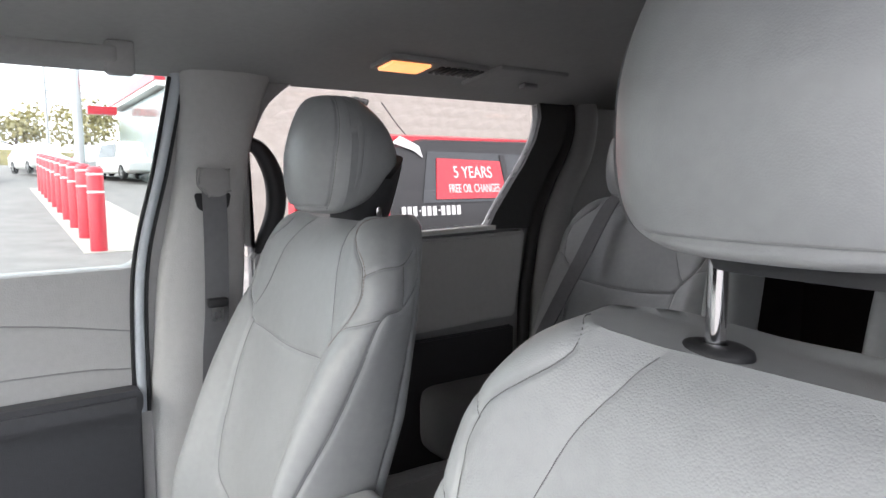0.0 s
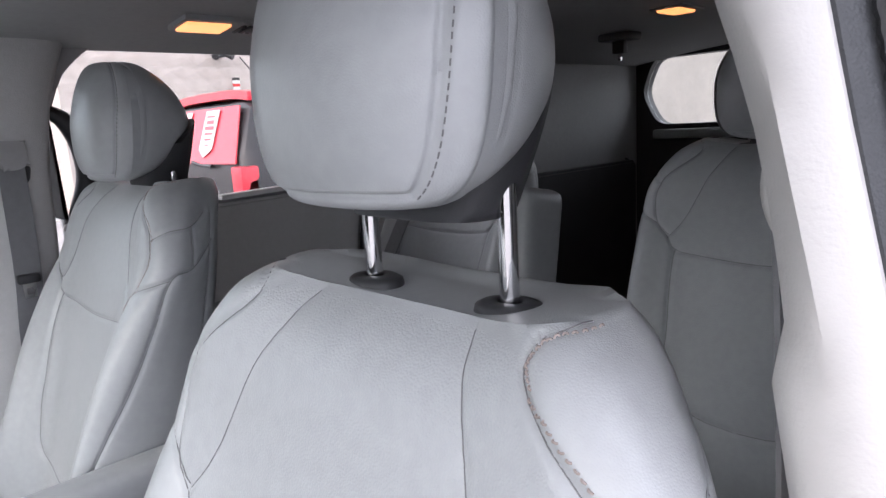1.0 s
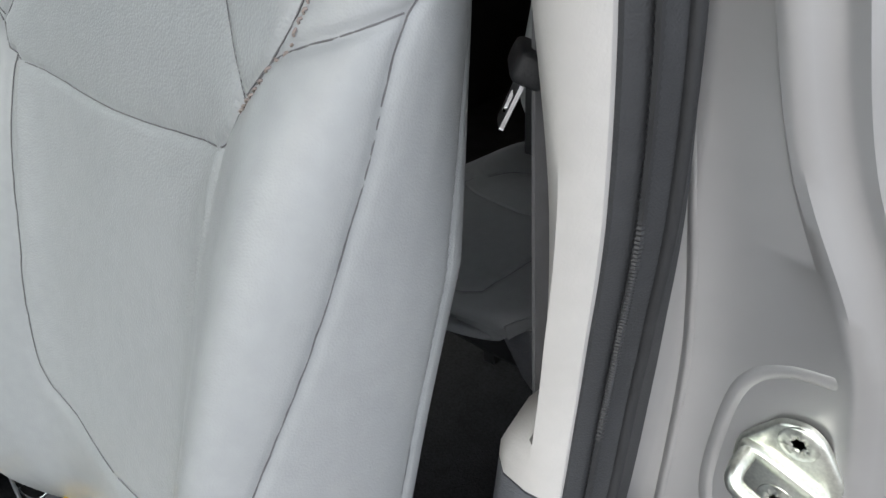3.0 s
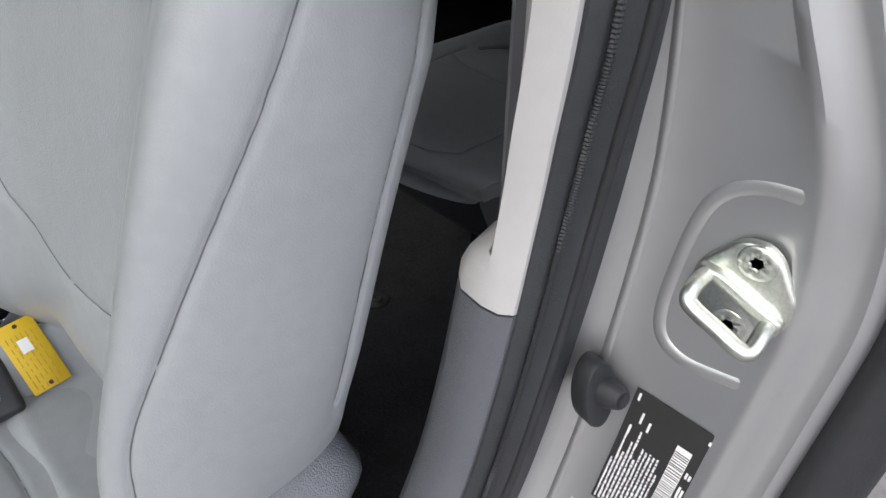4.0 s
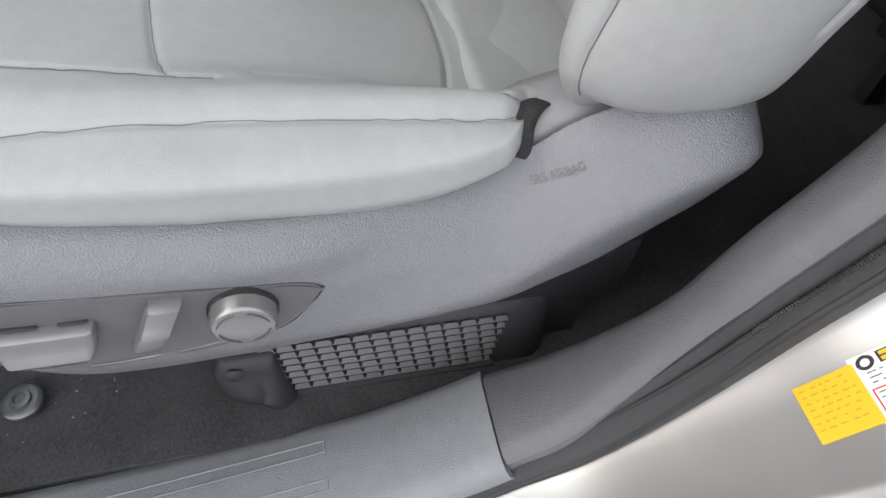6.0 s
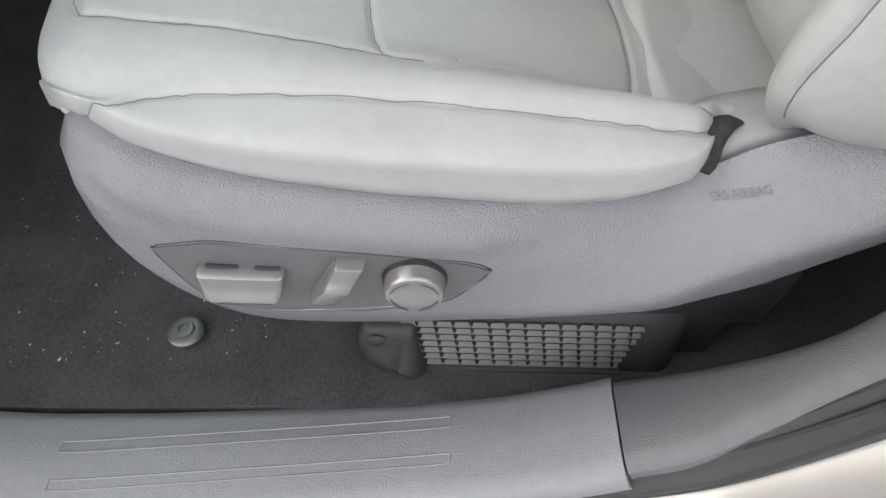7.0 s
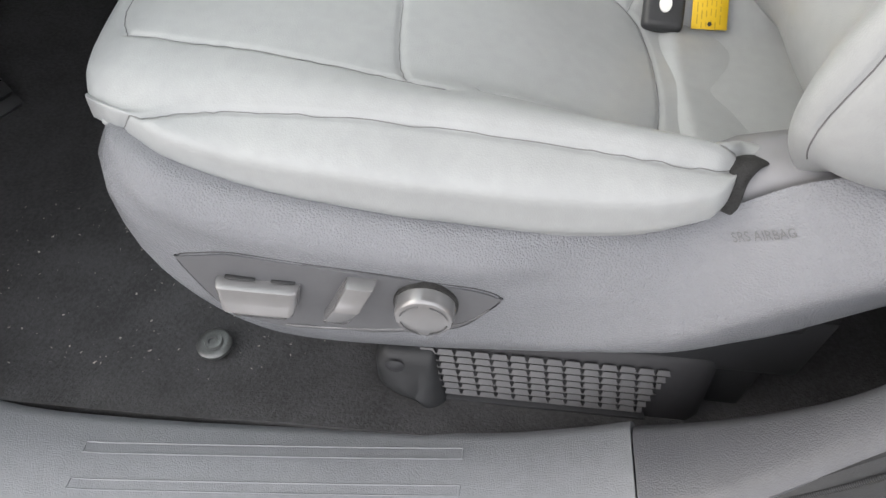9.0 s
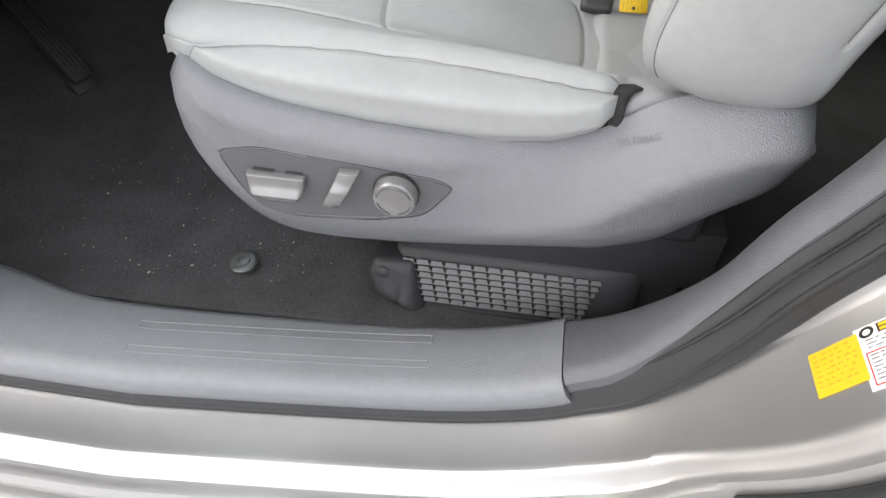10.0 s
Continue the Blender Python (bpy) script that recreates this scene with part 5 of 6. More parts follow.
e = thing("under_seat_vent", (0, 0, 0), "black under-seat air vent with grey louvres", "air vent")
bm = bmesh.new()
sec = [(0.500, 0.415), (0.572, 0.415), (0.574, 0.428), (0.553, 0.514), (0.545, 0.520), (0.500, 0.520)]
ys = [-0.522, -0.512, -0.245, -0.215, -0.200]
grid(bm, lambda i, j: (sec[i][0] - (0.012 if j in (0, 4) else 0), ys[j], sec[i][1]), 6, 5, wrap_u=True, cap=True)
part("housing", bm, M_FELTBOX, e)
bm = bmesh.new()
foot = rounded([(-0.560, 0.486), (-0.550, 0.506), (-0.496, 0.508), (-0.488, 0.462), (-0.474, 0.424), (-0.477, 0.410), (-0.492, 0.412), (-0.512, 0.432), (-0.538, 0.440), (-0.557, 0.456)], 0.007, 3)
swell = [(1.0, -0.050), (1.0, 0.000), (0.96, 0.007), (0.86, 0.012), (0.62, 0.017), (0.30, 0.019)]
grid(bm, lambda i, j: (0.556 + swell[j][1] + (0.508 - foot[i][1]) * 0.20, -0.516 + (foot[i][0] + 0.516) * swell[j][0], 0.468 + (foot[i][1] - 0.468) * swell[j][0]), len(foot), 6, wrap_u=True, cap=True)
part("vent_foot", bm, M_RUBBER, e)
bm = bmesh.new()
grid(bm, lambda i, j: (0.573 + 0.003 * j, -0.537 + 0.011 * math.cos(math.tau * i / 16) * (1 - 0.4 * j), 0.489 + 0.011 * math.sin(math.tau * i / 16) * (1 - 0.4 * j)), 16, 2, wrap_u=True, cap=True)
part("clip", bm, M_DARKPL, e)
first_cell = None
for row in range(7):
    z = 0.5060 - 0.0098 * row
    x = 0.5605 + (0.502 - z) * 0.235
    start, end = -0.516, -0.251 - 0.0027 * row
    bm = bmesh.new()
    box(bm, x + 0.0004, x + 0.0020, start, end, z - 0.0040, z - 0.0030, 0.0003, 1)
    part("louvre_lip", bm, M_LOUVRE, e)
    for c in range(-1, 16):
        y = -0.504 + 0.0019 * row + 0.0190 * c
        lo, hi = max(start, y - 0.0087), min(end, y + 0.0087)
        if hi - lo < 0.004:
            continue
        m = pose(x, (lo + hi) / 2, z) @ Matrix.Diagonal((1, (hi - lo) / 0.0174, 1, 1))
        if first_cell is None:
            bm = bmesh.new()
            v = [bm.verts.new(q) for q in ((-0.0006, -0.0072, 0.0032), (-0.0006, 0.0060, 0.0032), (0.0020, 0.0087, -0.0030), (0.0020, -0.0087, -0.0030), (-0.0016, -0.0072, 0.0028), (-0.0016, 0.0060, 0.0028), (0.0010, 0.0087, -0.0032), (0.0010, -0.0087, -0.0032))]
            for q in ((0, 1, 2, 3), (7, 6, 5, 4), (4, 5, 1, 0), (3, 2, 6, 7), (0, 3, 7, 4), (1, 5, 6, 2)):
                bm.faces.new([v[k] for k in q])
            first_cell = part("louvre", bm, M_LOUVRE, e)
            first_cell.matrix_basis = m
        else:
            shared("louvre", first_cell, e, m)

bm = bmesh.new()
box(bm, 0.566, 0.579, -0.520, -0.262, 0.4325, 0.4385, 0.002, 2)
part("frame_bar", bm, M_DARKPL, e)

for px, py in ((0.530, -0.762), (0.175, 0.265)):
    e = thing("anchor_bolt", (px, py, 0.418), "dark steel floor bolt on a round washer", "bolt", "floor bolts")
    bm = bmesh.new()
    prof = [(0.021, 0.0), (0.021, 0.006), (0.017, 0.009), (0.011, 0.008), (0.010, 0.0115), (0.006, 0.012), (0.005, 0.009), (0.0001, 0.009)]
    grid(bm, lambda i, j: (prof[j][0] * math.cos(math.tau * i / 24), prof[j][0] * math.sin(math.tau * i / 24), prof[j][1] * 0.9), 24, len(prof), wrap_u=True)
    part("bolt_head", bm, M_BOLT, e)
rng = random.Random(4)
bm = bmesh.new()
for k in range(320):
    x, y = 0.60 - 0.32 * rng.random() ** 1.4, rng.uniform(-1.10, -0.42)
    if k < 6:
        x, y = ((0.601, -0.600), (0.545, -0.834), (0.575, -0.93), (0.578, -0.89), (0.585, -0.70), (0.590, -0.66))[k]
    r = rng.uniform(0.0005, 0.0014) * (2.2 if k < 2 else 1)
    v = [bm.verts.new((x + rng.uniform(-r, r) * 1.5, y + rng.uniform(-r, r) * 1.5, 0.4225 + rng.uniform(0, 2 * r) - 0.02 * max(0, -0.6 - y) * 1.0)) for _ in range(4)]
    for q in ((0, 1, 2), (0, 2, 3), (0, 3, 1), (1, 3, 2)):
        bm.faces.new([v[a] for a in q])
tagged(part("crumbs", bm, M_CRUMB), "pale crumbs and grit scattered on the carpet", "debris", kind="stuff")
# accelerator pedal
e = thing("accelerator_pedal", (0.150, -1.222, 0.437), "black ribbed accelerator pedal", "pedal")
e.rotation_euler = (radians(-42), 0, radians(-24))
bm = bmesh.new()
box(bm, -0.021, 0.021, -0.20, 0.0, 0.0, 0.020, 0.008)
part("pedal_pad", bm, M_RUBBER, e)
for k in range(5):
    bm = bmesh.new()
    box(bm, -0.0175 + 0.008 * k, -0.0145 + 0.008 * k, -0.185, -0.02, 0.021, 0.026, 0.001, 1)
    part("rib", bm, M_DARKPL, e)
bm = bmesh.new()
box(bm, -0.026, 0.026, -0.018, 0.018, -0.030, 0.004, 0.008)
part("pedal_base", bm, M_DARKPL, e)

# ---- pillar hardware and labels ----
def at_metal(x, z, n=0.0):
    i = next(k for k in range(169) if RUN[k + 1].y <= z)
    f = (RUN[i].y - z) / max(1e-6, RUN[i].y - RUN[i + 1].y)
    return rim(x, n, i + f)


def patch(bm, x0, x1, z0, z1, n, slant=0.0, nu=2, nv=10, thick=0.0006):
    """A thin sheet lying on the pillar's metal between two offsets and heights."""
    zm = (z0 + z1) / 2
    def fn(i, j, nn):
        z = z0 + (z1 - z0) * j / (nv - 1)
        return at_metal(x0 + (x1 - x0) * i / (nu - 1) + slant * (z - 0.75), z, nn)
    top = grid(bm, lambda i, j: fn(i, j, n), nu, nv)
    bot = grid(bm, lambda i, j: fn(i, j, n - thick), nu, nv)
    ring = [(i, 0) for i in range(nu)] + [(nu - 1, j) for j in range(1, nv)] + [(i, nv - 1) for i in range(nu - 2, -1, -1)] + [(0, j) for j in range(nv - 2, 0, -1)]
    for a, b in zip(ring, ring[1:] + ring[:1]):
        bm.faces.new((top[a[1]][a[0]], top[b[1]][b[0]], bot[b[1]][b[0]], bot[a[1]][a[0]]))
    return bm


e = thing("certification_label", (0, 0, 0), "black certification label with white print and a barcode", "label")
part("label_sheet", patch(bmesh.new(), 0.763, 0.820, 0.811, 0.914, 0.0012), M_INK, e)
rng = random.Random(8)
bm = bmesh.new()
DX, DZ = 0.008, -0.008
for c in range(12):
    x = 0.7570 + DX + 0.0029 * c
    z = 0.8205 + DZ + rng.uniform(0, 0.002)
    stop = 0.880 + DZ - 0.012 * (c % 3 == 2) + 0.012 * (c in (1, 4, 8)) - 0.02 * (c == 0)
    while z < stop:
        l = rng.uniform(0.0010, 0.0040)
        patch(bm, x, x + rng.uniform(0.0010, 0.0017), z, min(z + l, stop), 0.0017, nv=2)
        z += l + rng.uniform(0.0005, 0.0013)
for x0, z, l in ((0.7580, 0.913, 0.006), (0.7650, 0.897, 0.009), (0.7715, 0.894, 0.008), (0.7600, 0.884, 0.008), (0.8095, 0.9135, 0.003)):
    patch(bm, x0 + DX, x0 + DX + 0.0016, z + DZ, z + DZ + l, 0.0017, nv=2)
for z, l in ((0.822, 0.012), (0.836, 0.006), (0.846, 0.012), (0.862, 0.010), (0.880, 0.005)):
    for dx in (0.0, 0.0024):
        patch(bm, 0.8058 + DX + dx, 0.8074 + DX + dx, z + DZ, z + DZ + l * (1 - 60 * dx), 0.0017, nv=2)
ob = part("small_print", bm, M_LABELW, e, "unreadable white print")
ob["kind"] = "stuff"
part("barcode_field", patch(bmesh.new(), 0.7935 + DX, 0.8040 + DX, 0.8205 + DZ, 0.900 + DZ, 0.0018), M_LABELW, e)
bm = bmesh.new()
z = 0.823 + DZ
while z < 0.897 + DZ:
    w = rng.choice((0.0004, 0.0007, 0.0011))
    patch(bm, 0.7938 + DX, 0.8037 + DX, z, z + w * 0.5, 0.0024, nv=2)
    z += w + rng.choice((0.0007, 0.0012, 0.0018))
part("barcode", bm, M_LOUVRE, e)["kind"] = "stuff"

TSL = 0.095


def tilted(bm, x0, x1, z0, z1, n, slant, **kw):
    """A sheet of the lower labels, which lie slanted along the pillar."""
    up = lambda z: 0.690 + (z - 0.692) * 0.915 if z > 0.691 else z + 0.006
    return patch(bm, x0 + 0.0052, x1 + 0.0052, up(z0), up(z1), n, slant, **kw)


e = thing("tyre_label", (0, 0, 0), "white tyre and loading label with yellow headings", "label")
part("label_sheet", tilted(bmesh.new(), 0.741, 0.801, 0.692, 0.810, 0.0012, TSL), M_LABELW, e)
part("heading_band", tilted(bmesh.new(), 0.7430, 0.7515, 0.712, 0.786, 0.0017, TSL), M_INK, e)
bm = bmesh.new()
z = 0.714
while z < 0.783:
    l = rng.uniform(0.003, 0.009)
    for dx in (0.0005, 0.0045):
        tilted(bm, 0.7436 + dx, 0.7436 + dx + 0.0026, z, z + l, 0.0022, TSL, nv=2)
    z += l + 0.0016
part("heading_print", bm, M_YELLOW, e, "yellow heading print")["kind"] = "stuff"
part("warning_block", tilted(bmesh.new(), 0.772, 0.795, 0.762, 0.788, 0.0017, TSL), M_INK, e)
bm = bmesh.new()
for c in range(5):
    tilted(bm, 0.7735 + 0.0044 * c, 0.7735 + 0.0044 * c + 0.0028, 0.7640 + 0.002 * (c % 2), 0.7865 - 0.003 * (c % 3), 0.0022, TSL, nv=3)
part("warning_print", bm, M_YELLOW, e, "yellow warning print")["kind"] = "stuff"
bm = bmesh.new()
for xa, xb, za, zb in ((0.7665, 0.7675, 0.697, 0.790), (0.7965, 0.7975, 0.697, 0.790), (0.7665, 0.7975, 0.697, 0.698), (0.7665, 0.7975, 0.789, 0.790), (0.7665, 0.7975, 0.7605, 0.7612)):
    tilted(bm, xa, xb, za, zb, 0.0020, TSL, nv=6)
part("red_frame", bm, M_REDINK, e, "thin red frame")
bm = bmesh.new()
for c in range(11):
    x = 0.7545 + 0.0037 * c
    z = 0.700
    stop = 0.757 if x > 0.7665 else 0.785
    if 0.7655 < x < 0.768 or x > 0.7945:
        continue
    while z < stop:
        l = rng.uniform(0.002, 0.009)
        tilted(bm, x, x + 0.0010, z, min(z + l, stop), 0.0018, TSL, nv=2)
        z += l + rng.uniform(0.0012, 0.004)
part("small_print", bm, M_SHELL, e, "unreadable grey print")["kind"] = "stuff"
bm = bmesh.new()
x = 0.764
while x < 0.796:
    w = rng.choice((0.0004, 0.0007, 0.0011))
    tilted(bm, x, x + w, 0.7945, 0.8045, 0.0019, TSL, nv=3)
    x += w + rng.choice((0.0006, 0.0010))
part("barcode", bm, M_INK, e)["kind"] = "stuff"
bm = bmesh.new()
tilted(bm, 0.7450, 0.7485, 0.798, 0.8045, 0.0019, TSL, nv=3)
part("number_print", bm, M_INK, e)
bm = bmesh.new()
c0 = 0.7475
for k in range(24):
    a0, a1 = math.tau * k / 24, math.tau * (k + 1) / 24
    q = [at_metal(c0 + TSL * (0.703 - 0.75) + 0.0052 + rr * math.cos(a), 0.700 + rr * 1.15 * math.sin(a), 0.0020) for rr, a in ((0.0028, a0), (0.0052, a0), (0.0052, a1), (0.0028, a1))]
    bm.faces.new([bm.verts.new(v) for v in q])
bmesh.ops.remove_doubles(bm, verts=bm.verts, dist=1e-5)
part("tyre_symbol", bm, M_INK, e)
e = thing("yellow_sticker", (0, 0, 0), "yellow paper sticker with faint print on the pillar", "label")
part("label_sheet", tilted(bmesh.new(), 0.7445, 0.7895, 0.640, 0.686, 0.0012, TSL), M_YELLOW, e)
bm = bmesh.new()
for c in range(7):
    z = 0.644
    while z < 0.681:
        l = rng.uniform(0.002, 0.006)
        tilted(bm, 0.7485 + 0.0052 * c, 0.7485 + 0.0052 * c + 0.0011, z, z + l, 0.0017, TSL, nv=2)
        z += l + rng.uniform(0.002, 0.006)
part("faint_print", bm, material("faded_ink", (0.45, 0.30, 0.02), 0.7), e, "faded print")["kind"] = "stuff"

# raised ridges pressed into the metal
bm = bmesh.new()
RECESS = [(0.822, 1.082), (0.805, 1.081), (0.785, 1.077), (0.769, 1.066), (0.760, 1.046), (0.7565, 1.010), (0.7575, 0.975), (0.765, 0.957), (0.782, 0.950), (0.805, 0.953), (0.836, 0.960)]
tube(bm, [at_metal(x, z, -0.0089) for x, z in curve_points(RECESS, 60)], 0.0100, 24)
tagged(part("pressed_ridge", bm, M_PAINT), "pressed ridge round the striker recess", "door frame", kind="structure")
bm = bmesh.new()
tube(bm, [at_metal(spline([(0.60, 0.738), (0.87, 0.735), (1.0, 0.731), (1.10, 0.727), (1.18, 0.722), (1.40, 0.720), (1.8, 0.718)], z)[0], z, -0.0035 - 0.02 * max(0.0, 0.80 - z)) for z in np.linspace(1.70, 0.64, 130)], 0.0055, 12)
tagged(part("inner_ridge", bm, M_PAINT), "pressed ridge along the pillar's inner edge", "door frame", kind="structure")

S0 = at_metal(0.797, 1.014, 0.0)
e = thing("door_striker", S0, "zinc-plated door striker with a bent loop and two screws", "door striker")
TO_FRONT = Matrix(((0, 1, 0, 0), (-1, 0, 0, 0), (0, 0, 1, 0), (0, 0, 0, 1)))
bm = bmesh.new()
outl = rounded([(-0.029, -0.012), (-0.029, 0.004), (-0.026, 0.012), (-0.010, 0.034), (0.004, 0.037), (0.013, 0.032), (0.029, 0.008), (0.030, -0.010), (0.024, -0.022), (0.010, -0.036), (-0.006, -0.037), (-0.018, -0.029)], 0.006, 4)
rings = [(1.0, 0.0), (1.0, 0.0026), (0.96, 0.0044), (0.90, 0.0050)]
grid(bm, lambda i, j: (rings[j][1], outl[i][0] * rings[j][0], outl[i][1] * rings[j][0]), len(outl), 4, wrap_u=True, cap=True)
bmesh.ops.transform(bm, matrix=TO_FRONT, verts=bm.verts)
part("base_plate", bm, M_ZINC, e)
bm = bmesh.new()
band = [(-0.026, 0.012), (-0.026, 0.002), (-0.012, 0.000), (0.010, -0.006), (0.016, -0.014), (0.027, -0.014), (0.027, -0.002), (0.014, 0.002), (-0.012, 0.011)]
band = rounded(band, 0.005, 3)
rings = [(1.0, 0.004), (1.0, 0.0085), (0.93, 0.0105), (0.80, 0.0112)]
grid(bm, lambda i, j: (rings[j][1], band[i][0] * rings[j][0], band[i][1] * rings[j][0]), len(band), 4, wrap_u=True, cap=True)
bmesh.ops.transform(bm, matrix=TO_FRONT, verts=bm.verts)
part("loop_collar", bm, M_ZINC, e)
bm = bmesh.new()
tube(bm, curve_points([(-0.020, -0.004, 0.006), (-0.020, -0.014, 0.006), (-0.0205, -0.024, 0.004), (-0.019, -0.0290, 0.000), (-0.014, -0.0305, -0.003), (0.0, -0.0305, -0.008), (0.014, -0.0305, -0.013), (0.0195, -0.0290, -0.014), (0.021, -0.024, -0.012), (0.0205, -0.014, -0.008), (0.0205, -0.004, -0.008)], 50), 0.0050, 12)
part("loop", bm, M_ZINC, e, "bent steel loop")
for sx, sz in ((0.002, 0.024), (0.000, -0.024)):
    bm = bmesh.new()
    prof = [(0.0112, -0.003), (0.0112, -0.0048), (0.0104, -0.0056), (0.0045, -0.0058), (0.0036, -0.0050), (0.0001, -0.0050)]
    grid(bm, lambda i, j: (sx + prof[j][0] * math.cos(math.tau * i / 24) * (1 if j < 3 else 1 + 0.18 * math.cos(6 * math.tau * i / 24)), prof[j][1], sz + prof[j][0] * math.sin(math.tau * i / 24) * (1 if j < 3 else 1 + 0.18 * math.cos(6 * math.tau * i / 24))), 24, len(prof), wrap_u=True)
    part("screw", bm, M_ZINC, e, "star-headed screw")

B0 = at_metal(0.737, 0.899, 0.012)
e = thing("door_bumper", B0, "black rubber door stop on the pillar", "door stop")
e.rotation_euler = (radians(-14), 0, radians(72))
e.scale = (0.9, 0.9, 1.05)
bm = bmesh.new()
grid(bm, lambda i, j: ((0.0150, 0.0150, 0.0135, 0.010)[j] * math.cos(math.tau * i / 24), (0.006, -0.009, -0.0115, -0.0120)[j], (0.027, 0.027, 0.0255, 0.020)[j] * math.sin(math.tau * i / 24)), 24, 4, wrap_u=True, cap=True)
part("pad", bm, M_RUBBER, e)
bm = bmesh.new()
prof = [(0.0115, -0.010), (0.0112, -0.015), (0.0080, -0.025), (0.0065, -0.0265), (0.0045, -0.0255), (0.0001, -0.0250)]
grid(bm, lambda i, j: (0.004 + prof[j][0] * math.cos(math.tau * i / 20) + (-prof[j][1] - 0.008) * 0.25, prof[j][1], 0.002 + prof[j][0] * math.sin(math.tau * i / 20)), 20, 6, wrap_u=True, cap=True)
part("cone", bm, M_RUBBER, e)

# moulded words on the driver's seat cover, coloured darker for their relief's shade
words = lettering("SRS AIRBAG", 0.0080, M_LOUVRE, "moulded_letters", driver_seat, Matrix.Identity(4), depth=0.0012)
front = [v.co.z > 0 for v in words.data.vertices]
words.data.transform(Matrix.Translation((0.2172, -0.263, 0.7555)) @ Euler((radians(62), 0, radians(90))).to_matrix().to_4x4() @ pose(0, 0, 0, 0, 0, 30))
for v, out in zip(words.data.vertices, front):
    zt, zb, _x = spline(SHELL, v.co.y)
    v.co.x = shell_x(v.co.y, min(1.0, (v.co.z - zb) / (zt - zb))) + (0.0010 if out else -0.002)

# ---- things lying on the driver's cushion ----
def on_cushion(x, y):
    """Height of the driver's cushion at a place."""
    lo, hi = 0.0, 3.0
    for _ in range(24):
        mid = (lo + hi) / 2
        if cushion_point(mid, y).x < abs(x - 0.397):
            lo = mid
        else:
            hi = mid
    return cushion_point(lo, y).z


e = thing("key_tag", (0.284, -0.256, on_cushion(0.284, -0.256) + 0.007), "yellow paper key tag with faint handwriting", "key tag")
e.rotation_euler = (0, math.atan2(on_cushion(0.270, -0.256) - on_cushion(0.320, -0.256), 0.05), radians(2))
bm = bmesh.new()
box(bm, -0.037, 0.037, -0.0175, 0.0175, 0.0, 0.0012, 0.0004, 1)
part("paper", bm, M_YELLOW, e)
bm = bmesh.new()
for c in range(6):
    y = -0.013 + 0.0045 * c
    x = -0.024
    while x < 0.034:
        l = rng.uniform(0.003, 0.010)
        box(bm, x, x + l, y, y + 0.0009, 0.0012, 0.0016)
        x += l + rng.uniform(0.002, 0.005)
part("faint_print", bm, bpy.data.materials["faded_ink"], e)["kind"] = "stuff"
bm = bmesh.new()
box(bm, -0.018, -0.004, -0.006, 0.004, 0.0012, 0.0018)
part("white_patch", bm, M_LABELW, e)
for x in (-0.032, 0.032):
    bm = bmesh.new()
    grid(bm, lambda i, j: (x + 0.0022 * math.cos(math.tau * i / 12), 0.0022 * math.sin(math.tau * i / 12), 0.0013 + 0.0004 * j), 12, 2, wrap_u=True, cap=True)
    part("hole", bm, M_INK, e)
e = thing("key_fob", (0.285, -0.300, on_cushion(0.285, -0.300) - 0.001), "black car key fob with a pale oval button", "key")
e.rotation_euler = (0, math.atan2(on_cushion(0.235, -0.298) - on_cushion(0.285, -0.298), 0.05), radians(-4))
bm = bmesh.new()
box(bm, -0.036, 0.036, -0.020, 0.020, 0.0, 0.016, 0.007, 3)
part("fob_body", bm, M_DARKPL, e)
bm = bmesh.new()
grid(bm, lambda i, j: (0.012 + 0.009 * math.cos(math.tau * i / 20), 0.006 * math.sin(math.tau * i / 20), 0.016 + 0.0012 * j), 20, 2, wrap_u=True, cap=True)
part("button", bm, M_LABELW, e)
e = thing("key_tag", (0.212, -0.330, on_cushion(0.225, -0.330) + 0.006), "yellow key tag under clear plastic", "key tag")
e.rotation_euler = (0, 0, radians(-18))
bm = bmesh.new()
box(bm, -0.030, 0.030, -0.016, 0.016, 0.0, 0.0012, 0.0004, 1)
part("paper", bm, M_YELLOW, e)
e = thing("key_ring", (0.165, -0.250, 0.752), "steel split ring and clips on the cushion", "key ring")
bm = bmesh.new()
tube(bm, [(0.020 * math.cos(a), 0.020 * math.sin(a), 0.004 * math.sin(3 * a)) for a in np.linspace(0, math.tau, 30)], 0.0012, 6)
part("ring", bm, M_CHROME, e)
for k, (dx, dy, az) in enumerate(((0.010, 0.010, -8), (-0.030, 0.016, 32), (0.0, -0.022, -4))):
    bm = bmesh.new()
    tube(bm, [(-0.045, 0, 0.004), (0, 0, 0.006), (0.040, 0, 0.003), (0.047, 0.003, 0.001)], 0.0022, 6)
    part("clip", bm, M_CHROME, e, "bright metal clip").matrix_basis = pose(dx, dy, 0.004 * k, 0, 0, az)
e = thing("metal_bracket", (0.125, -0.205, 0.815), "thin steel bracket standing on the cushion", "bracket")
e.rotation_euler = (radians(-25), radians(20), radians(10))
bm = bmesh.new()
box(bm, -0.004, 0.004, -0.012, 0.012, -0.070, 0.045, 0.002)
part("strip", bm, M_ZINC, e)
bm = bmesh.new()
grid(bm, lambda i, j: (0.004 + 0.004 * j, 0.009 * math.cos(math.tau * i / 16), 0.03 + 0.009 * math.sin(math.tau * i / 16)), 16, 2, wrap_u=True, cap=True)
part("rivet", bm, M_DARKPL, e)

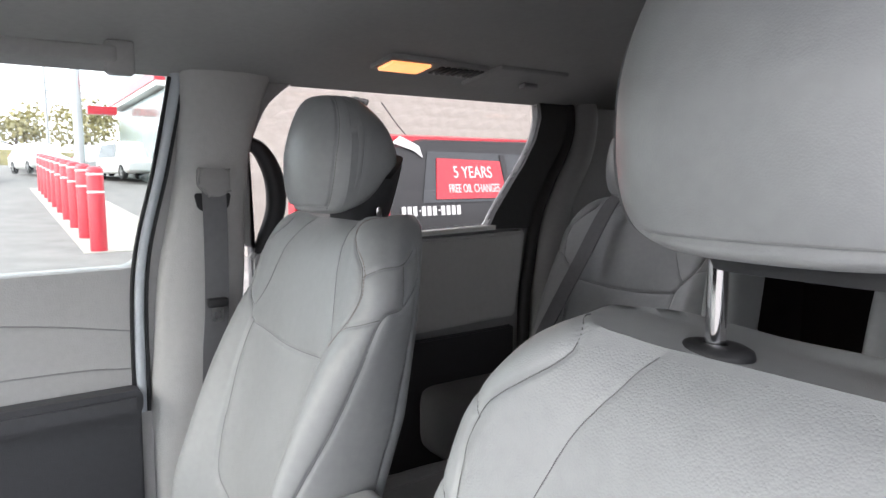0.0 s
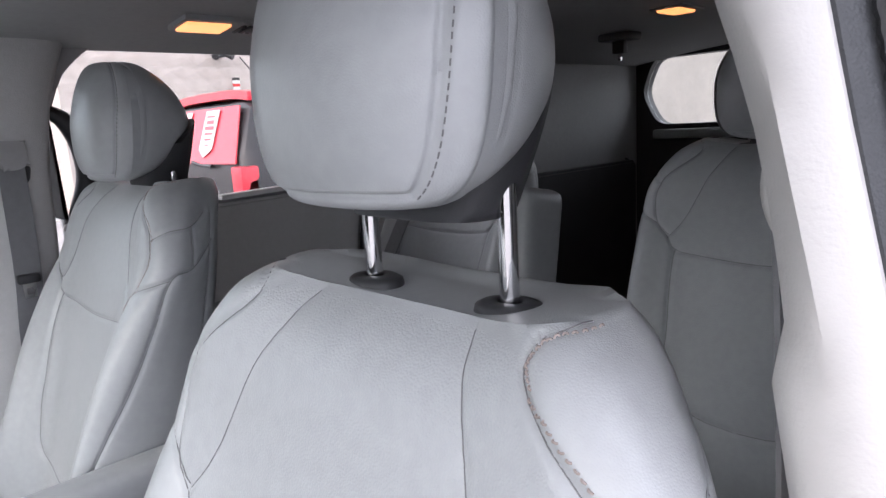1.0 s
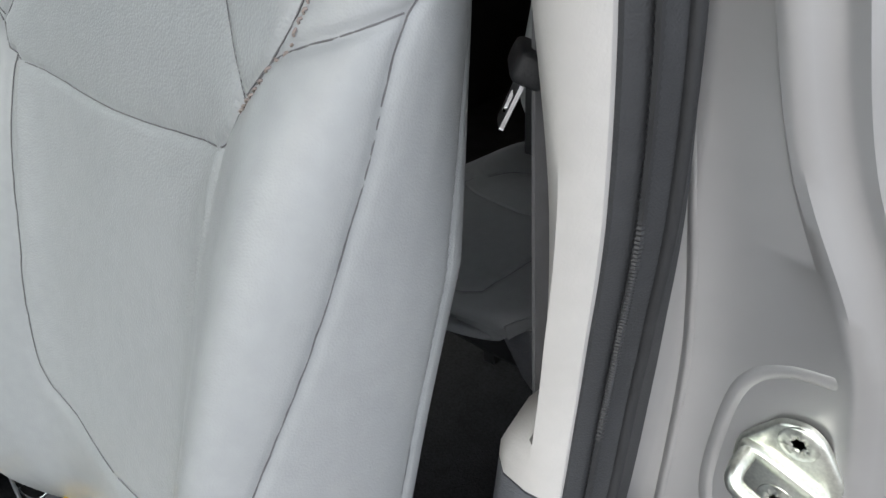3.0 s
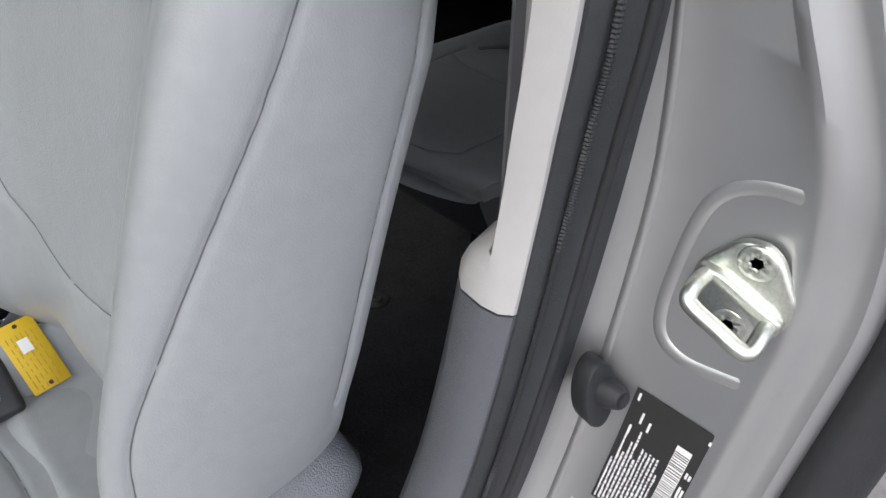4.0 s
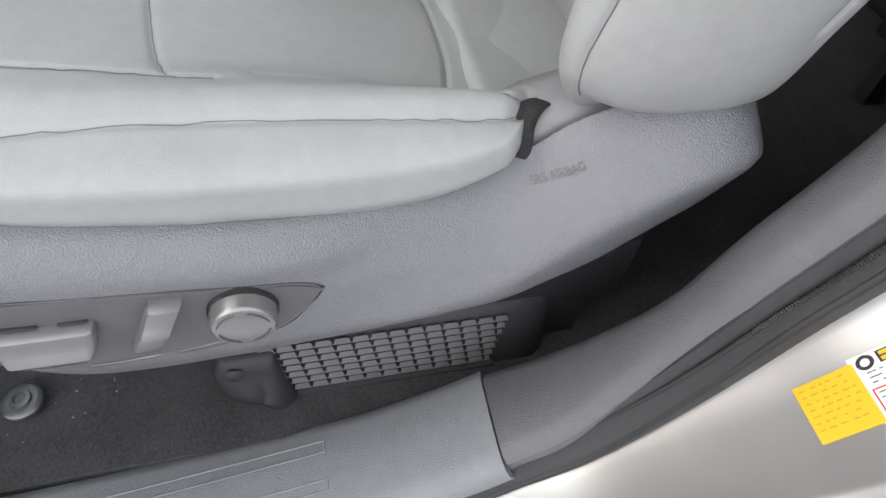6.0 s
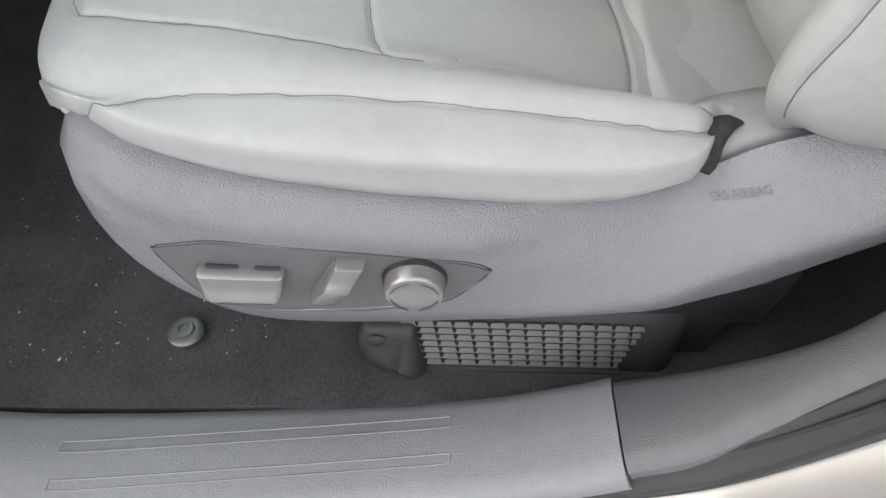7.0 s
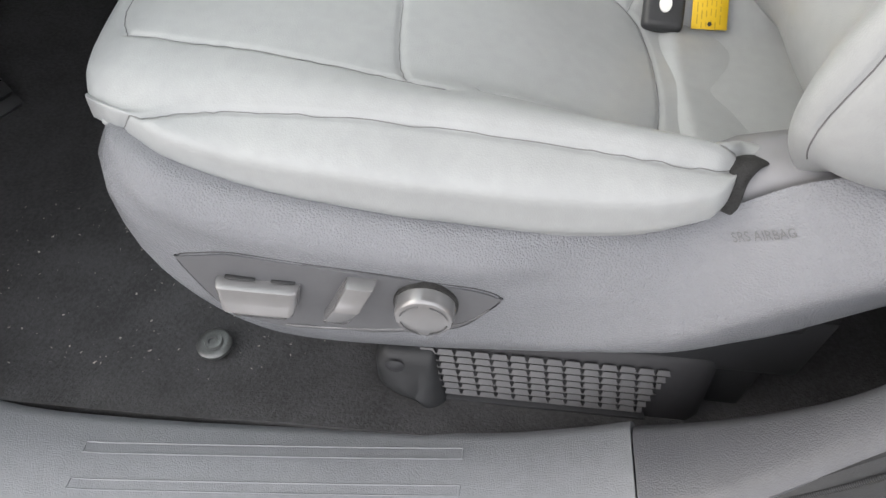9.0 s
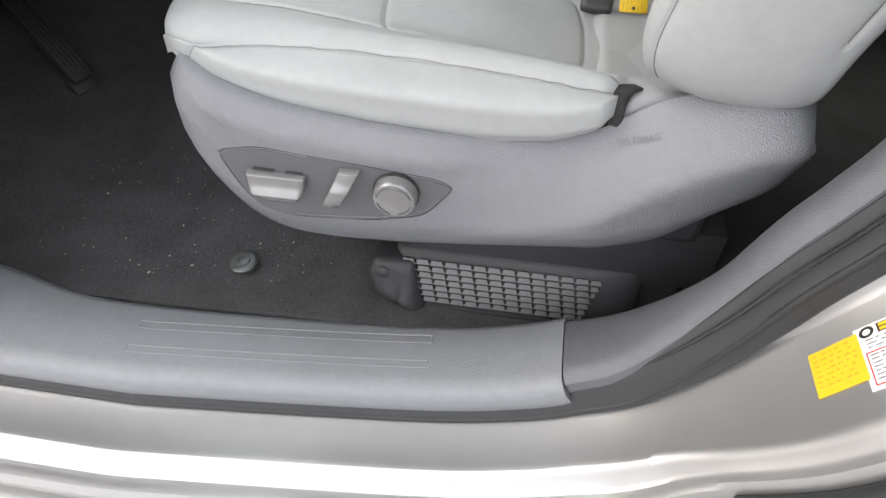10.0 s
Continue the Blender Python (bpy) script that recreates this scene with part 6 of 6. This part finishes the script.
e = thing("key_string", (0, 0, 0), "thin pale string tied to the key tag", "string")
bm = bmesh.new()
tube(bm, curve_points([(0.190, -0.330, on_cushion(0.19, -0.33) + 0.008), (0.165, -0.318, 0.775), (0.130, -0.280, 0.800), (0.095, -0.245, 0.822), (0.060, -0.215, 0.830)], 24), 0.0011, 6)
part("cord", bm, M_CRUMB, e)

# ---- outside ----
def lot(x):
    """The car park rises gently away from the passenger side."""
    return 0.045 * max(0.0, -3.5 - x) if x > -60 else 0.045 * 56.5


bm = bmesh.new()
xs = [-900, -300, -120, -60, -40, -30, -22, -16, -12, -8, -5, -3.5, -1, 2, 8, 30, 200, 900]
ysg = [-900, -200, -60, -20, -6, 0, 6, 20, 60, 200, 900]
grid(bm, lambda i, j: (xs[i], ysg[j], lot(xs[i])), len(xs), len(ysg))
tagged(part("ground", bm, M_ASPHALT), "grey asphalt car park", "ground", kind="structure")

# building of split-face blocks behind the parked van
bm = bmesh.new()
box(bm, -10.40, -9.62, 2.35, 34, 0.2, 7.5)
wall = tagged(part("wall_stone", bm, M_STONE), "tan building wall of split-face blocks", "wall", kind="structure")
bm = bmesh.new()
rr = random.Random(3)
blk = []
for v in range(3):
    bb = bmesh.new()
    n = 5
    vs = grid(bb, lambda i, j: (0.012 + (rr.uniform(-0.005, 0.006) if 0 < i < n - 1 and 0 < j < 3 else -0.004), -0.395 / 2 + 0.395 * i / (n - 1), -0.095 + 0.19 * j / 3), n, 4)
    me = bpy.data.meshes.new("block")
    bb.to_mesh(me)
    bb.free()
    me.materials.append(M_STONE)
    blk.append(me)
count = 0
for row in range(24):
    for col in range(24):
        z, y = 1.55 + 0.1945 * row, 2.56 + 0.399 * col + (0.2 if row % 2 else 0)
        if z > 4.2 or y > 11.6 or count >= 300:
            continue
        o = new("block", rr.choice(blk))
        o.parent = wall
        o.location = (-9.62, y, z)
        count += 1
e = thing("wall_flood_light", (-9.45, 4.72, 2.80), "dark twin flood light on the stone wall", "wall light")
bm = bmesh.new()
box(bm, -0.15, 0.02, -0.05, 0.05, -0.05, 0.05, 0.01)
part("bracket", bm, M_DARKPL, e)
for k in (-1, 1):
    bm = bmesh.new()
    tube(bm, [(0.0, 0.05 * k, 0), (0.05, 0.10 * k, -0.02), (0.10, 0.15 * k, -0.05)], [0.03, 0.05, 0.06], 10)
    part("lamp_head", bm, M_DARKPL, e)
e = thing("wall_sign", (-9.50, 4.95, 2.30), "small striped sign plate on the stone wall", "sign")
for k, mt in enumerate((M_INK, M_WHITE, M_REDINK, M_WHITE, M_INK)):
    bm = bmesh.new()
    box(bm, -0.01, 0.01, -0.06, 0.06, -0.02, 0.02)
    part("stripe", bm, mt, e).matrix_basis = pose(0, 0, 0.12 - 0.05 * k)


def loft_body(bm, stations, width, tuck=0.86):
    """A car body from stations (along, bottom, belt, top, top's width share)."""
    def fn(i, j):
        l, zb, zm, zt, wt = stations[j]
        w = width / 2
        sec = [(-w * 0.90, zb), (-w, zb + 0.10), (-w, zm - 0.05), (-w * 0.985, zm), (-w * wt, zt - 0.04), (-w * wt * 0.86, zt), (w * wt * 0.86, zt), (w * wt, zt - 0.04), (w * 0.985, zm), (w, zm - 0.05), (w, zb + 0.10), (w * 0.90, zb)]
        return (sec[i][0], l, sec[i][1])
    grid(bm, fn, 12, len(stations), wrap_u=True, cap=True)
    return bm


def wheel(parent, place, r=0.34):
    bm = bmesh.new()
    prof = [(r * 0.62, -0.10), (r * 0.92, -0.11), (r, -0.08), (r, 0.08), (r * 0.92, 0.11), (r * 0.62, 0.10)]
    grid(bm, lambda i, j: (prof[j][1], prof[j][0] * math.cos(math.tau * i / 28), prof[j][0] * math.sin(math.tau * i / 28)), 28, 6, wrap_u=True, cap=True)
    w = part("wheel", bm, M_RUBBER, parent)
    w.matrix_basis = Matrix.Translation(place)
    bm = bmesh.new()
    for k in range(5):
        a = math.tau * k / 5
        box(bm, -0.118, 0.118, -0.03, 0.03, 0.0, r * 0.6, m=pose(0, 0, 0, math.degrees(a), 0, 0))
    part("rim", bm, M_SILVER, w)
    return w


def parked_car(name, place, yaw, label, paint, length=4.6, width=1.85, height=1.65, truck=False):
    e = thing(name, place, label, "car", "parked cars")
    e.rotation_euler = (0, 0, radians(yaw))
    h, L = height, length
    if truck:
        st = [(0, 0.45, 0.95, 1.12, 0.97), (0.1, 0.40, 1.0, 1.15, 0.97), (L * 0.36, 0.38, 1.05, 1.16, 0.97), (L * 0.37, 0.38, 1.05, h - 0.05, 0.80), (L * 0.42, 0.38, 1.05, h, 0.78), (L * 0.62, 0.38, 1.05, h - 0.02, 0.78), (L * 0.72, 0.38, 1.05, 1.16, 0.90), (L * 0.97, 0.40, 0.95, 1.06, 0.90), (L, 0.45, 0.80, 0.90, 0.90)]
    else:
        st = [(0, 0.40, 0.75, 0.86, 0.9), (0.06, 0.32, 0.95, h * 0.62, 0.85), (L * 0.10, 0.30, 0.98, h - 0.10, 0.76), (L * 0.18, 0.28, 0.98, h, 0.74), (L * 0.48, 0.28, 0.96, h - 0.01, 0.74), (L * 0.58, 0.28, 0.95, h - 0.12, 0.76), (L * 0.72, 0.28, 0.93, 1.03, 0.88), (L * 0.95, 0.32, 0.80, 0.90, 0.85), (L, 0.42, 0.66, 0.74, 0.85)]
    part("body", loft_body(bmesh.new(), st, width), paint, e)
    for s in (-1, 1):
        bm = bmesh.new()
        a, b = (L * 0.39, L * 0.66) if truck else (L * 0.14, L * 0.64)
        v = [(s * (width / 2 * 0.965 + 0.004), a, 1.02), (s * (width / 2 * 0.965 + 0.004), b, 1.02), (s * (width / 2 * 0.80 + 0.004), b - 0.35, h - 0.16), (s * (width / 2 * 0.80 + 0.004), a + 0.15, h - 0.16)]
        bm.faces.new([bm.verts.new(q) for q in v])
        r = bmesh.ops.extrude_face_region(bm, geom=list(bm.faces))
        bmesh.ops.translate(bm, vec=(s * 0.012, 0, 0), verts=[q for q in r["geom"] if isinstance(q, bmesh.types.BMVert)])
        part("side_window", bm, M_DGLASS, e)
        bm = bmesh.new()
        box(bm, s * width / 2 * 0.92 - 0.10, s * width / 2 * 0.92 + 0.06, -0.012, 0.16, 0.72, 1.02, 0.02)
        part("tail_light", bm, M_RED, e, "red tail light")
        for y in (L * 0.19, L * 0.80):
            wheel(e, (s * (width / 2 - 0.09), y, 0.34))
    bm = bmesh.new()
    box(bm, -width * 0.46, width * 0.46, -0.08, 0.06, 0.42, 0.58, 0.03)
    part("rear_bumper", bm, M_CHROME if truck else paint, e)
    return e


parked_car("pickup_truck", (-15.3, 2.65, lot(-15.3)), -6, "grey parked pickup truck with a chrome bumper", M_GREYCAR, 5.6, 1.95, 1.85, True)
parked_car("parked_car", (-43.0, 1.2, lot(-43)), -78, "white parked car behind the bollards", M_WHITE, 4.6, 1.85, 1.6)
parked_car("parked_car", (-36.0, 4.6, lot(-36)), -80, "white parked van on the far side of the lot", M_WHITE, 4.9, 1.9, 1.8)
parked_car("parked_car", (-38.0, -1.8, lot(-38)), -84, "dark parked car far across the lot", M_BLACKP, 4.6, 1.85, 1.55)
parked_car("parked_car", (-40.0, 4.0, lot(-40)), -85, "silver parked car far across the lot", M_SILVER, 4.6, 1.85, 1.6)
parked_car("parked_car", (-50.0, -3.0, lot(-50)), -85, "silver parked car at the back of the lot", M_SILVER, 4.6, 1.85, 1.6)
parked_car("parked_car", (-50.0, 1.4, lot(-50)), -85, "white parked car at the back of the lot", M_WHITE, 4.6, 1.85, 1.6)

# the black and red service van beside the passenger side
van = thing("service_van", (-4.95, 2.33, lot(-4.95)), "black and red service van with window signs, parked beside", "van")
VW, VH = 1.86, 1.80
VST = [(-0.20, 0.45, 0.98, 1.12, 0.95), (-0.17, 0.38, 1.12, 1.30, 0.93), (-0.02, 0.34, 1.16, VH - 0.10, 0.84), (0.34, 0.32, 1.16, VH - 0.01, 0.82), (1.6, 0.30, 1.16, VH, 0.82), (2.9, 0.30, 1.14, VH - 0.03, 0.82), (3.9, 0.30, 1.06, 1.16, 0.90), (4.9, 0.34, 0.90, 1.00, 0.90), (5.1, 0.45, 0.70, 0.80, 0.88)]
part("body", loft_body(bmesh.new(), VST, VW), M_BLACKP, van)
bm = bmesh.new()
grid(bm, lambda i, j: ((-0.74 + 1.48 * i / 8) * (0.96 if j in (0, 5) else 1), 0.00 + 2.90 * j / 5, VH - 0.015 + 0.035 * (1 - ((i - 4) / 4) ** 4)), 9, 6)
r = bmesh.ops.extrude_face_region(bm, geom=list(bm.faces))
bmesh.ops.translate(bm, vec=(0, 0, -0.07), verts=[q for q in r["geom"] if isinstance(q, bmesh.types.BMVert)])
part("roof", bm, M_RED, van, "red roof")


def van_side(y, z, off=0.004):
    """A point on the van's side facing us."""
    k = max(0.0, min(1.0, (z - 1.16) / 0.58))
    return Vector((VW / 2 * (0.985 - 0.165 * k) + off + 0.006, y, z))


def van_patch(name, corners, mat, off, label="", thick=0.012):
    bm = bmesh.new()
    vs = [bm.verts.new(van_side(y, z, off)) for y, z in corners]
    bm.faces.new(vs)
    r = bmesh.ops.extrude_face_region(bm, geom=list(bm.faces))
    bmesh.ops.translate(bm, vec=(-thick, 0, 0), verts=[q for q in r["geom"] if isinstance(q, bmesh.types.BMVert)])
    return part(name, bm, mat, van, label)


van_patch("side_window", [(0.24, 1.22), (1.75, 1.22), (1.70, 1.64), (0.36, 1.66)], M_DGLASS, 0.004)
van_patch("window_sign", [(0.38, 1.25), (1.15, 1.25), (1.13, 1.58), (0.44, 1.60)], M_RED, 0.016, "red window sign with white words")
van_patch("window_post", [(1.16, 1.22), (1.22, 1.22), (1.20, 1.64), (1.14, 1.64)], M_BLACKP, 0.014)
van_patch("white_stripe", [(1.02, 1.16), (1.75, 1.04), (1.75, 1.20), (1.10, 1.22)], M_WHITE, 0.012)
van_patch("white_flash", [(0.02, 1.72), (0.22, 1.66), (0.30, 1.60), (0.28, 1.70), (0.10, 1.78)], M_WHITE, 0.012)
ang = math.degrees(math.atan2(0.165 * VW / 2, 0.58))
for txt, y, z, size, wd in (("5 YEARS", 0.80, 1.475, 0.15, 0.42), ("FREE OIL CHANGES", 0.80, 1.335, 0.11, 0.56)):
    pnt = van_side(y, z, 0.020)
    lettering(txt, size, M_WHITE, "sign_words", van, Matrix.Translation(pnt) @ Euler((radians(90 - ang), 0, radians(90))).to_matrix().to_4x4(), depth=0.002, width=wd)
bm = bmesh.new()
y = 0.02
for wgap in (0.055, 0.055, 0.055, 0.03, 0.055, 0.055, 0.055, 0.03, 0.055, 0.055, 0.055, 0.055):
    z0 = 1.115 if wgap > 0.04 else 1.150
    z1 = 1.195 if wgap > 0.04 else 1.165
    vs = [bm.verts.new(van_side(a, b, 0.014)) for a, b in ((y, z0), (y + wgap * 0.72, z0), (y + wgap * 0.72, z1), (y, z1))]
    bm.faces.new(vs)
    y += wgap
ob = part("number_bars", bm, M_WHITE, van, "white bars of unreadable numbers")
ob["kind"] = "stuff"
bm = bmesh.new()
box(bm, VW / 2 - 0.01, VW / 2 + 0.03, 0.48, 0.66, 0.955, 0.985, 0.008)
part("door_handle", bm, M_BLACKP, van)
for s in (-1, 1):
    bm = bmesh.new()
    box(bm, s * 0.84 - 0.09, s * 0.84 + 0.09, -0.24, -0.08, 0.86, 1.20, 0.025, 2)
    part("tail_light", bm, M_RED, van, "red tail light")
    for yy in (0.95, 4.1):
        wheel(van, (s * (VW / 2 - 0.10), yy, 0.34))
bm = bmesh.new()
v = [(-0.80, -0.205, 1.22), (0.80, -0.205, 1.22), (0.70, -0.060, 1.68), (-0.70, -0.060, 1.68)]
bm.faces.new([bm.verts.new(q) for q in v])
r = bmesh.ops.extrude_face_region(bm, geom=list(bm.faces))
bmesh.ops.translate(bm, vec=(0, -0.012, 0), verts=[q for q in r["geom"] if isinstance(q, bmesh.types.BMVert)])
part("rear_window", bm, M_RED, van, "rear window covered by a red sign")
for x0 in (-0.30, 0.24):
    def film(x, z, lift):
        """A point on the rear window, lifted off it."""
        return (x, -0.217 + 0.145 * (z - 1.22) / 0.46 - lift, z)
    bm = bmesh.new()
    bm.faces.new([bm.verts.new(film(x0 + a, c, 0.008)) for a, c in ((-0.13, 1.34), (-0.02, 1.27), (0.12, 1.34), (0.15, 1.66), (-0.10, 1.66))])
    r = bmesh.ops.extrude_face_region(bm, geom=list(bm.faces))
    bmesh.ops.translate(bm, vec=(0, -0.006, 0), verts=[q for q in r["geom"] if isinstance(q, bmesh.types.BMVert)])
    pennant = part("pennant", bm, M_PENNANT, van, "pale pennant with faint print")
    bm = bmesh.new()
    for k, (l, h) in enumerate(((0.16, 0.014), (0.14, 0.030), (0.17, 0.030), (0.15, 0.016), (0.13, 0.016), (0.08, 0.012))):
        z = 1.61 - 0.047 * k
        bm.faces.new([bm.verts.new(film(x0 + 0.015 + a, c, 0.018)) for a, c in ((-l / 2, z - h / 2), (l / 2, z - h / 2), (l / 2, z + h / 2), (-l / 2, z + h / 2))])
    part("print", bm, M_RED, pennant, "faint red print")["kind"] = "stuff"
bm = bmesh.new()
box(bm, 0.10, 0.42, -0.225, -0.195, 0.86, 0.99, 0.01)
part("number_plate", bm, M_WHITE, van)
bm = bmesh.new()
tube(bm, [(0.55, 0.30, VH), (0.52, 0.22, VH + 0.10), (0.47, 0.10, VH + 0.28)], 0.006, 6)
part("aerial", bm, M_BLACKP, van)
bm = bmesh.new()
tube(bm, [(0.0, -0.215, 1.235), (0.20, -0.225, 1.205), (0.40, -0.225, 1.20)], 0.016, 6)
part("wiper", bm, M_BLACKP, van)

# bollards on their walkway
bm = bmesh.new()
grid(bm, lambda i, j: (-10.9 - 18.0 * i / 10, 0.70 + 1.7 * j / 2, lot(-10.9 - 18.0 * i / 10) + 0.012), 11, 3)
r = bmesh.ops.extrude_face_region(bm, geom=list(bm.faces))
bmesh.ops.translate(bm, vec=(0, 0, -0.25), verts=[q for q in r["geom"] if isinstance(q, bmesh.types.BMVert)])
tagged(part("pavement", bm, M_CONCRETE), "pale concrete walkway under the bollards", "pavement", kind="structure")
bol = None
for k in range(10):
    x = -11.1 - 1.75 * k
    pl = (x, 0.93 + 0.008 * k, lot(x) + 0.012)
    if bol is None:
        bol = thing("bollard", pl, "red plastic bollard with white reflective bands", "bollard", "red bollards")
        bm = bmesh.new()
        prof = [(0.125, 0.0), (0.125, 1.27), (0.115, 1.31), (0.07, 1.335), (0.0005, 1.34)]
        grid(bm, lambda i, j: (prof[j][0] * math.cos(math.tau * i / 20), prof[j][0] * math.sin(math.tau * i / 20), prof[j][1]), 20, 5, wrap_u=True)
        part("post", bm, M_RED, bol)
        for z in (0.92, 1.20):
            bm = bmesh.new()
            grid(bm, lambda i, j: (0.1265 * math.cos(math.tau * i / 20), 0.1265 * math.sin(math.tau * i / 20), z + 0.035 * j), 20, 2, wrap_u=True)
            part("reflective_band", bm, M_WHITE, bol)
    else:
        copy_thing(bol, pose(*pl))

# showroom
shop = thing("showroom", (-42, 3.6, lot(-42)), "white car showroom with a red canopy stripe", "building")
def shop_box(name, x0, x1, y0, y1, z0, z1, mat, label="", parent=None):
    bm = bmesh.new()
    box(bm, x0, x1, y0, y1, z0, z1)
    return part(name, bm, mat, parent or shop, label)


M_FASCIA = material("grey_blue_fascia", (0.45, 0.50, 0.54), 0.5)
shop_box("wall", 0.4, 14, 4.2, 22, -2, 9.5, M_WHITE)
shop_box("fascia", 1.6, 14, 1.6, 4.2, 4.15, 9.0, M_FASCIA)
shop_box("canopy_stripe", 1.5, 14, 1.55, 4.21, 3.72, 4.14, M_RED, "red stripe")
shop_box("canopy_arm", 3.5, 4.2, 0.2, 1.55, 3.1, 3.5, M_RED)
shop_box("canopy_soffit", 1.6, 14, 1.6, 4.2, 3.5, 3.715, M_WHITE)
w = shop_box("window", 0.30, 0.396, 4.0, 5.9, 0.2, 3.3, M_DGLASS)
shop_box("glass_front", 1.9, 13.8, 1.95, 4.15, -1.4, 3.4, material("pale_glass", (0.25, 0.33, 0.32), 0.15, coat=0.4))
for k in range(6):
    shop_box("mullion", 13.805, 13.86, 1.95 + 0.42 * k, 2.01 + 0.42 * k, -1.4, 3.45, M_WHITE)
shop_box("mullion", 13.805, 13.86, 1.95, 4.15, 1.3, 1.40, M_WHITE)
for (x, y, r, h) in ((-45.0, 2.40, 0.10, 9.0), (-29.3, 2.50, 0.19, 9.0)):
    e = thing("light_pole", (x, y, lot(x)), "grey steel car park light pole", "light pole", "light poles")
    bm = bmesh.new()
    tube(bm, [(0, 0, 0), (0, 0, h)], [r, r * 0.8], 10)
    part("pole", bm, M_SILVER, e)
    bm = bmesh.new()
    box(bm, -0.25, 0.25, -0.6, 0.6, h, h + 0.15, 0.03)
    part("lamp_head", bm, M_DARKPL, e)
bm = bmesh.new()
for z in (5.6, 6.3, 6.9):
    tube(bm, [(-62, -40 + 8 * k, z + 2.2 + 0.25 * ((k % 5) - 2) ** 2 * 0.2) for k in range(14)], 0.03, 4)
tagged(part("overhead_cables", bm, M_RUBBER), "thin overhead cables across the sky", "cables", kind="stuff")


def tree(place, h, seed):
    e = thing("tree", place, "roadside tree with thin yellow-green autumn leaves", "tree", "roadside trees")
    g = random.Random(seed)
    bm = bmesh.new()
    tube(bm, [(0, 0, 0), (0.1, 0, h * 0.35), (0, 0.1, h * 0.7)], [0.22, 0.16, 0.06], 8)
    tips = []
    for k in range(7):
        a, z0 = g.uniform(0, math.tau), h * g.uniform(0.3, 0.6)
        tip = (math.cos(a) * h * g.uniform(0.15, 0.3), math.sin(a) * h * g.uniform(0.2, 0.36), z0 + h * g.uniform(0.15, 0.35))
        tube(bm, [(0, 0, z0), (tip[0] * 0.6, tip[1] * 0.6, z0 + (tip[2] - z0) * 0.5), tip], [0.07, 0.045, 0.015], 5)
        tips.append(tip)
    part("trunk", bm, M_BARK, e)
    bm = bmesh.new()
    for k in range(1000):
        t = g.choice(tips)
        c = Vector((g.gauss(t[0], h * 0.10), g.gauss(t[1], h * 0.12), g.gauss(t[2], h * 0.09)))
        u = Vector((g.gauss(0, 1), g.gauss(0, 1), g.gauss(0, 1))).normalized() * 0.22
        w = u.cross(Vector((g.gauss(0, 1), g.gauss(0, 1), g.gauss(0, 1)))).normalized() * 0.16
        bm.faces.new([bm.verts.new(c + q) for q in (-u, w, u, -w)])
    part("crown", bm, M_LEAF, e)
    return e


tree((-72, 1.5, 2.3), 6.0, 1)
for k, (y, h) in enumerate(((-6, 5.6), (7.5, 6.6), (-14, 6.2), (14, 6.0))):
    tree((-74 - k, y, 2.3), h, 2 + k)
bm = bmesh.new()
grid(bm, lambda i, j: (-95 - 2 * math.sin(i * 1.7), -160 + 8 * i, 2.0 + j * (3.4 + 1.3 * math.sin(i * 0.9) + 0.8 * math.sin(i * 2.3))), 41, 2)
tagged(part("far_woods", bm, M_LEAF), "far line of hazy woods", "woods", kind="structure")
